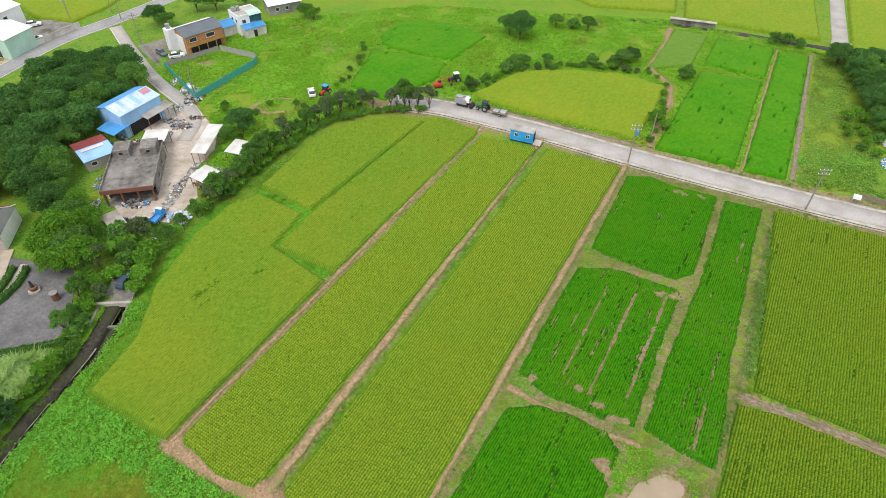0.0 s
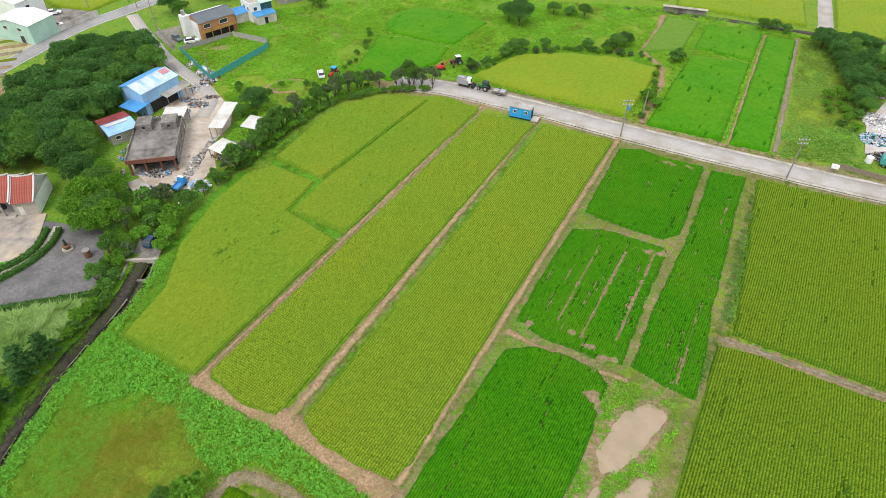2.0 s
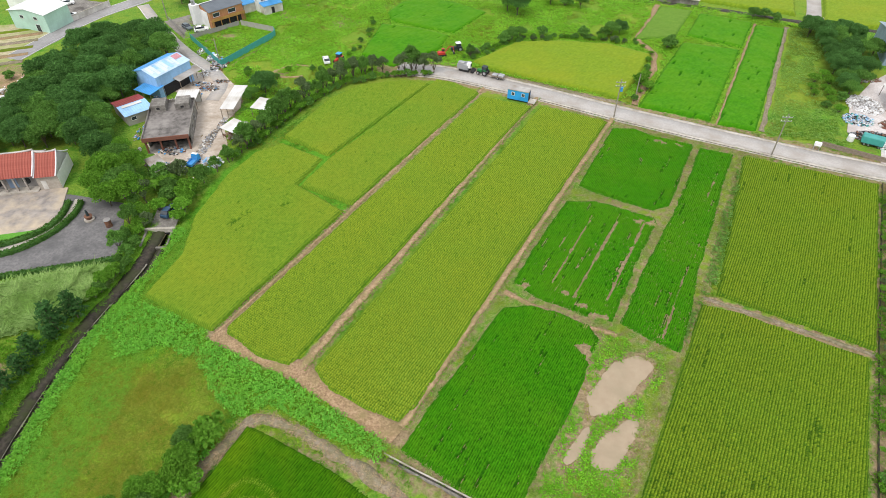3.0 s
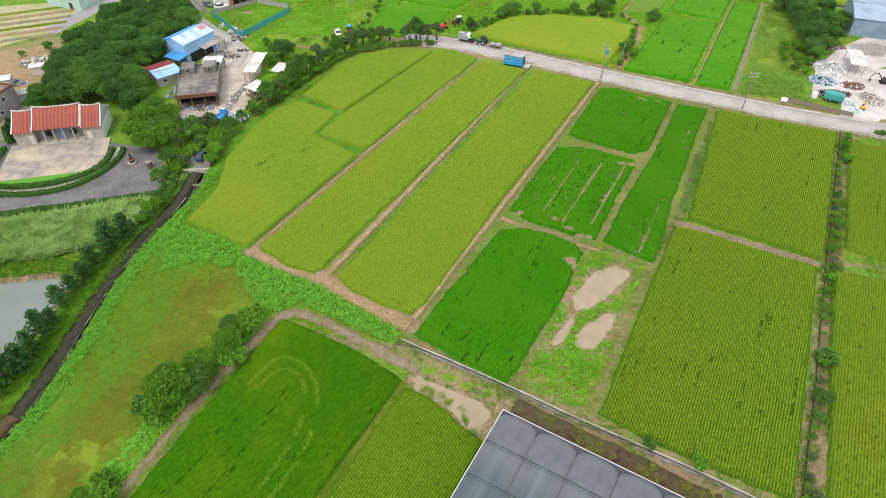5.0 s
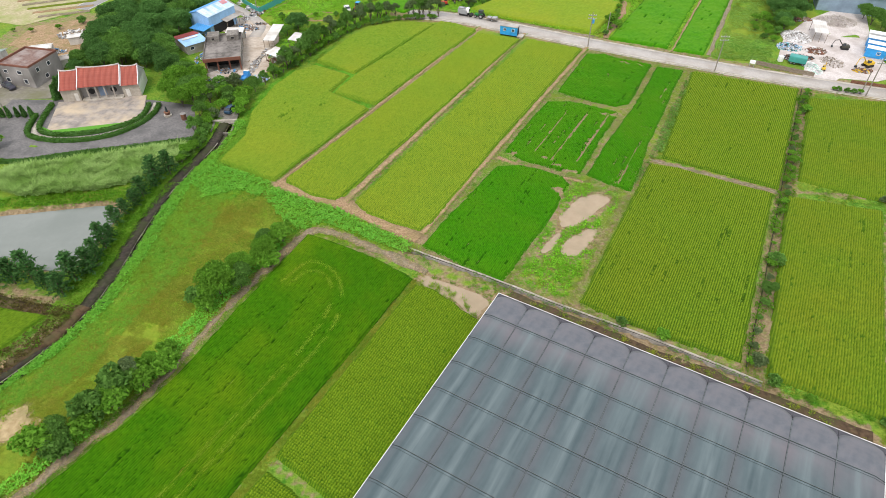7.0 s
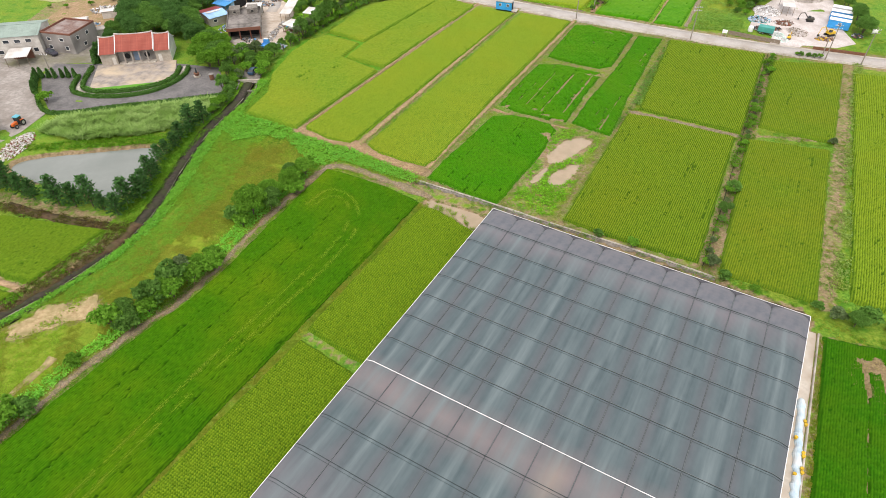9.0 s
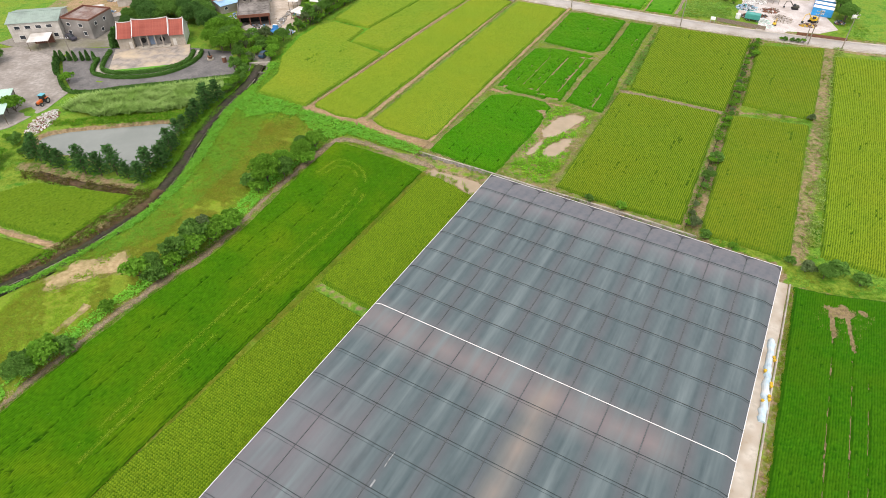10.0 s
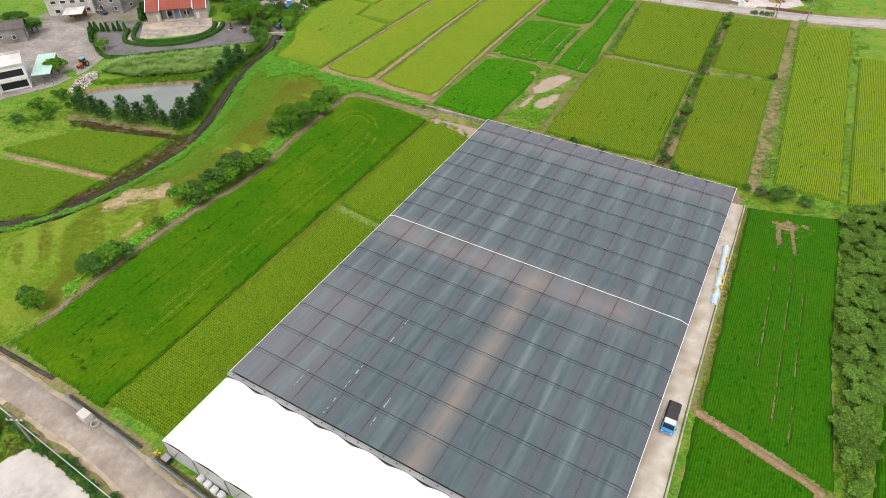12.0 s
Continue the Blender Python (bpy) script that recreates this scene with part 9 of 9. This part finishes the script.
def blades(name, xy, z, h, w, per, mat, label, category, seed, lean=1.3):
    """Clumps of upright leaf blades; each blade one triangle."""
    rg = np.random.RandomState(seed)
    n = len(xy) * per
    base = np.repeat(np.c_[xy, np.broadcast_to(z, len(xy))], per, 0) + np.c_[rg.normal(0, max(w * 1.2, 0.2), (n, 2)), np.zeros(n)]
    a = rg.uniform(0, 2 * np.pi, n)
    side = np.c_[np.cos(a), np.sin(a), np.zeros(n)] * w * rg.uniform(0.6, 1.2, (n, 1))
    hh = h * rg.uniform(0.5, 1.15, (n, 1))
    run = np.c_[-np.sin(a), np.cos(a)] * hh * rg.uniform(lean, lean + 0.7, (n, 1))
    tip = base + np.c_[run, hh[:, 0] * 0.75]
    v = np.stack([base - side, base + side, tip], 1)
    v[:, :2, 2] += hh * 0.15
    ob = raw(name, v.reshape(-1, 3), np.arange(3 * n).reshape(-1, 3), mat)
    return tagged(ob, label, category, kind="stuff")


def scatter(poly, per_m2, seed, keep=None):
    rg = np.random.RandomState(seed)
    p = np.array(poly)
    lo, hi = p.min(0), p.max(0)
    n = int((hi - lo).prod() * per_m2)
    q = rg.uniform(lo, hi, (n, 2))
    ok = inside(poly, q[:, 0], q[:, 1])
    if keep is not None:
        ok &= keep(q[:, 0], q[:, 1])
    return q[ok]


SCRAP = [(84, 90), (90, 104), (101, 117), (117, 129), (127, 124), (120, 106), (116, 95), (115, 77), (106, 73), (92, 70), (86, 78)]
FORECOURT = [(-138, -6), (-120, -3), (-108, 7), (-104, 16), (-103, 25), (-110, 33), (-117, 45), (-132, 52), (-150, 46), (-150, 10)]


def clear(x, y):
    """Away from fields, roads, water and yards."""
    ok = np.ones(np.shape(x), bool)
    for f in FIELDS + [rounded(POND), YARD, TEMPLEYARD, SCRAP, FORECOURT, rounded(W1), rounded(W2), rounded(W3), rounded(W4), rounded(W5), CANE, FF7]:
        ok &= ~inside(f, x, y)
    for line, w in ((ROAD_LINE, 3.6), (VROAD, 4.0), (VSIDE, 2.6), (TRACK, 2.6), (BUND1, 0.8), (BUND2, 1.0), (BUND3, 0.9), (BUNDS, 1.7), ([(40.1, 33.6), (62.8, 23.5)], 0.9), (DITCH_LINE, 1.9), ([(-1.6, 115.4), (9.0, 110.6), (19.6, 106.1), (35.4, 99.6)], 1.1), ([(92.9, 150.7), (66.1, 88.6)], 1.2), ([(84.0, 152.4), (56.2, 90.6)], 0.6), ([(57, 166), (50.5, 148), (45, 138), (50, 128), (44, 112), (38.5, 99)], 1.2)):
        ok &= far_from(line, x, y) > w
    ok &= ~inside([(5.5, -13), (54, -37.4), (59, -36), (23, -112), (-42, -110)], x, y)
    return ok


cane = scatter(CANE, 9.0, 5)
blades("sugar_cane", cane, 0.25 + 0.45 * lumpy(cane[:, 0], cane[:, 1], 1.4, 81) + 0.25 * lumpy(cane[:, 0], cane[:, 1], 0.6, 82), 1.5, 0.12, 7, CANE_LEAF, "pale green plot of tall cane leaves", "cane", 6, 0.6)
MEADOW = [(-59, 30), (-40, 24), (-8, 6), (-8, 0), (-29, 3), (-70, -80), (-110, -70), (-110, -50), (-92, -53), (-78, -48), (-66, -30), (-56, -12)]
blades("meadow_weeds", scatter(MEADOW, 4.0, 7, lambda x, y: clear(x, y) & (lumpy(x, y, 6.0, 31) + 0.12 * np.clip((-8 - y) / 8, 0, 4) * -1 > -0.5) & ~(inside(rounded(DRY), x, y) & (lumpy(x, y, 1.2, 37) + lumpy(x, y, 5.0, 38) > -0.1))), -0.05, 0.30, 0.032, 11, MEADOW_LEAF, "rank yellow-green grass over the meadow and banks", "weeds", 8)
blades("dry_grass", scatter(rounded([(q[0] * 1.12 + 6, q[1] * 1.15 + 1) for q in DRY]), 6.5, 9, lambda x, y: clear(x, y) & (lumpy(x, y, 5.0, 39) > -0.4)), -0.05, 0.30, 0.03, 11, leafy("dry_meadow_grass", (0.25, 0.36, 0.04), (0.40, 0.47, 0.075), (0.36, 0.34, 0.05)), "yellowing dry meadow grass", "grass", 10)
WIDE = [(-125, -20), (-62, 45), (-50, 115), (-80, 175), (110, 175), (125, 60), (60, -110), (-20, -20), (-60, -10)]
YOUNG_PLOT = [(30, 91), (60, 80), (34, 20), (20, -11), (-10, 2)]
blades("verge_weeds", scatter(WIDE, 1.6, 11, lambda x, y: clear(x, y) & (y < 95) & ~inside(YOUNG_PLOT, x, y) & (lumpy(x, y, 4.0, 32) > -0.25)), -0.05, 0.30, 0.035, 10, WEED, "green weeds along verges, bunds and waste ground", "weeds", 12)
blades("verge_dry_grass", scatter(WIDE, 1.2, 13, lambda x, y: (y < 95) & clear(x, y) & (lumpy(x, y, 5.0, 33) > 0.1)), -0.05, 0.30, 0.035, 9, WEED_DRY, "dry yellow grass along verges and bunds", "grass", 14)
blades("puddle_weeds", scatter(G5, 5.0, 15, lambda x, y: clear(x, y) & (lumpy(x, y, 2.2, 34) > -0.1)), -0.05, 0.34, 0.07, 6, leafy("puddle_weed_leaf", (0.14, 0.42, 0.02), (0.25, 0.56, 0.05), (0.14, 0.38, 0.02)), "fresh green water weeds round the flooded patches", "weeds", 16)
blades("ditch_weeds", scatter([(-66, 46), (-50, 46), (-48, 0), (-56, -30), (-92, -56), (-92, -46), (-72, -32), (-66, -10)], 4.0, 17, lambda x, y: clear(x, y) & (far_from(DITCH_LINE, x, y) > 1.9)), -0.05, 0.5, 0.04, 11, leafy("ditch_weed_leaf", (0.125, 0.34, 0.03), (0.235, 0.46, 0.055), (0.22, 0.40, 0.04), island=0.35), "thick bright weeds along the ditch", "weeds", 18)
STRIPS = ([(-28.6, 3.2), (-27.4, 3.4), (-67.6, -79.5), (-69.5, -79)], [(-8.6, -6.2), (-7.0, -7.4), (-47.6, -90), (-49, -89.2)], [(57.2, -37), (58.2, -38), (36, -85.5), (34.9, -86)])
for k, strip in enumerate(STRIPS):
    blades("strip_grass", scatter(strip, 9.0, 120 + k), -0.05, 0.3, 0.06, 5, (WEED, WEED_DRY, WEED_DRY)[k], "rough grass on a narrow strip between fields", "grass", 130 + k)
TALL = leafy("tall_grass", (0.18, 0.46, 0.03), (0.31, 0.62, 0.06), (0.26, 0.50, 0.036), island=0.3)
FAR_WASTE = [(-92, 152), (-86, 126), (-68, 107), (-57, 97), (-56, 80), (-50, 74), (-45, 86), (-34, 108), (-12, 116), (40, 98), (95, 85), (102, 150), (60, 172), (-20, 178)]
DULL = [(66, 88), (93, 150), (104, 150), (100, 118), (96, 80)]
blades("tall_grass", scatter(FAR_WASTE, 4.0, 140, lambda x, y: clear(x, y) & ~inside(DULL, x, y) & (lumpy(x, y, 6.0, 41) + 0.6 * lumpy(x, y, 2.0, 42) > -0.35)), -0.05, 0.45, 0.10, 4, TALL, "tall bright grass over the waste ground", "grass", 141, 1.6)
blades("tall_dry_grass", scatter(FAR_WASTE, 1.2, 142, lambda x, y: clear(x, y) & (lumpy(x, y, 7.0, 43) > 0.25)), -0.05, 0.45, 0.10, 4, WEED_DRY, "yellowing tall grass over the waste ground", "grass", 143, 1.6)
row(["bush", "shrub", "pale"], curvy([(-4, 121), (6, 131.8), (16, 137), (30, 137.4), (44, 134)]), 2.2, 0.9, (0.5, 1.0), "bushes beyond the road")
row(["bush", "shrub"], [(-30, 113), (-36, 120), (-34, 132), (-33, 146)], 3.0, 1.2, (0.4, 0.8), "bushes beyond the road")


def clumps(name, xy, h, size, per, mat, label, category, seed):
    """Rank weeds as many small leaves over an uneven canopy."""
    rg = np.random.RandomState(seed)
    n = len(xy) * per
    q = np.repeat(xy, per, 0) + rg.normal(0, 0.22, (n, 2))
    top = h * (0.55 + 0.32 * lumpy(q[:, 0], q[:, 1], 1.1, seed + 1) + 0.28 * lumpy(q[:, 0], q[:, 1], 0.5, seed + 2))
    z = np.maximum(0.02, top * rg.uniform(0.55, 1.08, n))
    v, f = cards(rg, np.c_[q, z], np.tile([0.0, 0.0, 1.0], (n, 1)), size, 0.75)
    return tagged(raw(name, v, f, mat), label, category, kind="stuff")


LUSH_EDGE = [(-57.5, 30.5), (-54.5, 26.6), (-46.7, 23.4), (-40.2, 20.4), (-37.5, 18.6), (-31.0, 14.6), (-25.5, 13.2), (-18.5, 8.6), (-9.5, 3.2), (-10.5, 0.4), (-21.4, 5.6), (-27.6, 8.6), (-31.5, 5.6), (-35.5, 9.0), (-41, 15.6), (-47.5, 17.6), (-53, 14.6), (-57.2, 20.0)]
clumps("lush_weeds", scatter(LUSH_EDGE, 9.0, 201, clear), 0.75, 0.21, 6, EMERALD, "tall emerald weeds between the bund and the meadow", "weeds", 202)
DITCH_SIDE = [(-56.6, 45), (-53.2, 45), (-55.0, 34), (-54.8, 27), (-57.0, 19), (-57.4, 8), (-57.2, -4), (-58.0, -16), (-61.6, -26), (-68.0, -36), (-75.0, -44.6), (-84.0, -51.6), (-84.6, -50.2), (-76.0, -43.4), (-69.6, -35.6), (-63.2, -25.2), (-59.4, -15.6), (-58.8, -4), (-59.2, 8), (-58.6, 20), (-56.4, 30)]
clumps("ditch_side_weeds", scatter(DITCH_SIDE, 9.0, 203, clear), 0.7, 0.21, 6, EMERALD, "bright green weeds hanging over the ditch", "weeds", 204)
FIELD_SIDE = [(-32.4, 2.4), (-36.6, -6.6), (-39.6, -14.6), (-41.8, -21.5), (-44.5, -29.0), (-47.4, -35.5), (-51.4, -41.5), (-56.2, -49.0), (-60.4, -58.0), (-66.6, -73.0), (-69.5, -73.5), (-60.5, -51.5), (-54.5, -41.5), (-48.5, -31.5), (-45.0, -20.5), (-39.5, -4.0), (-34.5, 5.0)]
clumps("field_side_weeds", scatter(FIELD_SIDE, 7.0, 205, lambda x, y: clear(x, y) & (lumpy(x, y, 4.0, 55) > -0.45)), 0.7, 0.22, 6, EMERALD, "lush weeds along the margin of the deep green field", "weeds", 206)
clumps("puddle_side_weeds", scatter([(17.2, 20.6), (19.8, 26.0), (31.8, 21.6), (17.8, -9.4), (9.6, -5.6), (14.6, 6.0)], 5.0, 207, lambda x, y: clear(x, y) & (lumpy(x, y, 2.4, 56) + 0.7 * lumpy(x, y, 0.9, 57) > 0.0)), 0.45, 0.17, 6, leafy("fresh_weed_leaf", (0.18, 0.50, 0.03), (0.34, 0.68, 0.06), (0.20, 0.50, 0.03)), "fresh yellow-green weeds among the flooded patches", "weeds", 208)
clumps("pond_side_weeds", scatter([(-101, 10), (-66, 18), (-63.4, 21), (-63.6, -12), (-68, -13), (-66, 2), (-66.6, 13), (-99, 8)], 6.0, 209, clear), 0.6, 0.21, 5, WEED, "rough green weeds round the pond", "weeds", 210)
STRAW_LINE = [(-39.6, 20.7), (-24.2, 14.1), (-8.6, 4.7)]
litter = np.random.RandomState(211)
pts = spaced(STRAW_LINE, 0.12)
pts = np.repeat(pts, 5, 0) + litter.normal(0, 0.85, (len(pts) * 5, 2))
blades("straw_litter", pts, 0.16, 0.10, 0.02, 3, STRAW_BLADE, "dry straw littered over the broad bund", "straw", 212, 3.0)
for k, line in enumerate((BUND1, BUND2, BUND3)):
    pts = spaced(line, 0.25)
    pts = np.repeat(pts, 3, 0) + litter.normal(0, 0.28, (len(pts) * 3, 2))
    blades("straw_litter", pts, 0.17, 0.08, 0.018, 2, STRAW_BLADE, "dry straw littered along a bund", "straw", 213 + k, 3.0)
pts = scatter([(-35.8, -5.5), (-31.2, 5.4), (-27.2, 7.6), (-21.0, 4.8), (-9.6, -1.4), (-6.2, -3.4), (-7.0, -5.0), (-10.6, -3.1), (-15.0, -0.2), (-21.8, 3.0), (-27.0, 5.6), (-30.0, 3.4), (-34.6, -6)], 12.0, 218)
blades("dead_straw", pts, 0.14, 0.16, 0.025, 4, STRAW_BLADE, "grey dead straw along the field edge", "straw", 219, 2.0)
pts = scatter([(6.8, -8.0), (55, -31.5), (56.4, -35.0), (8.4, -11.6)], 2.6, 220, lambda x, y: lumpy(x, y, 2.5, 58) > -0.1)
blades("bank_grass", pts, 0.1, 0.4, 0.03, 12, WEED_DRY, "dry grass tufts on the red-brown bank", "grass", 221, 0.8)
pts = scatter([(-62, -14.5), (-64, -24), (-70, -35), (-79, -45), (-88, -50), (-90, -47.5), (-80, -42), (-71.5, -32), (-65.5, -19)], 4.0, 222, lambda x, y: (far_from(DITCH_LINE, x, y) > 1.6) & (lumpy(x, y, 2.5, 59) > -0.3))
blades("brown_bank_grass", pts, 0.1, 0.4, 0.03, 8, STRAW_BLADE, "dead brown grass on the bank of the ditch", "grass", 223, 0.9)
clumps("ditch_strip_weeds", scatter([(58.6, 77.5), (47.0, 52.5), (37.6, 30.0), (34.0, 23.0), (36.0, 29.5), (40.3, 33.6), (42.3, 36.6), (59.4, 76.6)], 7.0, 230, lambda x, y: clear(x, y) & (lumpy(x, y, 2.6, 61) > -0.35)), 0.7, 0.2, 6, leafy("strip_weed_leaf", (0.13, 0.30, 0.05), (0.24, 0.42, 0.10), (0.12, 0.26, 0.03)), "tall pale weeds on the strip between two fields", "weeds", 231)
clumps("orchard_weeds", scatter(ORCHARD, 6.0, 232), 0.8, 0.24, 5, ORCHARD_LEAF, "rank weeds under the orchard trees", "weeds", 233)
clumps("bund_weeds", np.concatenate([spaced(b, 0.16) + np.array(V) * off for b, off in ((BUND1, -0.55), (BUND2, 0.75), (BUND3, 0.72))]), 0.35, 0.15, 3, WEED, "thin green weeds along the bunds", "weeds", 235)
clumps("rear_ditch_weeds", scatter([(83.6, 68.0), (86.6, 67.0), (66.4, 23.8), (45.6, -21.6), (42.8, -20.6), (63.4, 24.6)], 4.0, 236, lambda x, y: lumpy(x, y, 2.8, 62) > 0.0), 0.7, 0.2, 6, WEED, "weeds choking the ditch between the fields", "weeds", 237)
clumps("waste_weeds", scatter(FAR_WASTE, 15.0, 240, lambda x, y: clear(x, y) & ~inside(DULL, x, y) & (lumpy(x, y, 5.0, 63) + 0.5 * lumpy(x, y, 1.8, 64) > 0.05)), 0.8, 0.2, 1, TALL, "tall lime-green weeds heaped over the waste ground", "weeds", 241)
PATH_WEEDS = [(106.4, 64.5), (108.6, 63.5), (64.6, -29.4), (62.0, -29.0)]
clumps("path_weeds", scatter(PATH_WEEDS, 5.0, 244, lambda x, y: lumpy(x, y, 2.8, 66) > -0.35), 0.6, 0.2, 5, leafy("path_weed_leaf", (0.20, 0.34, 0.07), (0.34, 0.46, 0.13), (0.26, 0.34, 0.07)), "pale weeds along the soil path", "weeds", 245)
clumps("track_side_weeds", scatter([(-80, -84), (-66, -90.6), (-56, -95.0), (-44, -101.6), (-40, -106), (-45, -104), (-58, -98.6), (-68, -98), (-80, -96)], 5.0, 246, lambda x, y: (lumpy(x, y, 2.4, 67) > -0.4) & ~inside(APRON, x, y) & (far_from(TRACK, x, y) > 2.4)), 0.6, 0.2, 5, leafy("brown_weed_leaf", (0.11, 0.13, 0.03), (0.22, 0.20, 0.07), (0.09, 0.15, 0.025)), "brownish weeds between track and apron", "weeds", 247)
blades("plot_dry_grass", scatter(YOUNG_PLOT, 6.0, 250, lambda x, y: clear(x, y) & ~inside(G5, x, y)), -0.02, 0.26, 0.03, 8, leafy("bleached_grass", (0.24, 0.29, 0.09), (0.42, 0.42, 0.20), (0.20, 0.30, 0.05)), "bleached dead grass between the young rice plots", "grass", 251, 1.2)
blades("meadow_streaks", scatter([(-57, 14), (-46, 15), (-36, 9), (-31, 2), (-52, -42), (-66, -72), (-84, -56), (-66, -28), (-60, -14), (-58, 0)], 7.0, 252, lambda x, y: clear(x, y) & (lumpy(x * 0.9 + y * 0.43, (y * 0.9 - x * 0.43) * 0.25, 2.2, 68) > 0.0)), -0.03, 0.3, 0.028, 8, leafy("bleached_meadow_grass", (0.24, 0.32, 0.03), (0.36, 0.42, 0.06), (0.28, 0.30, 0.03)), "yellowed grass lying in streaks over the meadow", "grass", 253, 1.6)
clumps("dull_weeds", scatter(DULL, 16.0, 254, lambda x, y: clear(x, y) & (lumpy(x, y, 3.0, 69) > -0.4)), 0.7, 0.2, 1, leafy("dull_weed_leaf", (0.19, 0.38, 0.07), (0.32, 0.53, 0.13), (0.25, 0.42, 0.07)), "dull green weeds beside the scrap yard wood", "weeds", 255)
blades("bank_weeds", scatter([(-62.5, 26), (-59.5, 28), (-62.0, 10), (-62.2, -6), (-63.5, -18), (-72, -35), (-86, -48.6), (-88, -46.6), (-74, -33.6), (-65.5, -16), (-64.2, -4), (-64, 10)], 5.0, 256, lambda x, y: lumpy(x, y, 2.2, 70) > -0.2), 0.05, 0.45, 0.035, 8, WEED, "green weeds on the dark bank of the ditch", "weeds", 257, 0.9)
BROWN_LEAF = leafy("dead_bank_leaf", (0.10, 0.085, 0.028), (0.20, 0.155, 0.055), (0.12, 0.14, 0.03))
BANK_STRIP = [(-66.6, -15.8), (-67.6, -19.7), (-70.2, -25.7), (-73.4, -32.0), (-76.0, -36.4), (-79.4, -42.4), (-84.6, -46.8), (-86.0, -48.6), (-77.6, -43.0), (-72.6, -37.2), (-67.6, -29.8), (-63.6, -21.6), (-62.4, -16.6)]
clumps("bank_brown_weeds", scatter(BANK_STRIP, 7.0, 260, lambda x, y: (far_from(DITCH_LINE, x, y) > 0.9) & (lumpy(x, y, 2.4, 83) > -0.75)), 0.6, 0.2, 5, BROWN_LEAF, "brown dying weeds over the bank of the ditch", "weeds", 261)
clumps("bank_green_weeds", scatter(BANK_STRIP, 5.0, 262, lambda x, y: (far_from(DITCH_LINE, x, y) > 0.9) & (lumpy(x, y, 2.0, 84) > 0.3)), 0.7, 0.2, 5, WEED, "green tufts among the brown bank weeds", "weeds", 263)
north = scatter([(-95, -10), (-80, -13.2), (-69, -15.2), (-63.4, -15.6), (-63.6, -18.6), (-70, -18.0), (-80, -16.2), (-93, -13)], 6.0, 264, lambda x, y: ~inside(L4, x, y) & (lumpy(x, y, 2.4, 85) > -0.5))
clumps("bank_brown_weeds", north, 0.5, 0.2, 5, BROWN_LEAF, "brown dying weeds below the conifers", "weeds", 265)
lip = np.repeat(np.array(spaced(DITCH_LINE[6:], 0.12)), 3, 0)
shade = np.random.RandomState(266)
away = np.gradient(lip[::3], axis=0)
away = np.repeat(np.stack([-away[:, 1], away[:, 0]], 1) / np.linalg.norm(away, axis=1)[:, None], 3, 0)
lip = lip + away * (1.75 + 0.28 * lumpy(lip[:, 0], lip[:, 1], 1.6, 86) + shade.normal(0, 0.22, len(lip)))[:, None]
clumps("ditch_edge_weeds", lip, 0.6, 0.2, 5, EMERALD, "bright weeds spilling over the edge of the ditch", "weeds", 267)
BRUISED = leafy("bruised_rice_leaf", (0.20, 0.36, 0.02), (0.33, 0.46, 0.05), (0.30, 0.38, 0.03))
for k, line in enumerate((TRACK_A, TRACK_B)):
    pts = np.array(spaced(line, 0.10))
    pts = np.repeat(pts, 2, 0) + shade.normal(0, 0.10, (len(pts) * 2, 2))
    blades("bruised_rice", pts[lumpy(pts[:, 0], pts[:, 1], 2.4, 87 + k) > -0.5], 0.55, 0.15, 0.03, 4, BRUISED, "pale bruised rice along a wheel track", "rice", 268 + k, 1.4)
pts = scatter([(-7.6, -6.6), (-4.6, -6.9), (-1.6, -8.6), (1.2, -11.0), (2.6, -13.6), (1.0, -15.0), (-1.2, -11.6), (-4.6, -9.6), (-7.8, -8.2)], 5.5, 270, lambda x, y: lumpy(x, y, 0.9, 89) > -0.05)
blades("standing_rice", pts, 0.0, 0.75, 0.035, 16, leafy("standing_rice_leaf", (0.16, 0.29, 0.02), (0.27, 0.40, 0.04), (0.14, 0.26, 0.02)), "rice clumps standing in the flooded corner", "rice", 271, 0.3)
pts = np.array(spaced(FIELD_MARGIN, 0.15))
pts = np.repeat(pts, 4, 0) + shade.normal(0, 0.6, (len(pts) * 4, 2))
blades("dead_straw", pts, 0.12, 0.18, 0.025, 3, STRAW_BLADE, "grey dead straw along the field margin", "straw", 272, 1.6)
pts = scatter(W4, 6.0, 274, lambda x, y: lumpy(x, y, 1.8, 91) + 0.5 * lumpy(x, y, 0.7, 92) > 0.2)
clumps("patch_weeds", pts, 0.4, 0.17, 4, MEADOW_LEAF, "grass tufts breaking up the bare soil patch", "weeds", 275)
thin = scatter([(58.4, -41.6), (67.4, -41.0), (67.8, -44.4), (64.2, -47.2), (62.4, -51.6), (59.2, -51.0), (58.0, -46.4)], 14.0, 276, lambda x, y: inside(R1, x, y) & (lumpy(x, y, 1.6, 93) + 0.7 * lumpy(x, y, 0.6, 94) > 0.15))
blades("dead_rice", thin, 0.3, 0.18, 0.035, 4, leafy("dead_rice_leaf", (0.34, 0.27, 0.12), (0.50, 0.40, 0.20), (0.30, 0.32, 0.08)), "straw-coloured dying rice round the bare patch", "rice", 277, 1.0)
